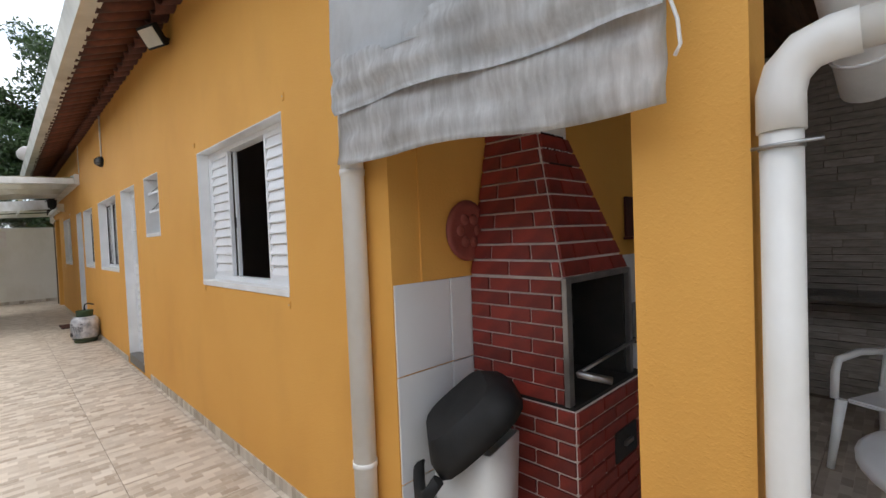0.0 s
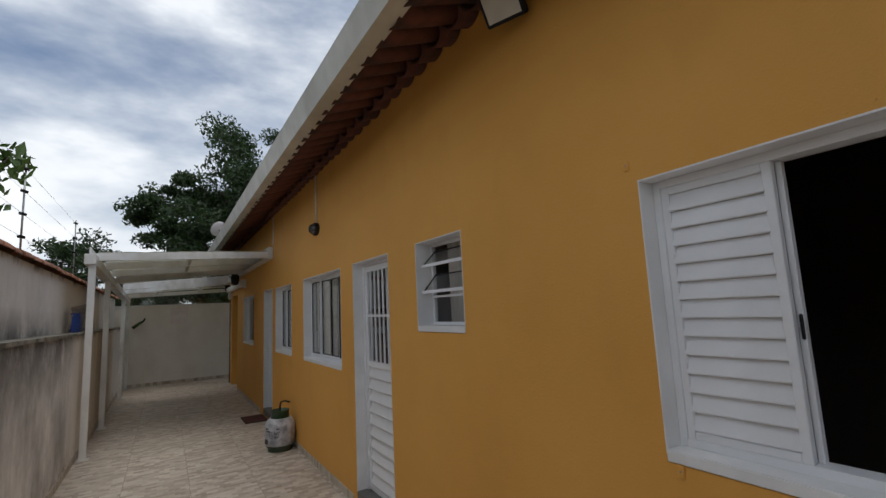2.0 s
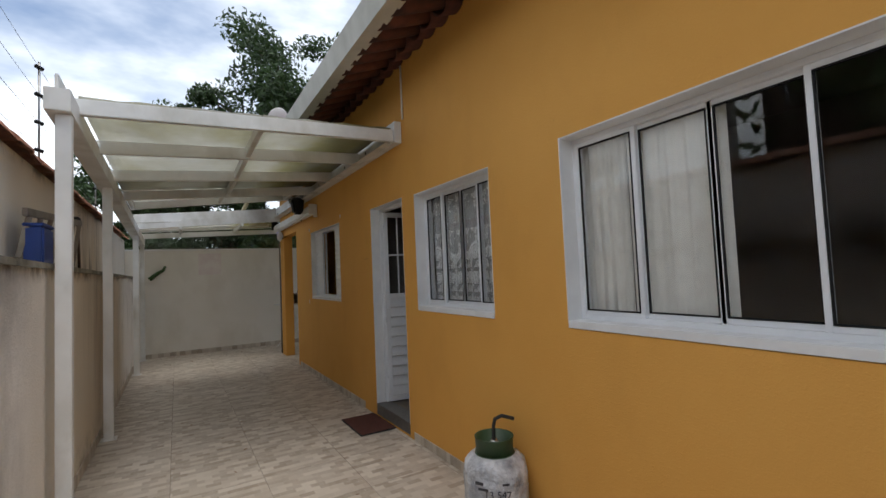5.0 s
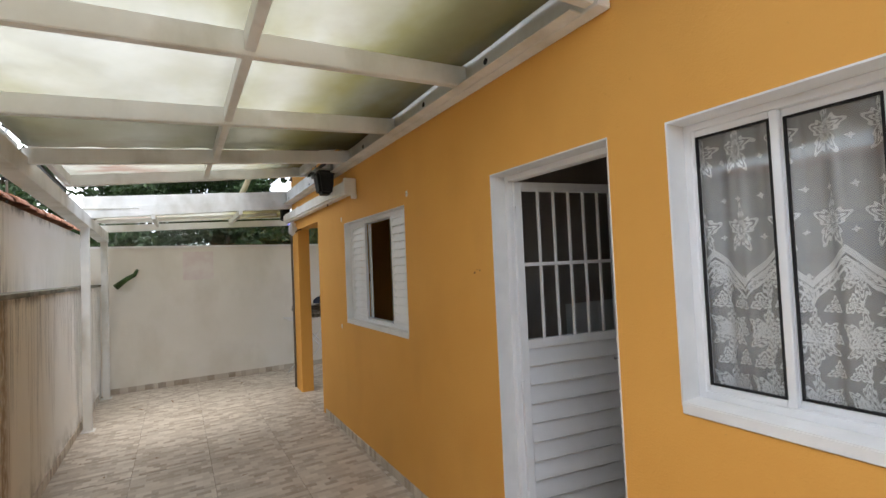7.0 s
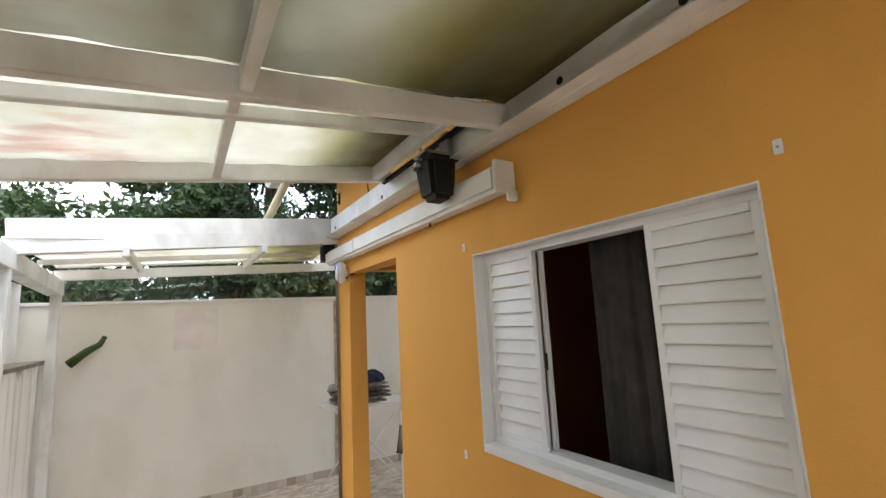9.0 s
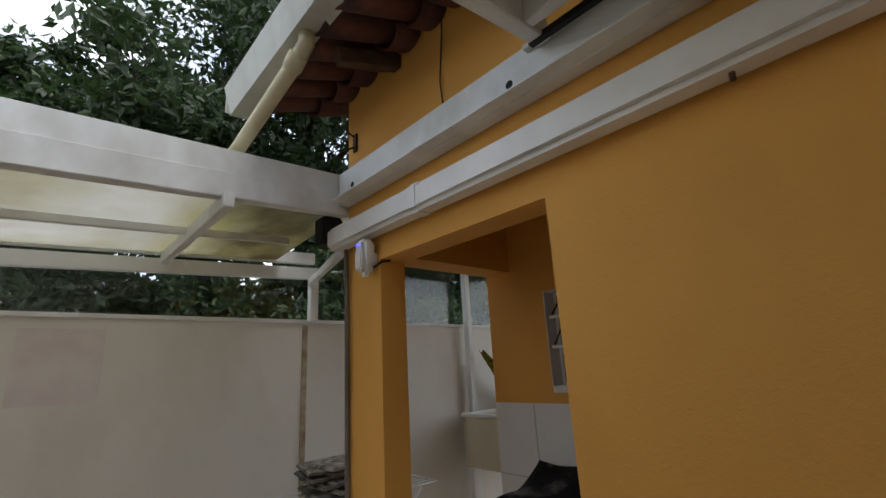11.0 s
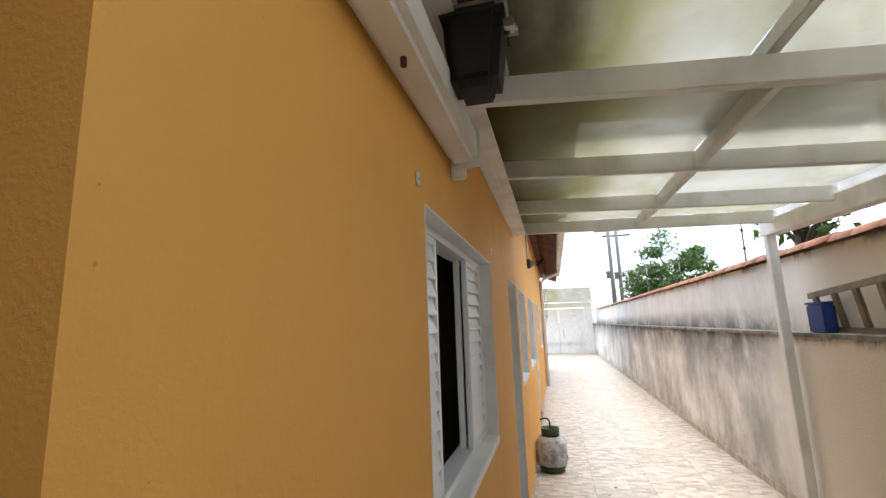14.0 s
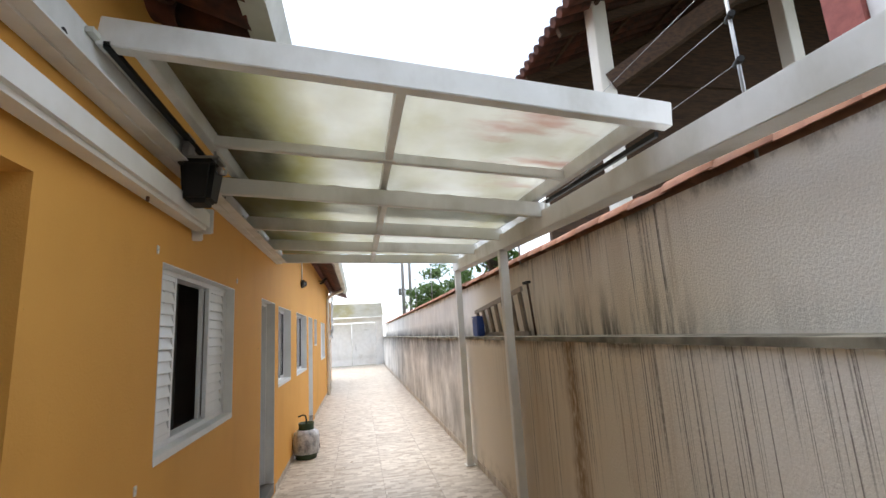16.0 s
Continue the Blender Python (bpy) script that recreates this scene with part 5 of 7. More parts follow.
solid("lamp_conduit", bm, M_PVC, "thin white conduit up from the wall lamp", "conduit", group="wall conduits")
bm = bmesh.new()
tube(bm, [(-0.008, 11.12, 2.93), (-0.008, 11.12, 3.50)], 0.009, 8)
solid("wall_conduit", bm, M_PVC, "thin white conduit above the canopy", "conduit", group="wall conduits")
bm = bmesh.new()
tube(bm, [(-0.006, 16.05, 2.93), (-0.012, 16.06, 3.1), (-0.006, 16.03, 3.4), (-0.01, 16.02, 3.50)], 0.004, 6)
solid("loose_wire", bm, M_DARK, "loose thin dark wire on the wall", "wire")
flood = thing("flood_light", "square black floodlight with a pale lens under the eave", "floodlight", (-0.12, 4.78, 3.27))
mm = pose(0, 0, 0, 0, -38, 22)
bm = bmesh.new()
box(bm, -0.035, 0.02, -0.11, 0.11, -0.09, 0.09, mm)
part("housing", bm, M_BLACK, flood, bevel=0.006)
bm = bmesh.new()
box(bm, -0.0385, -0.034, -0.092, 0.092, -0.072, 0.072, mm)
part("lens", bm, surface("frosted_lens", (0.62, 0.60, 0.52), (0.55, 0.53, 0.46), 8, 0.3, 0.0, 20), flood, "pale frosted lens")
part("bracket", boxes((0.0, 0.118, -0.02, 0.02, -0.01, 0.01)), M_BLACK, flood)
dish = thing("satellite_dish", "small white satellite dish on the eave", "satellite dish", (-0.62, 13.6, 3.62))
bm = bmesh.new()
lathe(bm, [(0.02, 0.0), (0.10, 0.010), (0.16, 0.03), (0.165, 0.034), (0.10, 0.02), (0.02, 0.008)], 24, m=pose(0, 0, 0, -60, 0, 30))
part("reflector", bm, M_WHITE, dish)
bm = bmesh.new()
tube(bm, [(0.0, 0.0, 0.0), (0.04, 0.02, -0.14)], 0.015, 8)
part("arm", bm, M_METAL, dish)
for i, (y, z) in enumerate(((14.62, 2.252), (13.05, 2.277), (14.72, 1.12), (2.70, 2.27), (2.74, 1.13), (4.26, 2.27), (4.17, 1.15))):
    p = thing("wall_anchor", "small pale plastic wall anchor plate", "anchor", (-0.001, y, z), group="wall anchors", rz=0)
    part("plate", boxes((-0.006, 0, -0.012, 0.012, -0.022, 0.022)), M_YELLOW if y < 5 else M_PVC, p, bevel=0.002)
    bm = bmesh.new()
    tube(bm, [(-0.0062, 0, 0), (-0.008, 0, 0)], 0.004, 8)
    part("screw", bm, M_METAL, p)
for y, z, r_ in ((12.20, 1.672, 0.006), (12.145, 1.684, 0.004), (12.17, 1.69, 0.003)):
    hole = thing("drill_hole", "small dark drill hole in the yellow wall", "hole", (-0.0005, y, z), group="drill holes")
    bm = bmesh.new()
    tube(bm, [(0.0, 0, 0), (-0.0008, 0, 0)], r_, 10)
    part("rim", bm, M_RUST, hole)
sc = thing("duct_screw", "dark rusty screw fixing under the white duct", "screw", (-0.06, 14.9, 2.438))
bm = bmesh.new()
tube(bm, [(0, 0, 0.014), (0, 0, -0.010)], 0.008, 8)
part("head", bm, M_RUST, sc)
fx = thing("rusty_hook", "rusty iron hook high on the house corner", "hook", (-0.002, 16.86, 3.12))
part("plate", boxes((-0.012, 0, -0.02, 0.02, -0.06, 0.06)), M_RUST, fx, bevel=0.002)
for pts in (((-0.012, 0, 0.04), (-0.06, -0.01, 0.05), (-0.07, -0.01, 0.08)), ((-0.012, 0, -0.03), (-0.05, 0.01, -0.05))):
    bm = bmesh.new()
    tube(bm, pts, 0.006, 6)
    part("prong", bm, M_RUST, fx)

# ---- gas cylinder and door mats ----
gas = thing("gas_cylinder", "green gas cylinder in a white plastic wrap", "gas cylinder", (-0.20, 9.66, 0.004))
M_GREEN = surface("green_cylinder_paint", (0.035, 0.075, 0.03), (0.025, 0.05, 0.022), 6, 0.5, 0.1, 60, dirt=(0.09, 0.06, 0.04), dirt_amount=0.5)
M_WRAP = surface("printed_white_plastic", (0.62, 0.63, 0.65), (0.36, 0.37, 0.40), 11, 0.35, 0.8, 14, dirt=(0.05, 0.07, 0.11), dirt_amount=0.7, dirt_scale=9, distance=0.03)
bm = bmesh.new()
lathe(bm, [(0.15, 0.0), (0.155, 0.03), (0.14, 0.035), (0.175, 0.06), (0.18, 0.30), (0.165, 0.37), (0.12, 0.41), (0.05, 0.425)], 28)
part("tank", bm, M_GREEN, gas)
bm = bmesh.new()
lathe(bm, [(0.11, 0.40), (0.115, 0.50), (0.118, 0.505), (0.108, 0.505), (0.10, 0.41)], 24)
part("collar", bm, M_GREEN, gas)
bm = bmesh.new()
prof = [(0.176, 0.075), (0.187, 0.09), (0.19, 0.20), (0.19, 0.31), (0.176, 0.37), (0.14, 0.405), (0.125, 0.41)]
lathe(bm, prof, 40)
for q in bm.verts:
    f = 1 + 0.022 * math.sin(math.atan2(q.co.y, q.co.x) * 9 + q.co.z * 30) + 0.012 * math.sin(math.atan2(q.co.y, q.co.x) * 17 - q.co.z * 45)
    q.co.x *= f
    q.co.y *= f
wrap = part("plastic_wrap", bm, M_WRAP, gas, "crumpled white printed plastic wrap")
bm = bmesh.new()
tube(bm, [(0, 0, 0.42), (0, 0, 0.56), (0.01, -0.005, 0.60), (0.05, -0.02, 0.615), (0.12, -0.045, 0.59)], 0.011, 8)
part("hose", bm, M_DARK, gas, "dark bent gas hose")
bm = bmesh.new()
lathe(bm, [(0.03, 0.42), (0.032, 0.46), (0.02, 0.48)], 12)
part("valve", bm, M_METAL, gas)
M_INK = surface("dark_ink", (0.03, 0.03, 0.04), (0.05, 0.05, 0.06), 8, 0.5, 0.0, 20)


def words(text, size, m, material, parent, depth=0.0006):
    c = bpy.data.curves.new("lettering", "FONT")
    c.body, c.size, c.extrude, c.align_x, c.align_y = text, size, depth, "CENTER", "CENTER"
    o = new("lettering_tmp", c)
    me = bpy.data.meshes.new_from_object(o)
    bpy.data.objects.remove(o)
    me.materials.append(material)
    t = new("lettering", me)
    t.matrix_basis = m
    t.parent = parent
    return t


for txt, ang, z in (("13 547", 236, 0.245), ("12 BV", 236, 0.20)):
    a_ = radians(ang)
    words(txt, 0.055, Matrix.Translation((0.196 * math.cos(a_), 0.196 * math.sin(a_), z)) @ Matrix.Rotation(a_ + math.pi / 2, 4, "Z") @ Matrix.Rotation(math.pi / 2, 4, "X"), M_INK, gas)
for ang, z, w, h in ((205, 0.30, 0.05, 0.018), (212, 0.27, 0.06, 0.014), (200, 0.14, 0.07, 0.06), (250, 0.30, 0.04, 0.012)):
    a_ = radians(ang)
    bm = bmesh.new()
    box(bm, -w / 2, w / 2, -0.0006, 0.0006, -h / 2, h / 2, Matrix.Translation((0.1965 * math.cos(a_), 0.1965 * math.sin(a_), z)) @ Matrix.Rotation(a_ + math.pi / 2, 4, "Z"))
    part("print", bm, M_INK, gas, "dark unreadable print")
mat = thing("door_mat", "dark red-brown door mat on the floor tiles", "door mat", (-0.19, 11.80, 0.005))
M_MAT = surface("brown_mat_pile", (0.10, 0.028, 0.018), (0.06, 0.018, 0.012), 40, 0.95, 0.6, 150, distance=0.006)
part("pile", boxes((-0.17, 0.17, -0.28, 0.28, 0.0, 0.012)), M_MAT, mat, bevel=0.003)
part("edge", boxes((-0.18, -0.171, -0.29, 0.29, 0.0, 0.009), (0.171, 0.18, -0.29, 0.29, 0.0, 0.009), (-0.17, 0.17, -0.29, -0.281, 0.0, 0.009), (-0.17, 0.17, 0.281, 0.29, 0.0, 0.009)), M_DARK, mat)

# ---- ladder, broom and blue box on the boundary ledge ----
LZ = LEDGE_Z + 0.036
ld = thing("ladder", "old aluminium ladder lying on the wall ledge", "ladder", (LEFT_UP + 0.055, 12.0, LZ))
M_LADDER = surface("weathered_aluminium", (0.30, 0.27, 0.23), (0.20, 0.17, 0.14), 6, 0.5, 0.1, 60, metal=0.6)
beam("rail", (0.0, -0.95, 0.02), (0.0, 0.90, 0.02), 0.028, 0.05, ld, M_LADDER, 0.003)
beam("rail", (0.05, -0.95, 0.32), (0.05, 0.90, 0.46), 0.028, 0.05, ld, M_LADDER, 0.003)
for k in range(7):
    y = -0.86 + k * 0.28
    beam("rung", (0.0, y, 0.045), (0.05, y + 0.01, 0.30 + (y + 0.95) * 0.076), 0.05, 0.03, ld, M_LADDER, 0.003)
bx = thing("blue_box", "small blue plastic box on the wall ledge", "box", (LEFT_UP + 0.13, 11.25, LZ))
M_BLUEBOX = surface("blue_plastic", (0.02, 0.06, 0.28), (0.015, 0.045, 0.2), 5, 0.5, 0.05, 40)
part("box_body", boxes((-0.05, 0.05, -0.13, 0.13, 0, 0.24)), M_BLUEBOX, bx, bevel=0.012)
part("lid", boxes((-0.055, 0.055, -0.135, 0.135, 0.241, 0.262)), M_BLUEBOX, bx, bevel=0.006)
br = thing("hoe", "garden hoe leaning on the boundary wall ledge", "hoe", (LEFT_UP + 0.07, 12.98, LZ))
bm = bmesh.new()
tube(bm, [(0, 0.10, 0.0), (0.0, 0.0, 0.50)], 0.012, 8)
part("handle", bm, M_WOOD_AND_SHADE, br)
part("blade", boxes((-0.02, 0.02, -0.09, 0.05, 0.50, 0.525)), M_DARK, br, bevel=0.004)

# ---- boundary wall details ----
cap = thing("wall_coping", "weathered clay coping tiles along the boundary wall", "coping", kind="structure")
bm = bmesh.new()
cn = []
for th in (0.0, 0.014):
    for y in (0.0, 0.36):
        r = 0.105 if y else 0.118
        cn.append([bm.verts.new((-(r - th) * math.cos(math.pi * k / 8) * 1.15, y, (r - th) * math.sin(math.pi * k / 8) * 0.72)) for k in range(9)])
for k in range(8):
    bm.faces.new((cn[0][k], cn[0][k + 1], cn[1][k + 1], cn[1][k])).smooth = True
    bm.faces.new((cn[2][k + 1], cn[2][k], cn[3][k], cn[3][k + 1])).smooth = True
    bm.faces.new((cn[0][k + 1], cn[0][k], cn[2][k], cn[2][k + 1]))
    bm.faces.new((cn[1][k], cn[1][k + 1], cn[3][k + 1], cn[3][k]))
cap_me = mesh_of("coping_tile", bm, M_CLAY_CAP)
y = GATE_Y + 0.1
k = 0
while y < FAR_Y - 0.3:
    r = random.Random(700 + k)
    o = new("coping_tile", cap_me)
    o.matrix_basis = pose(LEFT_UP - 0.055 + r.uniform(-0.008, 0.008), y, CAP_Z + 0.002 + r.uniform(0, 0.012), 2.0, 0, r.uniform(-2, 2))
    o.parent = cap
    y += 0.335
    k += 1
fence = thing("electric_fence", "thin wall-top electric fence poles and wires", "fence")
for y in (-9.3, -6.2, -3.1, 0.0, 3.1, 6.2, 9.3, 12.4, 15.5):
    bm = bmesh.new()
    tube(bm, [(LEFT_UP - 0.1, y, CAP_Z), (LEFT_UP - 0.1, y, CAP_Z + 1.05)], 0.010, 6)
    pole = part("pole", bm, M_METAL, fence)
    for q in range(4):
        bm = bmesh.new()
        tube(bm, [(LEFT_UP - 0.115, y - 0.03, CAP_Z + 0.28 + q * 0.24), (LEFT_UP - 0.085, y + 0.03, CAP_Z + 0.28 + q * 0.24)], 0.018, 6)
        part("insulator", bm, M_BLACK, pole)
for q in range(4):
    bm = bmesh.new()
    tube(bm, [(LEFT_UP - 0.1, -9.3, CAP_Z + 0.28 + q * 0.24), (LEFT_UP - 0.1, 15.5, CAP_Z + 0.28 + q * 0.24)], 0.0016, 4)
    part("wire", bm, M_METAL, fence)

# faded notice and a green stain on the far wall
M_FADED = surface("faded_paper_mark", (0.76, 0.71, 0.67), (0.70, 0.61, 0.59), 6, 0.9, 0.0, 20)
solid("faded_notice", boxes((-1.42, -0.98, FAR_Y - 0.004, FAR_Y - 0.001, 1.66, 2.12)), M_FADED, "faded pinkish paper mark on the wall", "notice")
gs = bmesh.new()
tube(gs, [(-2.30, 18.30, 1.60), (-2.16, 18.30, 1.72), (-2.06, 18.30, 1.78), (-2.02, 18.30, 1.86)], 0.045, 8, 0.02)
M_MOSS = surface("green_leaf", (0.05, 0.10, 0.02), (0.03, 0.06, 0.015), 9, 0.8, 0.2, 40)
solid("creeper_stem", gs, M_MOSS, "green cactus-like stem growing by the post", "plant")
M_STAIN = surface("rust_run", (0.26, 0.18, 0.10), (0.50, 0.43, 0.32), 8, 0.9, 0.1, 40)
solid("drain_pipe_scar", boxes((0.385, 0.43, FAR_Y - 0.010, FAR_Y - 0.001, 0.0, 2.17)), M_STAIN, "rust-stained strip down the far wall", "strip")

# ---- barbecue recess and veranda ----
VB = 3.8
solid("wall_veranda_side", boxes((WALL_T, VB, 1.811, 1.822, 1.285, 3.3)), M_YELLOW, "yellow wall behind the barbecue", "wall", "structure")
solid("wall_veranda_back", boxes((VB, VB + 0.15, -3.2, 1.95, 0, 3.3)), M_GROUT, "backing of the stone wall", "wall", "structure")
solid("wall_veranda_end", boxes((WALL_T, VB, -3.35, -3.2, 0, 3.3)), M_YELLOW, "yellow end wall of the veranda", "wall", "structure")
solid("ceiling_veranda", boxes((0.3, VB, -3.2, 1.81, 2.95, 3.0)), M_WOOD_AND_SHADE, "dark boarded veranda ceiling", "ceiling", "structure")
for k in range(6):
    solid("rafter", boxes((0.2, VB, -2.6 + k * 0.85, -2.53 + k * 0.85, 2.80, 2.949)), M_WOOD_AND_SHADE, "dark wooden veranda rafter", "rafter", group="veranda rafters")
stone = thing("stone_cladding", "grey split-stone slats on the veranda wall", "cladding", kind="structure")
rng = random.Random(11)
slat_me = [mesh_of("stone_slat", boxes((-0.02 - 0.004 * q, 0, 0, 0.30 + 0.07 * q, 0, 0.056)), M_STONE, 0.003) for q in range(4)]
z = 0.0
rows_ = 0
bm_far = bmesh.new()
while z < 2.9:
    y = -0.9 - rng.uniform(0, 0.3)
    while y < 1.78:
        q = rng.randrange(4)
        w = 0.30 + 0.07 * q
        if z < 1.95 and y > -0.8 and y + w < 1.80:
            o = new("stone_slat", slat_me[q])
            o.location = (VB + rng.uniform(-0.006, 0.003), y, z)
            o.parent = stone
        else:
            box(bm_far, VB - 0.03, VB, y, min(y + w, 1.80), z, z + 0.056)
        y += w + 0.004
    z += 0.060
part("stone_slats_rest", bm_far, M_STONE, stone)
stone.children[-1]["kind"] = "stuff"

dado2 = thing("tile_dado", "white ceramic tiles on the lower recess wall", "tiles", kind="structure")
xs = [0.005, 0.33, 0.78, 1.23, 1.68, 2.13, 2.58, 3.03, 3.48, 3.79]
for a, b in zip(xs, xs[1:]):
    for z0, z1 in ((0.90, 1.283), (0.45, 0.896), (0.0, 0.446)):
        part("tile", boxes((a, b - 0.004, 1.806 if a > 0.2 else 1.812, 1.8195, z0 + 0.002, z1)), M_TILE_WHITE, dado2, bevel=0.0015)

bbq = thing("barbecue", "red brick barbecue with a black sooty firebox", "barbecue", (0, 0, 0.004))
BX0, BX1, BY0, BY1 = 0.46, 1.07, 1.30, 1.80
part("base_core", boxes((BX0 + 0.012, 1.14, 1.272, BY1, 0, 0.75)), M_MORTAR, bbq)
part("tray", boxes((BX0 + 0.01, 1.13, 1.275, BY1, 0.75, 0.765)), M_SOOT, bbq, "black ash tray")
for q in ((BX0 + 0.024, BX0 + 0.06, BY0 + 0.012, BY1, 0.765, 1.28), (BX1 - 0.05, BX1, BY0 + 0.012, BY1, 0.765, 1.28), (BX0 + 0.06, BX1 - 0.05, BY1 - 0.06, BY1, 0.765, 1.28)):
    part("firebox_lining", boxes(q), M_SOOT, bbq, "sooty firebox lining")
HB = [(BX0 + 0.012, BY0 + 0.012), (BX1, BY0 + 0.012), (BX1, BY1), (BX0 + 0.012, BY1)]
HT = [(0.615, 1.50), (0.86, 1.50), (0.86, BY1), (0.615, BY1)]
bm = bmesh.new()
lo_ = [bm.verts.new((x, y, 1.281)) for x, y in HB]
hi_ = [bm.verts.new((x, y, 1.92)) for x, y in HT]
tp_ = [bm.verts.new((x, y, 2.95)) for x, y in HT]
bm.faces.new(lo_[::-1])
for a, b in ((lo_, hi_), (hi_, tp_)):
    for k in range(4):
        bm.faces.new((a[k], a[(k + 1) % 4], b[(k + 1) % 4], b[k]))
bm.faces.new(tp_)
part("hood", bm, M_MORTAR, bbq)


def brick_face(c00, c10, c11, c01, rows, length, parent, out):
    """Bricks laid in running bond on a four-sided face; joints are left open to the mortar behind."""
    c00, c10, c11, c01 = map(Vector, (c00, c10, c11, c01))
    nrm = Vector(out).normalized() * 0.012
    for r in range(rows):
        v0, v1 = r / rows + 0.008, (r + 1) / rows - 0.010
        wide = ((c10 - c00).length * (1 - v0) + (c11 - c01).length * v0)
        n = wide / length
        s = -0.5 if r % 2 else 0.0
        while s < n:
            u0, u1 = max(0.0, s / n) + 0.006 / wide * (s > 0), min(1.0, (s + 1) / n) - 0.005 / wide
            s += 1
            if u1 - u0 < 0.03:
                continue
            bmb = bmesh.new()
            q = []
            for u, v in ((u0, v0), (u1, v0), (u1, v1), (u0, v1)):
                q.append((c00 * (1 - u) + c10 * u) * (1 - v) + (c01 * (1 - u) + c11 * u) * v)
            cen = sum(q, Vector()) / 4
            bk = [bmb.verts.new(p - cen) for p in q]
            fr = [bmb.verts.new((p - cen) * 0.99 + nrm) for p in q]
            bmb.faces.new(bk[::-1])
            bmb.faces.new(fr)
            for k in range(4):
                bmb.faces.new((bk[k], bk[(k + 1) % 4], fr[(k + 1) % 4], fr[k]))
            o = part("brick", bmb, M_BRICK, parent)
            o.location = cen


body = part("brickwork", boxes((BX0 + 0.0121, BX0 + 0.0235, BY0 + 0.012, BY1, 0.766, 1.28)), M_MORTAR, bbq)
X = BX0 + 0.012
brick_face((X, BY1, 0.765), (X, BY0 + 0.012, 0.765), (X, BY0 + 0.012, 1.28), (X, BY1, 1.28), 8, 0.222, body, (-1, 0, 0))
brick_face((X, BY1, 0.0), (X, 1.272, 0.0), (X, 1.272, 0.75), (X, BY1, 0.75), 11, 0.222, body, (-1, 0, 0))
brick_face((X, 1.272, 0.0), (1.14, 1.272, 0.0), (1.14, 1.272, 0.75), (X, 1.272, 0.75), 11, 0.222, body, (0, -1, 0))
n_l = Vector((-0.97, 0, 0.23))
brick_face((X, BY1, 1.283), (X, BY0 + 0.012, 1.283), (0.615, 1.50, 1.92), (0.615, BY1, 1.92), 9, 0.222, body, n_l)
brick_face((X, BY0 + 0.012, 1.283), (BX1, BY0 + 0.012, 1.283), (0.86, 1.50, 1.92), (0.615, 1.50, 1.92), 9, 0.222, body, (0, -0.96, 0.28))
brick_face((0.615, BY1, 1.922), (0.615, 1.50, 1.922), (0.615, 1.50, 2.6), (0.615, BY1, 2.6), 10, 0.222, body, (-1, 0, 0))
fr = part("firebox_frame", boxes((BX0 - 0.006, BX0 + 0.035, BY0 - 0.012, BY0 + 0.011, 0.766, 1.285), (BX1 - 0.03, BX1, BY0 - 0.012, BY0 + 0.011, 0.766, 1.285), (BX0 + 0.035, BX1 - 0.03, BY0 - 0.012, BY0 + 0.011, 1.262, 1.285)), M_METAL, bbq, "dull steel firebox frame", bevel=0.002)
for z in (0.90, 1.0, 1.1, 1.2):
    part("skewer_notch", boxes((BX0 + 0.035, BX0 + 0.05, BY0 - 0.01, BY0 + 0.008, z, z + 0.03)), M_SOOT, fr)
bm = bmesh.new()
tube(bm, [(BX0 + 0.03, BY0 - 0.03, 0.90), (BX1 - 0.02, BY0 - 0.03, 0.93)], 0.008, 8)
tube(bm, [(BX0 + 0.03, BY0 - 0.03, 0.90), (BX0 + 0.10, BY0 - 0.14, 0.875)], 0.016, 8)
part("grill_crank", bm, M_METAL, bbq, "steel grill crank")
part("ash_door", boxes((0.78, 1.0, 1.250, 1.262, 0.42, 0.56)), M_SOOT, bbq, "small black ash door", bevel=0.003)
part("ash_door_pull", boxes((0.85, 0.93, 1.236, 1.249, 0.485, 0.505)), M_METAL, bbq)

sign = thing("barbecue_sign", "black sign with white lettering on the hood", "sign", (0.735, 1.462, 1.80))
bm = bmesh.new()
tilt = pose(0, 0, 0, -18, 0, 0)
box(bm, -0.10, 0.10, -0.006, 0.006, -0.02, 0.20, tilt)
part("board", bm, M_BLACK, sign, bevel=0.004)
for i, txt in enumerate(("CARNE QUE O", "CHURRASCO", "É DE GRAÇA")):
    words(txt, 0.038, tilt @ Matrix.Translation((0, -0.0068, 0.15 - i * 0.052)) @ Matrix.Rotation(math.pi / 2, 4, "X"), M_LABEL, sign)
plate = thing("wall_plaque", "round red clay plaque hung beside the barbecue", "plaque", (0.45, 1.806, 1.50))
M_TERRA = surface("red_terracotta", (0.32, 0.08, 0.06), (0.22, 0.05, 0.04), 9, 0.6, 0.4, 50)
bm = bmesh.new()
lathe(bm, [(0.14, 0.0), (0.145, 0.01), (0.13, 0.022), (0.11, 0.016), (0.02, 0.02)], 28, m=Matrix.Rotation(math.pi / 2, 4, "X"))
part("disc", bm, M_TERRA, plate)
for k in range(6):
    a_ = k * math.pi / 3
    bm = bmesh.new()
    lathe(bm, [(0.028, 0.014), (0.024, 0.026), (0.01, 0.03)], 10, m=Matrix.Rotation(math.pi / 2, 4, "X") @ Matrix.Translation((0.06 * math.cos(a_), 0.06 * math.sin(a_), 0)))
    part("boss", bm, M_TERRA, plate)

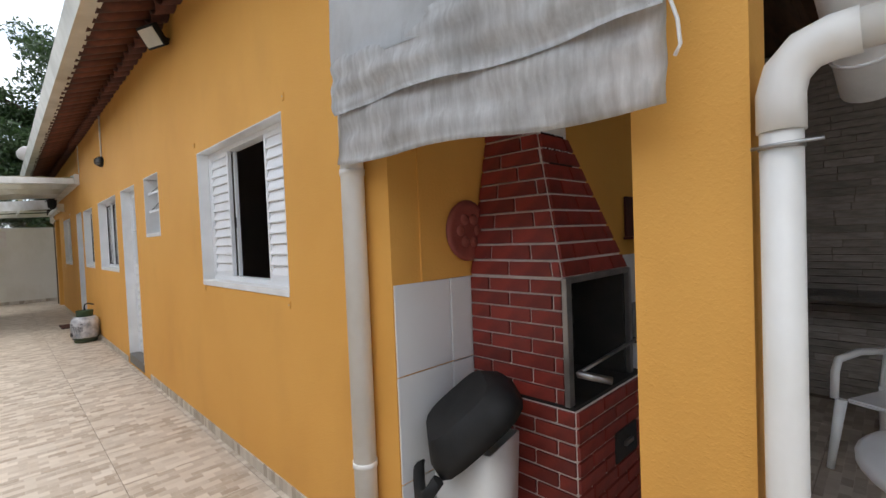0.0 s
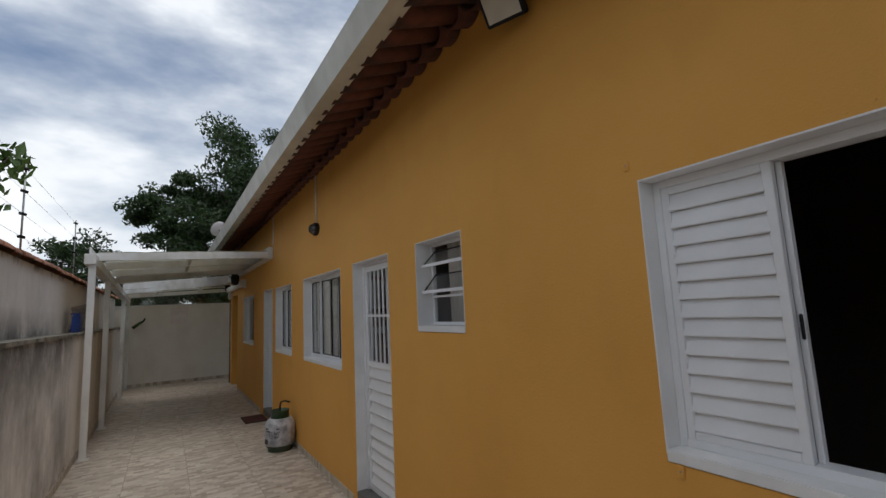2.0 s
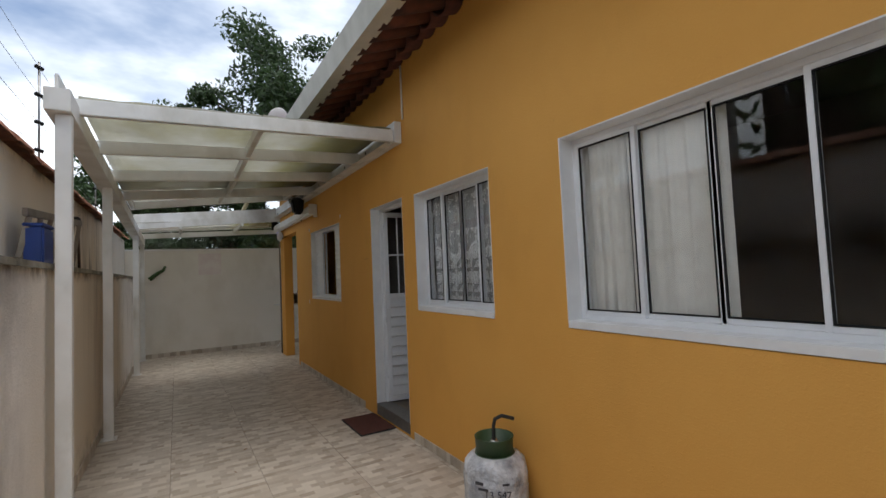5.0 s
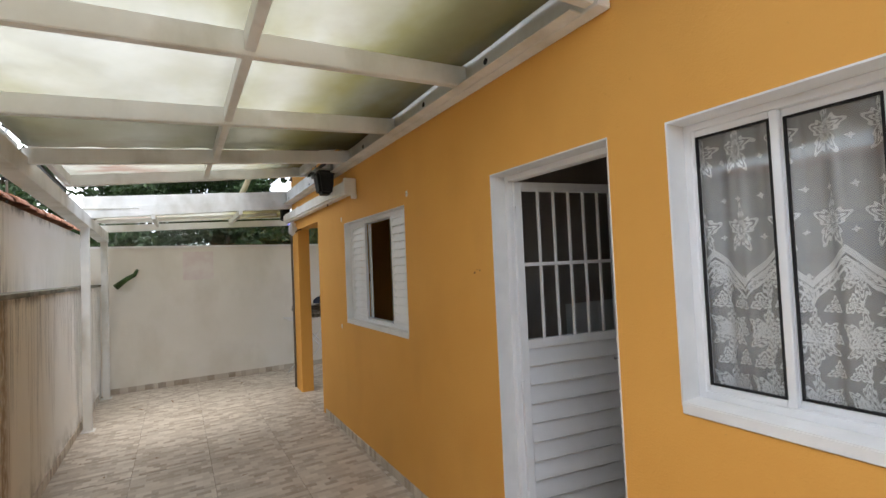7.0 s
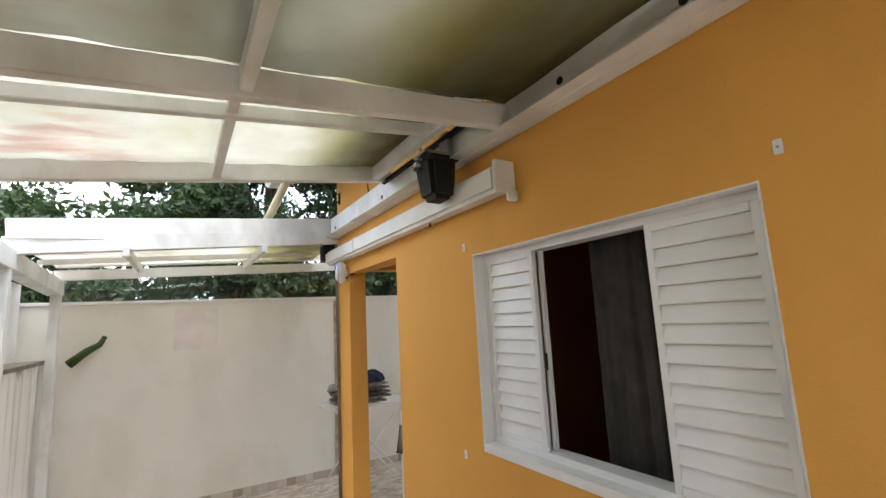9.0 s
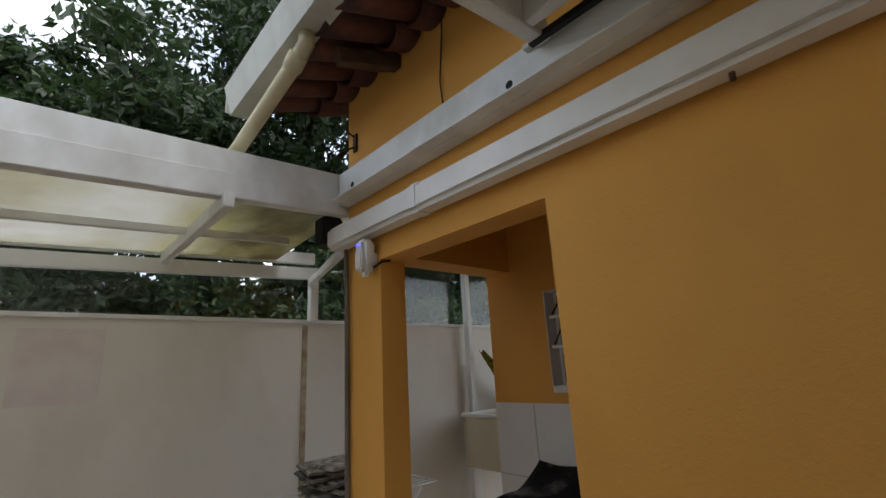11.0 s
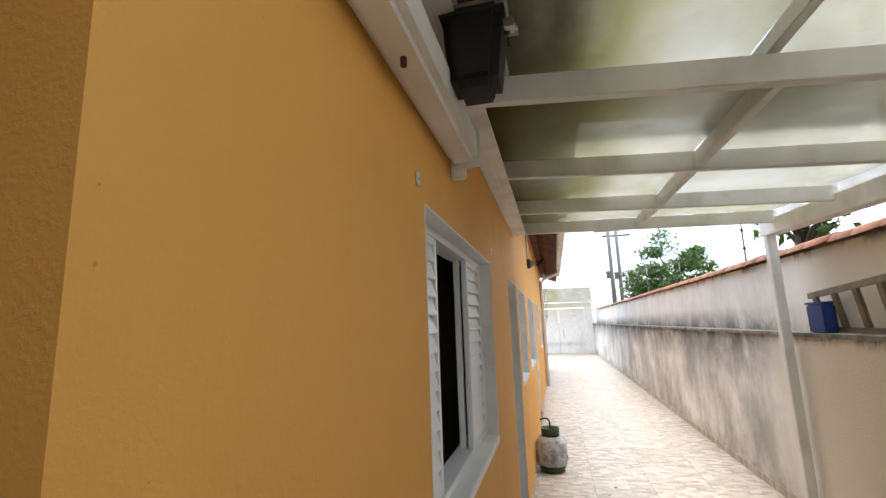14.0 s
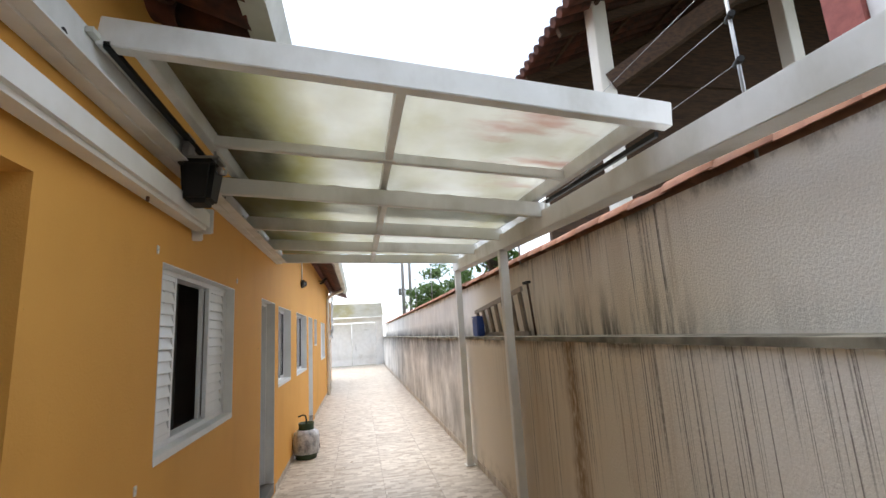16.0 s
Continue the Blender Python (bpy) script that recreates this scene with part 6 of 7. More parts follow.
# worktop, cabinet and kitchen things beyond the barbecue
solid("worktop", boxes((1.20, 3.78, 1.26, 1.802, 0.88, 0.91), (3.25, 3.78, -0.4, 1.26, 0.88, 0.91)), M_GRANITE, "dark granite worktop in an L", "worktop", bevel=0.004)
cab = thing("cabinet", "white louvred base cabinet under the worktop", "cabinet", (0, 0, 0.004))
part("body", boxes((1.24, 3.77, 1.32, 1.80, 0.0, 0.874)), M_WHITE, cab)
for k in range(4):
    x0 = 1.28 + k * 0.48
    d = part("door", boxes((x0, x0 + 0.035, 1.295, 1.318, 0.06, 0.84), (x0 + 0.40, x0 + 0.435, 1.295, 1.318, 0.06, 0.84), (x0 + 0.035, x0 + 0.40, 1.295, 1.318, 0.06, 0.10), (x0 + 0.035, x0 + 0.40, 1.295, 1.318, 0.80, 0.84)), M_ALU, cab, bevel=0.002)
    sl = mesh_of("slat", boxes((0.035, 0.40, -0.004, 0.010, 0, 0.045)), M_ALU)
    for q in range(13):
        o = new("slat", sl)
        o.matrix_basis = pose(x0, 1.304, 0.105 + q * 0.053, 18, 0, 0)
        o.parent = d
bk = thing("bucket", "teal plastic bucket with a dark rim on the worktop", "bucket", (1.42, 1.62, 0.911))
M_TEAL = surface("teal_plastic", (0.06, 0.22, 0.24), (0.05, 0.18, 0.20), 5, 0.5, 0.05, 40)
bm = bmesh.new()
lathe(bm, [(0.085, 0.0), (0.12, 0.27), (0.112, 0.268), (0.08, 0.01), (0.01, 0.01)], 24)
part("bucket_body", bm, M_TEAL, bk)
bm = bmesh.new()
lathe(bm, [(0.122, 0.262), (0.127, 0.268), (0.127, 0.282), (0.114, 0.282), (0.112, 0.264)], 24)
part("rim", bm, M_BLACK, bk)
pan = thing("hanging_pan", "black pan hanging on the yellow wall", "pan", (2.6, 1.80, 1.95))
bm = bmesh.new()
lathe(bm, [(0.12, 0.0), (0.15, 0.035), (0.145, 0.035), (0.115, 0.006), (0.01, 0.006)], 24, m=Matrix.Rotation(math.pi / 2, 4, "X"))
part("pan_body", bm, M_BLACK, pan)
bm = bmesh.new()
tube(bm, [(0.0, -0.02, -0.14), (0.06, -0.02, -0.26)], 0.010, 8)
part("handle", bm, M_BLACK, pan)
shf = thing("red_shelf", "dark red wooden wall shelf with a jar", "shelf", (2.55, 1.80, 1.42))
M_REDWOOD = surface("dark_red_wood", (0.09, 0.022, 0.018), (0.05, 0.014, 0.012), 5, 0.6, 0.1, 40)
part("back_board", boxes((-0.35, 0.35, -0.02, 0.0, 0.0, 0.30)), M_REDWOOD, shf, bevel=0.003)
part("board", boxes((-0.42, 0.55, -0.22, -0.021, -0.02, 0.0)), M_REDWOOD, shf, bevel=0.003)
part("bracket", boxes((0.1, 0.13, -0.18, -0.0, -0.22, -0.021)), M_REDWOOD, shf)
jar = thing("small_jar", "small pale jar on the red shelf", "jar", (2.40, 1.70, 1.4215))
bm = bmesh.new()
lathe(bm, [(0.045, 0), (0.06, 0.05), (0.05, 0.11), (0.035, 0.13)], 16)
part("jar_body", bm, M_PVC, jar)
bm = bmesh.new()
lathe(bm, [(0.04, 0.131), (0.04, 0.15), (0.01, 0.155)], 16)
part("lid", bm, M_TERRA, jar)

# rubbish bin with a tilted black lid
bin_ = thing("rubbish_bin", "white bin with a tilted black lid", "bin", (0.235, 1.60, 0.004), rz=12)
bm = bmesh.new()
lathe(bm, [(0.15, 0.0), (0.155, 0.01), (0.19, 0.64), (0.182, 0.64), (0.148, 0.02), (0.01, 0.02)], 4, m=Matrix.Rotation(radians(45), 4, "Z"))
part("bin_body", bm, M_PVC, bin_, bevel=0.012)
lid_m = pose(-0.03, -0.02, 0.70, 8, -40, -57) @ Matrix.Scale(1.04, 4)
bm = bmesh.new()
ringA, ringB, ringC = [], [], []
for k in range(28):
    a_ = 2 * math.pi * k / 28
    sq = lambda r: (abs(math.cos(a_)) ** 4 + abs(math.sin(a_)) ** 4) ** -0.25 * r
    for ring, r, zz in ((ringA, 0.215, 0.0), (ringB, 0.205, 0.05), (ringC, 0.15, 0.125)):
        ring.append(bm.verts.new(lid_m @ Vector((sq(r) * math.cos(a_), sq(r) * math.sin(a_) * 0.86, zz))))
for A, B in ((ringA, ringB), (ringB, ringC)):
    for k in range(28):
        bm.faces.new((A[k], A[(k + 1) % 28], B[(k + 1) % 28], B[k])).smooth = True
bm.faces.new(ringC)
bm.faces.new(ringA[::-1])
lid = part("lid", bm, M_BLACK, bin_, "matt black domed lid")
bm = bmesh.new()
tube(bm, [lid_m @ Vector(p) for p in ((-0.20, -0.15, 0.02), (-0.275, -0.15, 0.0), (-0.31, -0.10, -0.01), (-0.315, 0.0, -0.012), (-0.31, 0.10, -0.01), (-0.275, 0.15, 0.0), (-0.20, 0.15, 0.02))], 0.024, 10)
part("handle", bm, M_BLACK, lid)
bag = bmesh.new()
lathe(bag, [(0.10, 0.0), (0.13, 0.10), (0.12, 0.28), (0.05, 0.36), (0.03, 0.38)], 14)
for q in bag.verts:
    q.co.x *= 1 + 0.10 * math.sin(q.co.z * 40 + q.co.y * 30)
    q.co.y *= 1 + 0.10 * math.cos(q.co.z * 33 + q.co.x * 25)
bag_o = solid("blue_bag", bag, M_BLUEBOX, "blue plastic bag beside the bin", "bag")
bag_o.location = (0.03, 1.70, 0.004)
bag_o.scale = (0.7, 0.7, 1.0)

# roll-up awning hanging over the recess
M_VINYL = surface("white_vinyl", (0.82, 0.83, 0.83), (0.74, 0.75, 0.75), 3, 0.5, 0.3, 8, dirt=(0.35, 0.34, 0.31), dirt_amount=0.5, dirt_scale=2.2, distance=0.01)
M_VINYL_DIRTY = surface("grimy_vinyl", (0.80, 0.80, 0.79), (0.62, 0.61, 0.59), 9, 0.7, 0.35, 16, dirt=(0.26, 0.245, 0.22), dirt_amount=0.4, dirt_scale=6.0, distance=0.004, stretch=(5, 5, 0.7))
aw = thing("awning", "grimy white vinyl awning hanging over the recess", "awning", (0, 0, 0))


def vinyl(y0, y1, zb0, zb1, zt, x, amp, seed, bulge=0.0):
    rng_ = random.Random(seed)
    ph = [rng_.uniform(0, 6) for _ in range(6)]
    bm = bmesh.new()
    n, m = 36, 14
    g = []
    for j in range(m + 1):
        v = j / m
        row = []
        for i in range(n + 1):
            u = i / n
            zb = zb0 + (zb1 - zb0) * u + 0.010 * math.sin(u * 9 + ph[0])
            w = amp * (math.sin(u * 13 + v * 5 + ph[1]) + 0.6 * math.sin(v * 17 + u * 4 + ph[2]) + 0.4 * math.sin(u * 31 - v * 11 + ph[3]))
            row.append(bm.verts.new((x + w - bulge * math.sin(v * math.pi), y0 + (y1 - y0) * u, zb + (zt - zb) * v)))
        g.append(row)
    for j in range(m):
        for i in range(n):
            bm.faces.new((g[j][i], g[j][i + 1], g[j + 1][i + 1], g[j + 1][i])).smooth = True
    bmesh.ops.solidify(bm, geom=bm.faces, thickness=0.004)
    return bm


part("valance", vinyl(1.965, 0.70, 1.79, 1.735, 2.02, -0.128, 0.006, 5), M_VINYL_DIRTY, aw, "grimy grey vinyl hem")
part("fold", vinyl(1.96, 0.70, 1.99, 1.93, 2.20, -0.142, 0.008, 6, 0.02), M_VINYL_DIRTY, aw, "grimy rolled fold")
part("curtain_sheet", vinyl(1.97, 0.69, 2.16, 2.08, 3.28, -0.150, 0.008, 7), M_VINYL, aw, "white vinyl sheet")
bm = bmesh.new()
tube(bm, [(-0.13, 0.690, 1.95), (-0.135, 0.675, 1.90), (-0.13, 0.672, 1.85), (-0.128, 0.684, 1.83)], 0.004, 6)
part("cord_loop", bm, M_PVC, aw)

# rain pipe on the veranda pillar
rp = thing("rain_pipe", "thick white plastic rain pipe beside the pillar", "pipe", (-0.01, 0.527, 0))
bm = bmesh.new()
tube(bm, [(0, 0, 0.004), (0, 0, 1.72)], 0.037, 20)
part("pipe", bm, M_PVC, rp)
bm = bmesh.new()
tube(bm, [(0, 0, 1.66), (0, 0, 1.735), (0, -0.010, 1.775), (0, -0.04, 1.808), (0, -0.08, 1.82), (0, -0.12, 1.822)], 0.042, 20)
part("elbow", bm, M_PVC, rp, "white plastic elbow joint")
bm = bmesh.new()
tube(bm, [(0, -0.11, 1.822), (0, -0.9, 1.85)], 0.037, 20)
part("pipe", bm, M_PVC, rp)
bm = bmesh.new()
tube(bm, [(0, 0, 1.625), (0, 0, 1.632)], 0.0395, 20)
tube(bm, [(-0.03, 0.045, 1.628), (-0.042, 0.0, 1.63), (-0.035, -0.07, 1.632)], 0.004, 6)
part("wire_clamp", bm, M_METAL, rp)
roll = thing("rolled_awning", "rolled white vinyl hanging under the veranda roof", "awning", (0, 0, 0))
bm = bmesh.new()
tube(bm, [(0.55, 0.54, 2.75), (0.95, 0.47, 2.30), (1.25, 0.42, 1.98)], 0.10, 18)
part("roll", bm, M_VINYL, roll)
bm = bmesh.new()
tube(bm, [(0.69, 0.51, 2.60), (0.70, 0.509, 2.585)], 0.108, 18)
tube(bm, [(1.14, 0.44, 2.10), (1.15, 0.439, 2.09)], 0.106, 18)
part("strap", bm, M_LABEL, roll)
bm = bmesh.new()
tube(bm, [(0.55, 0.54, 2.74), (0.55, 0.54, 2.95)], 0.012, 6)
part("hanger", bm, M_METAL, roll)

# plastic table and chair
tb = thing("plastic_table", "white round plastic garden table", "table", (0.86, 0.02, 0.004))
bm = bmesh.new()
lathe(bm, [(0.44, 0.69), (0.45, 0.70), (0.45, 0.715), (0.435, 0.722), (0.05, 0.722)], 40)
part("tabletop", bm, M_ALU, tb)
for k in range(4):
    a_ = math.pi / 4 + k * math.pi / 2
    bm = bmesh.new()
    tube(bm, [(0.30 * math.cos(a_), 0.30 * math.sin(a_), 0.70), (0.36 * math.cos(a_), 0.36 * math.sin(a_), 0.0)], 0.028, 10, 0.02)
    part("leg", bm, M_ALU, tb)


def plastic_chair(at, rz):
    c = thing("plastic_chair", "white plastic garden armchair", "chair", at, group="garden chairs", rz=rz)
    bm = boxes((-0.22, 0.22, -0.20, 0.22, 0.40, 0.425))
    part("seat", bm, M_ALU, c, bevel=0.010)
    bm = bmesh.new()
    for i in range(7):
        x = -0.18 + i * 0.06
        bar(bm, (x, 0.21, 0.43), (x * 1.05, 0.30, 0.78 - 0.12 * abs(x) * 2), 0.030, 0.012)
    part("backrest", bm, M_ALU, c)
    bm = bmesh.new()
    tube(bm, [(-0.25, 0.22, 0.42), (-0.25, 0.29, 0.66), (-0.17, 0.31, 0.79), (0, 0.32, 0.83), (0.17, 0.31, 0.79), (0.25, 0.29, 0.66), (0.25, 0.22, 0.42)], 0.022, 10)
    part("back_frame", bm, M_ALU, c)
    for s in (-1, 1):
        bm = bmesh.new()
        tube(bm, [(s * 0.25, 0.27, 0.64), (s * 0.28, 0.05, 0.655), (s * 0.27, -0.17, 0.64), (s * 0.26, -0.22, 0.58), (s * 0.26, -0.23, 0.42)], 0.022, 10)
        part("armrest", bm, M_ALU, c)
        for y0, y1 in ((-0.22, -0.26), (0.20, 0.27)):
            bm = bmesh.new()
            tube(bm, [(s * 0.23, y0, 0.42), (s * 0.27, y1, 0.0)], 0.030, 10, 0.020)
            part("leg", bm, M_ALU, c)
    return c


ch = plastic_chair((2.45, 0.30, 0.004), 245)

# ---- gate end of the passage ----
gate = thing("sheet_metal_gate", "white sheet-metal street gate with louvred panels", "gate", (0, GATE_Y, 0), kind="structure")
part("leaf", boxes((-2.05, -0.62, -0.04, 0.0, 0.03, 2.55)), M_WHITE, gate, bevel=0.004)
part("leaf", boxes((-0.60, 0.85, -0.04, 0.0, 0.03, 2.55)), M_WHITE, gate, bevel=0.004)
for x0, x1 in ((-2.0, -0.68), (-0.55, 0.80)):
    for k in range(5):
        part("louvre", boxes((x0, x1, 0.0, 0.02, 0.45 + k * 0.05, 0.475 + k * 0.05)), M_STEEL, gate)
    part("rail", boxes((x0, x1, 0.0, 0.025, 2.1, 2.16)), M_STEEL, gate)
bm = bmesh.new()
tube(bm, [(-0.85, 0.04, 0.95), (-0.85, 0.04, 1.35)], 0.014, 8)
part("pull_bar", bm, M_METAL, gate)
solid("wall_gate_side", boxes((0.86, 1.1, GATE_Y - 0.15, GATE_Y + 0.1, 0, 3.7), (-2.52, -2.06, GATE_Y - 0.15, GATE_Y + 0.05, 0, 2.9)), M_WHITE, "white gate pier", "wall", "structure")
solid("wall_gate_head", boxes((-2.52, 0.86, GATE_Y - 0.12, GATE_Y + 0.02, 2.60, 2.9)), M_WHITE, "white lintel over the gate", "wall", "structure")
bm = bmesh.new()
v = [bm.verts.new(p) for p in ((-2.5, GATE_Y + 1.2, 2.86), (1.1, GATE_Y + 1.2, 2.90), (1.1, GATE_Y - 0.3, 3.75), (-2.5, GATE_Y - 0.3, 3.71), (-2.5, GATE_Y + 1.2, 2.92), (1.1, GATE_Y + 1.2, 2.96), (1.1, GATE_Y - 0.3, 3.81), (-2.5, GATE_Y - 0.3, 3.77))]
for f in ((0, 1, 2, 3), (7, 6, 5, 4), (0, 4, 5, 1), (1, 5, 6, 2), (2, 6, 7, 3), (3, 7, 4, 0)):
    bm.faces.new([v[i] for i in f])
solid("roof_gate", bm, M_SHEET, "pale sloping roof over the gate", "roof", "structure")
solid("wall_front_plot", boxes((1.1, 8.0, GATE_Y - 0.15, GATE_Y, 0, 2.8)), M_WALL_FAR, "plain wall along the street", "wall", "structure")

# street poles with cables
for k, (x, y, h) in enumerate(((-4.35, -16.0, 8.6), (-5.0, -17.0, 8.4))):
    pl = thing("utility_pole", "grey concrete utility pole in the street", "utility pole", (x, y, -0.05), group="utility poles")
    bm = bmesh.new()
    tube(bm, [(0, 0, 0), (0, 0, h)], 0.16, 12, 0.10)
    part("pole", bm, M_GRANITE_GREY, pl)
    part("crossarm", boxes((-0.9, 0.9, -0.05, 0.05, h - 0.8, h - 0.7)), M_WOOD_AND_SHADE, pl)
    part("fuse_box", boxes((0.14, 0.36, -0.12, 0.12, 4.6, 5.1)), M_GRANITE_GREY, pl, bevel=0.01)
for k in range(5):
    bm = bmesh.new()
    z0 = 7.6 - k * 0.55
    tube(bm, [(-4.5 + s * 22 / 8, -16.2 + s * 0.2, z0 + 0.03 * (s - 4) ** 2 + 0.12 * s) for s in range(9)], 0.014, 5)
    solid("street_cable", bm, M_DARK, "sagging black street cable", "cable", group="street cables")

# ---- neighbour's open roof beyond the boundary wall ----
nb = thing("neighbour_roof", "neighbour's dark clay-tiled open roof on posts", "roof", (0, 0, 0))
NX0, NZ0, NX1, NZ1, NY0, NY1 = -4.45, 6.85, -14.0, 10.6, 8.7, 14.2
NS = (NZ1 - NZ0) / (NX0 - NX1)
bm = bmesh.new()
c = [(NX0, NY0, NZ0), (NX0, NY1, NZ0), (NX1, NY1, NZ1), (NX1, NY0, NZ1)]
lo_ = [bm.verts.new(p) for p in c]
hi_ = [bm.verts.new((p[0], p[1], p[2] + 0.06)) for p in c]
bm.faces.new(lo_[::-1])
bm.faces.new(hi_)
for k in range(4):
    bm.faces.new((lo_[k], lo_[(k + 1) % 4], hi_[(k + 1) % 4], hi_[k]))
part("deck", bm, M_CLAY_SHADED, nb)
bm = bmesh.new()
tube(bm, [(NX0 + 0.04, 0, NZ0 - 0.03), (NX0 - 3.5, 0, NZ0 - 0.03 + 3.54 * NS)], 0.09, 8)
nme = mesh_of("tile_row", bm, M_CLAY_SHADED)
for k in range(22):
    o = new("tile_row", nme)
    o.location = (0.0, NY0 + 0.1 + k * 0.25, 0.0)
    o.parent = nb
beam("verge_board", (NX0 + 0.03, NY0 - 0.03, NZ0 + 0.02), (NX1, NY0 - 0.03, NZ1 + 0.02), 0.03, 0.16, nb, M_WALL_FAR)
for k in range(4):
    y = NY0 + 0.5 + k * 1.5
    beam("rafter", (NX0 - 0.1, y, NZ0 - 0.14), (NX1, y, NZ1 - 0.20), 0.10, 0.16, nb, M_WOOD_AND_SHADE)
for k in range(4):
    beam("purlin", (NX0 - 0.6 - k * 1.2, NY0 + 0.05, NZ0 + (0.6 + k * 1.2) * NS - 0.10), (NX0 - 0.6 - k * 1.2, NY1, NZ0 + (0.6 + k * 1.2) * NS - 0.10), 0.06, 0.07, nb, M_WOOD_AND_SHADE)
beam("tie_beam", (NX0 - 0.7, 11.1, 5.55), (-10.0, 13.6, 8.6), 0.16, 0.30, nb, M_WOOD_AND_SHADE)
for x, y in ((NX0 - 0.65, 11.0), (-9.0, 11.0)):
    part("post", boxes((x - 0.13, x + 0.13, y - 0.13, y + 0.13, -0.06, NZ0 + (NX0 - x) * NS - 0.05)), M_WALL_FAR, nb, bevel=0.01)
nw = thing("neighbour_house", "neighbour's house walls behind the boundary", "house", (0, 0, -0.06))
# dark brown walls and gable stand in for the shaded interior under this roof
part("wall", boxes((-14.3, -14.0, 8.6, 14.2, 0, 10.6)), M_WOOD_AND_SHADE, nw, "rear wall coloured dark for the shade under the roof")
part("wall", boxes((-14.0, -4.9, 8.74, 8.86, 0, 6.98)), M_WOOD_AND_SHADE, nw, "side wall coloured dark for the shade under the roof")
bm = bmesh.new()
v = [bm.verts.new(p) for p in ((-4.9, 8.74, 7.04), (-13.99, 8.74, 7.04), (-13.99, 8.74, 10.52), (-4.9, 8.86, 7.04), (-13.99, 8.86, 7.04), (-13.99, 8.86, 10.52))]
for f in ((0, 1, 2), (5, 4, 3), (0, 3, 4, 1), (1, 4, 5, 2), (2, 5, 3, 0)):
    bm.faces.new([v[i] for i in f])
part("gable", bm, M_WOOD_AND_SHADE, nw, "gable coloured dark for the shade under the roof")
part("wall", boxes((-5.2, -4.75, 14.86, 15.6, 0, 6.86)), M_WHITE, nw, "white painted corner pier")
part("pilaster", boxes((-5.0, -4.70, 14.60, 14.855, 0, 6.84)), M_TERRA, nw, "faded pink pilaster")

# ---- trees ----
M_BARK = surface("tree_bark", (0.10, 0.075, 0.05), (0.05, 0.04, 0.03), 6, 0.95, 0.6, 20, distance=0.02)


def leaf_material(name, a, b):
    m, n, l, bs = nodes_of(name)
    geo = n.new("ShaderNodeNewGeometry")
    r = n.new("ShaderNodeMapRange")
    l.new(geo.outputs["Random Per Island"], r.inputs[0])
    col = mixed(n, l, r.outputs[0], a, b)
    l.new(col, bs.inputs["Base Color"])
    bs.inputs["Roughness"].default_value = 0.5
    tr = n.new("ShaderNodeBsdfTranslucent")
    l.new(col, tr.inputs[0])
    mx = n.new("ShaderNodeMixShader")
    mx.inputs[0].default_value = 0.3
    l.new(bs.outputs[0], mx.inputs[1])
    l.new(tr.outputs[0], mx.inputs[2])
    l.new(mx.outputs[0], n["Material Output"].inputs[0])
    return m


M_LEAF = leaf_material("dark_leaves", (0.018, 0.04, 0.012), (0.055, 0.10, 0.03))
M_LEAF_LIGHT = leaf_material("light_leaves", (0.05, 0.11, 0.02), (0.10, 0.17, 0.04))


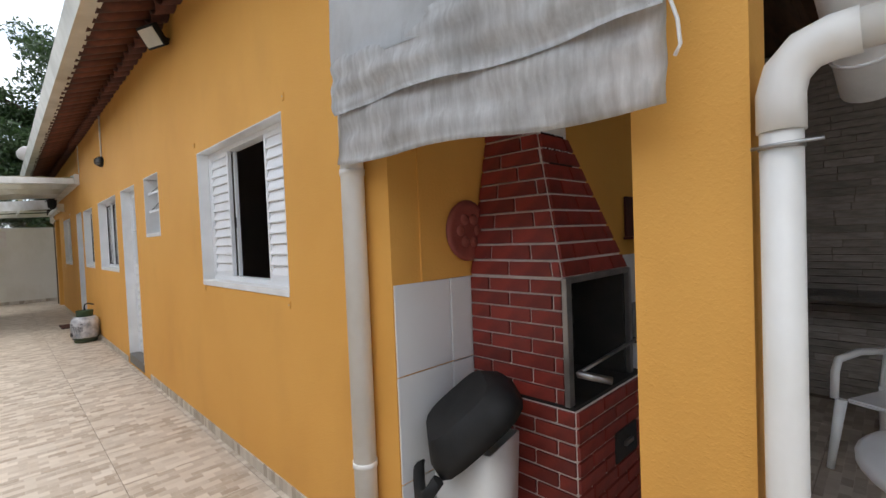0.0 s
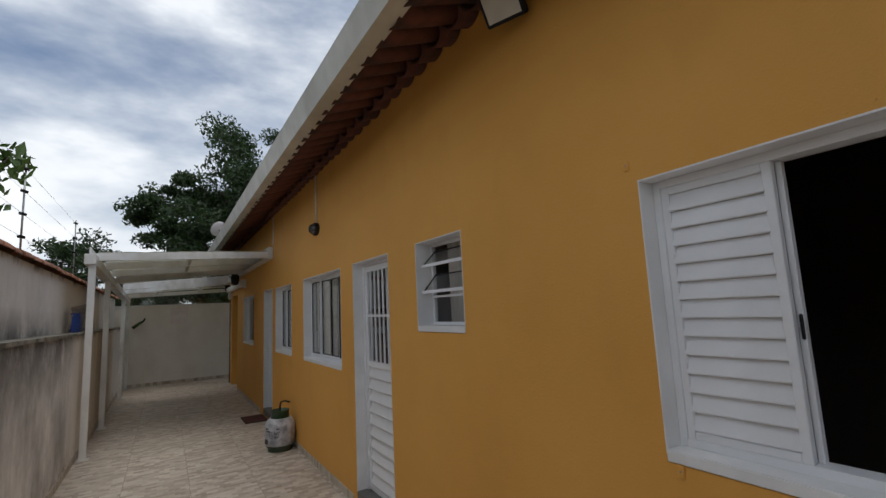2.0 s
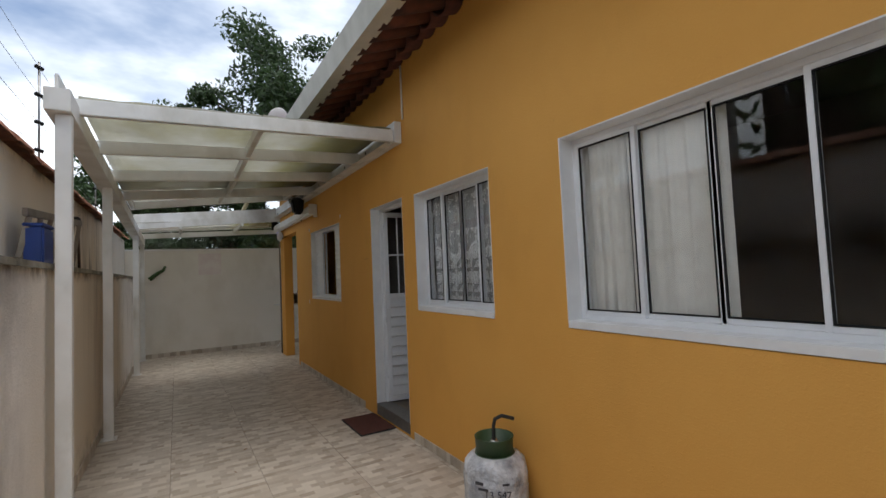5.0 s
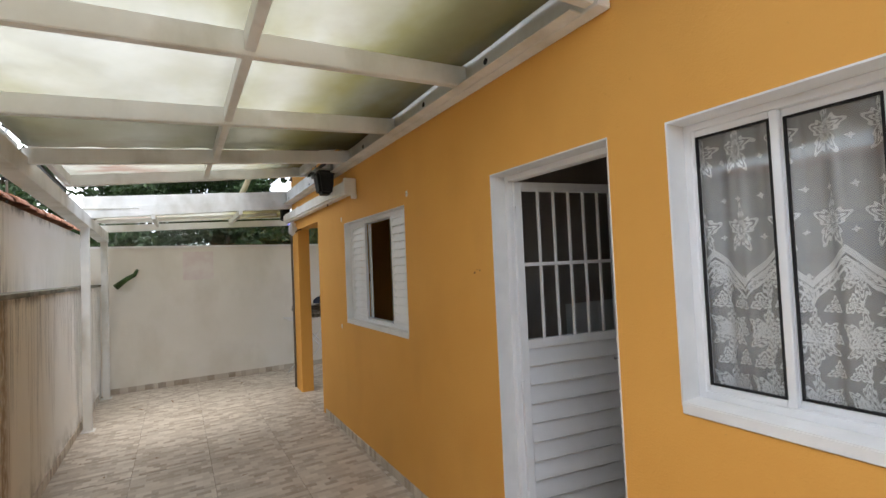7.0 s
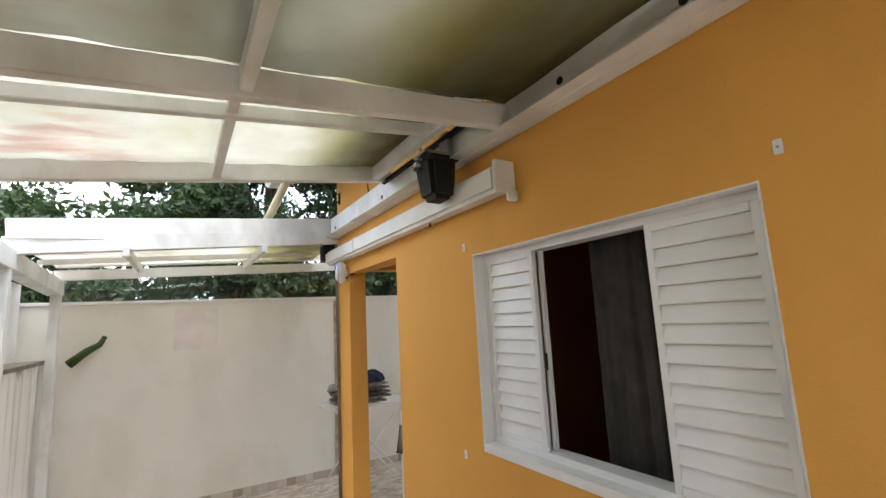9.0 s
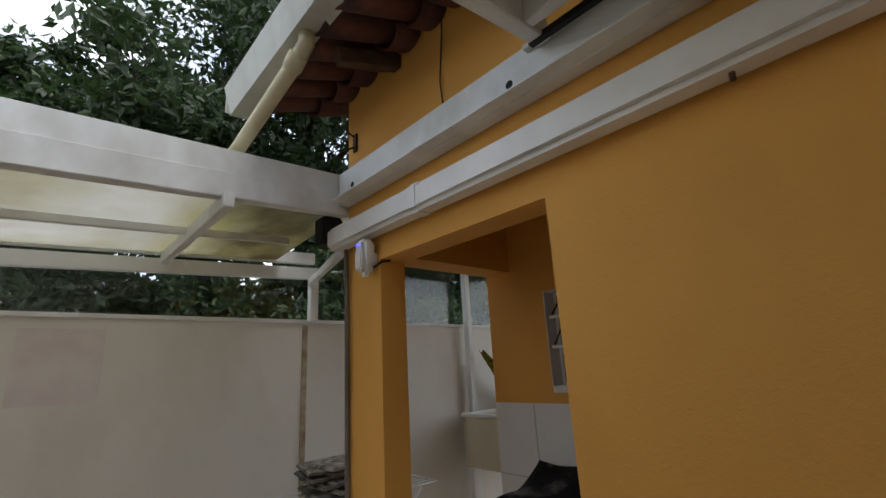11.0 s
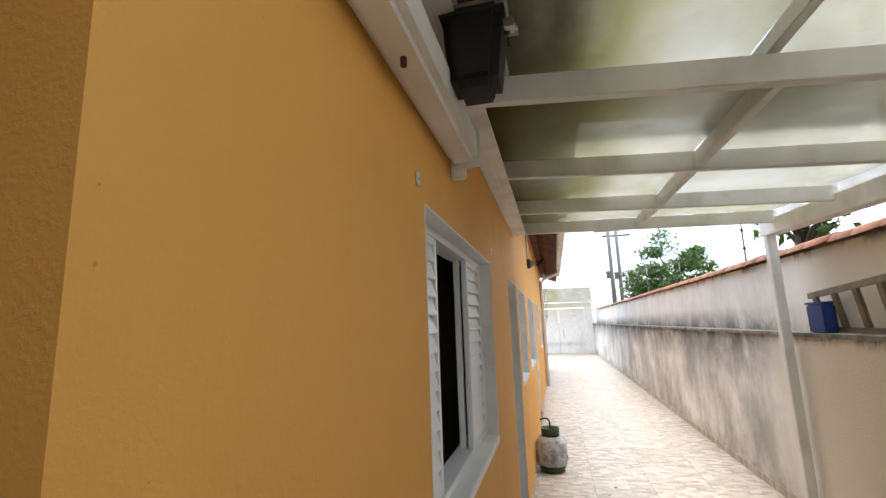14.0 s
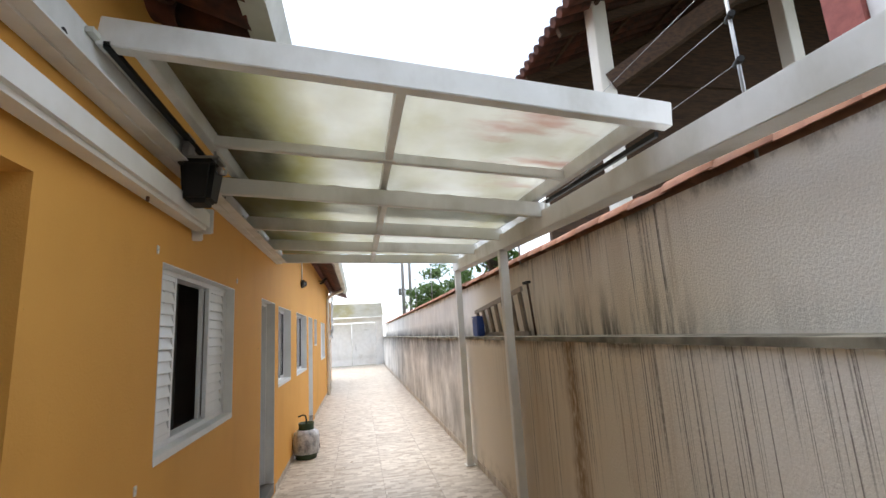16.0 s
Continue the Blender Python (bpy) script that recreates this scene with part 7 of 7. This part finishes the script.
def tree(name, at, height, spread, seed, leaves=9000, leaf=0.16, material=None, label="", crown_from=0.35):
    """Tapered trunk, forking limbs, and a crown of clumped small leaves with gaps."""
    rng_ = np.random.RandomState(seed)
    t = thing(name, label, "tree", at)
    bm = bmesh.new()
    ends = []
    top = Vector((rng_.uniform(-0.3, 0.3), rng_.uniform(-0.3, 0.3), height * 0.8))
    trunk = [Vector((0, 0, 0)), Vector((0.08, 0.05, height * 0.25)), Vector((0.0, 0.15, height * 0.5)), top]
    tube(bm, trunk, 0.035 * height ** 0.9, 10, 0.02)
    for k in range(13):
        f = rng_.uniform(crown_from, 0.95)
        base = trunk[0].lerp(top, f)
        a_ = k * 2.4 + rng_.uniform(-0.4, 0.4)
        ln = spread * rng_.uniform(0.55, 1.0) * (1.15 - 0.6 * f)
        tip = base + Vector((math.cos(a_) * ln, math.sin(a_) * ln, height * rng_.uniform(0.06, 0.24)))
        mid = base.lerp(tip, 0.5) + Vector((0, 0, height * 0.03))
        tube(bm, [base, mid, tip], 0.010 * height, 6, 0.008)
        ends += [tip, mid.lerp(tip, 0.6)]
        for q in range(2):
            tp = tip + Vector(rng_.uniform(-1, 1, 3)) * spread * 0.32
            tube(bm, [mid.lerp(tip, 0.7), tp], 0.004 * height, 5, 0.006)
            ends.append(tp)
    ends.append(top + Vector((0, 0, height * 0.15)))
    part("trunk", bm, M_BARK, t)
    ends = np.array([list(e) for e in ends])
    who = rng_.randint(0, len(ends), leaves)
    size = spread * (0.13 + 0.16 * rng_.rand(len(ends)))
    off = rng_.normal(0, 1, (leaves, 3))
    off /= np.linalg.norm(off, axis=1)[:, None]
    off *= (rng_.rand(leaves) ** 0.45)[:, None] * size[who][:, None] * np.array([1.25, 1.25, 0.75])
    cen = ends[who] + off
    n1 = rng_.normal(0, 1, (leaves, 3))
    n1 /= np.linalg.norm(n1, axis=1)[:, None]
    n2 = np.cross(n1, rng_.normal(0, 1, (leaves, 3)))
    n2 /= np.linalg.norm(n2, axis=1)[:, None]
    s = leaf * rng_.uniform(0.6, 1.3, leaves)[:, None]
    n3 = np.cross(n1, n2)
    vs = np.stack([cen - n1 * s, cen + n2 * s * 0.42 - n1 * s * 0.1 + n3 * s * 0.1, cen + n1 * s, cen - n2 * s * 0.42 - n1 * s * 0.1 + n3 * s * 0.1], 1).reshape(-1, 3)
    fs = np.arange(leaves * 4).reshape(-1, 4)
    me = bpy.data.meshes.new("crown")
    me.from_pydata(vs.tolist(), [], fs.tolist())
    me.materials.append(material or M_LEAF)
    c_ = new("crown", me)
    c_.parent = t
    return t


tree("tree", (-4.6, 22.6, -0.06), 4.7, 1.9, 1, 9000, 0.085, label="low dark evergreen tree behind the far wall", crown_from=0.5)
tree("tree", (0.2, 22.2, -0.06), 8.3, 2.4, 2, 16000, 0.085, label="dense dark tree rising behind the far wall")
tree("tree", (-1.3, 22.6, -0.06), 7.1, 2.0, 12, 14000, 0.085, label="dense dark tree rising behind the far wall")
tree("tree", (2.1, 22.0, -0.06), 9.7, 2.9, 3, 20000, 0.09, label="tall dark tree rising behind the far wall")
tree("tree", (3.6, 21.6, -0.06), 9.2, 3.0, 4, 20000, 0.09, label="tall dark tree behind the house roof")
tree("tree", (6.8, 22.2, -0.06), 8.0, 3.0, 5, 14000, 0.10, label="dark tree behind the house roof")
for k, (x, y, h) in enumerate(((-2.1, 20.7, 4.0), (0.8, 20.4, 3.5), (2.6, 20.3, 3.7), (4.4, 20.4, 3.6), (-4.0, 20.9, 2.9), (-0.6, 20.9, 4.0), (0.1, 20.8, 3.8), (1.7, 20.6, 4.0), (3.5, 20.6, 4.2), (5.4, 20.6, 4.2), (4.9, 21.3, 4.4), (4.0, 21.4, 4.5), (3.0, 21.3, 4.5))):
    tree("tree", (x, y + 0.2, -0.06), h, 1.35, 20 + k, 11000, 0.075, M_LEAF, "shaded shrubby tree close behind the wall", 0.1)
tree("tree", (-3.3, 9.1, -0.06), 4.1, 0.85, 7, 420, 0.10, M_LEAF_LIGHT, "broad-leaved small tree over the boundary wall", 0.78)
tree("tree", (-5.6, -6.0, -0.06), 5.2, 2.0, 8, 6000, 0.11, M_LEAF_LIGHT, "green tree beyond the boundary wall", 0.4)
tree("tree", (-7.5, -24.0, -0.06), 5.0, 2.4, 9, 3000, 0.16, M_LEAF, "small far tree across the street", 0.4)

# ---- floor tiles of the passage, last ----
floor = thing("floor", "beige mosaic-print ceramic floor of the passage", "floor", kind="structure")
part("bed", boxes((LEFT_X, 7.0, GATE_Y, FAR_Y, -0.05, -0.004)), M_GROUT, floor)
T = 0.615
G = 0.0018
XS = [LEFT_X, -1.885, -1.27, -0.655, -0.04, 0.0]
meshes = {}


def tile_mesh(w, h):
    key = (round(w, 3), round(h, 3))
    if key not in meshes:
        bm = bmesh.new()
        box(bm, G, w - G, G, h - G, -0.004, 0.0)
        meshes[key] = mesh_of("floor_tile", bm, M_FLOOR)
    return meshes[key]


y = 13.0 - 40 * T
while y < FAR_Y:
    h = min(T, FAR_Y - y)
    for x0, x1 in zip(XS[:-2], XS[1:-1]):
        o = new("floor_tile", tile_mesh(x1 - x0, h))
        o.location = (x0, y, 0.0)
        o.parent = floor
    y += T
rest = bmesh.new()
y = 13.0 - 40 * T
while y < FAR_Y:
    h = min(T, FAR_Y - y)
    box(rest, -0.04 + G, -G, y + G, y + h - G, -0.004, 0)
    if y > 15.2 or y < 1.6:
        for k in range(9 if y > 15.2 else 6):
            box(rest, k * T + G, (k + 1) * T - G, y + G, y + h - G, -0.004, 0.0)
    y += T
rest_o = part("floor_tiles_rest", rest, M_FLOOR, floor)
rest_o["kind"] = "stuff"
base = thing("baseboard", "mosaic tile baseboard along the walls", "baseboard", kind="structure")
bme = mesh_of("base_tile", boxes((-0.009, -0.001, G, T - G, 0.001, 0.075)), M_FLOOR)
bme2 = mesh_of("base_tile", boxes((0.001, 0.010, G, T - G, 0.001, 0.085)), M_FLOOR)
for k in range(24):
    yy = 1.9 + k * T
    skip = [(D1[0], D1[1]), (D2[0], D2[1])]
    if yy + T < 15.5 and not any(yy < b and yy + T > a for a, b in skip):
        o = new("base_tile", bme)
        o.location = (0, yy, 0)
        o.parent = base
for k in range(48):
    yy = GATE_Y + 0.1 + k * T
    if yy + T < FAR_Y:
        o = new("base_tile", bme2)
        o.location = (LEFT_X, yy, 0)
        o.parent = base
bme3 = mesh_of("base_tile", boxes((G, T - G, -0.010, -0.001, 0.001, 0.085)), M_FLOOR)
for k in range(7):
    o = new("base_tile", bme3)
    o.location = (LEFT_X + 0.05 + k * T, FAR_Y, 0)
    o.parent = base
# fallen leaves
M_DRY = surface("dry_leaf", (0.22, 0.10, 0.03), (0.14, 0.06, 0.02), 20, 0.9, 0.2, 60)
fl = bmesh.new()
rng = random.Random(5)
for k in range(46):
    x, y = rng.uniform(-2.4, -0.1), rng.choice((rng.uniform(10, 18.2), rng.uniform(12, 18.2)))
    a_, s = rng.uniform(0, 6.28), rng.uniform(0.012, 0.03)
    m_ = pose(x, y, 0.006, rng.uniform(-12, 12), rng.uniform(-12, 12), math.degrees(a_))
    vv = [fl.verts.new(m_ @ Vector(p)) for p in ((-s, 0, 0), (-0.2 * s, s * 0.45, 0.004), (s, 0, 0.002), (-0.2 * s, -s * 0.45, 0.004))]
    fl.faces.new(vv)
solid("fallen_leaves", fl, M_DRY, "scattered dry fallen leaves on the floor", "leaves", "stuff")
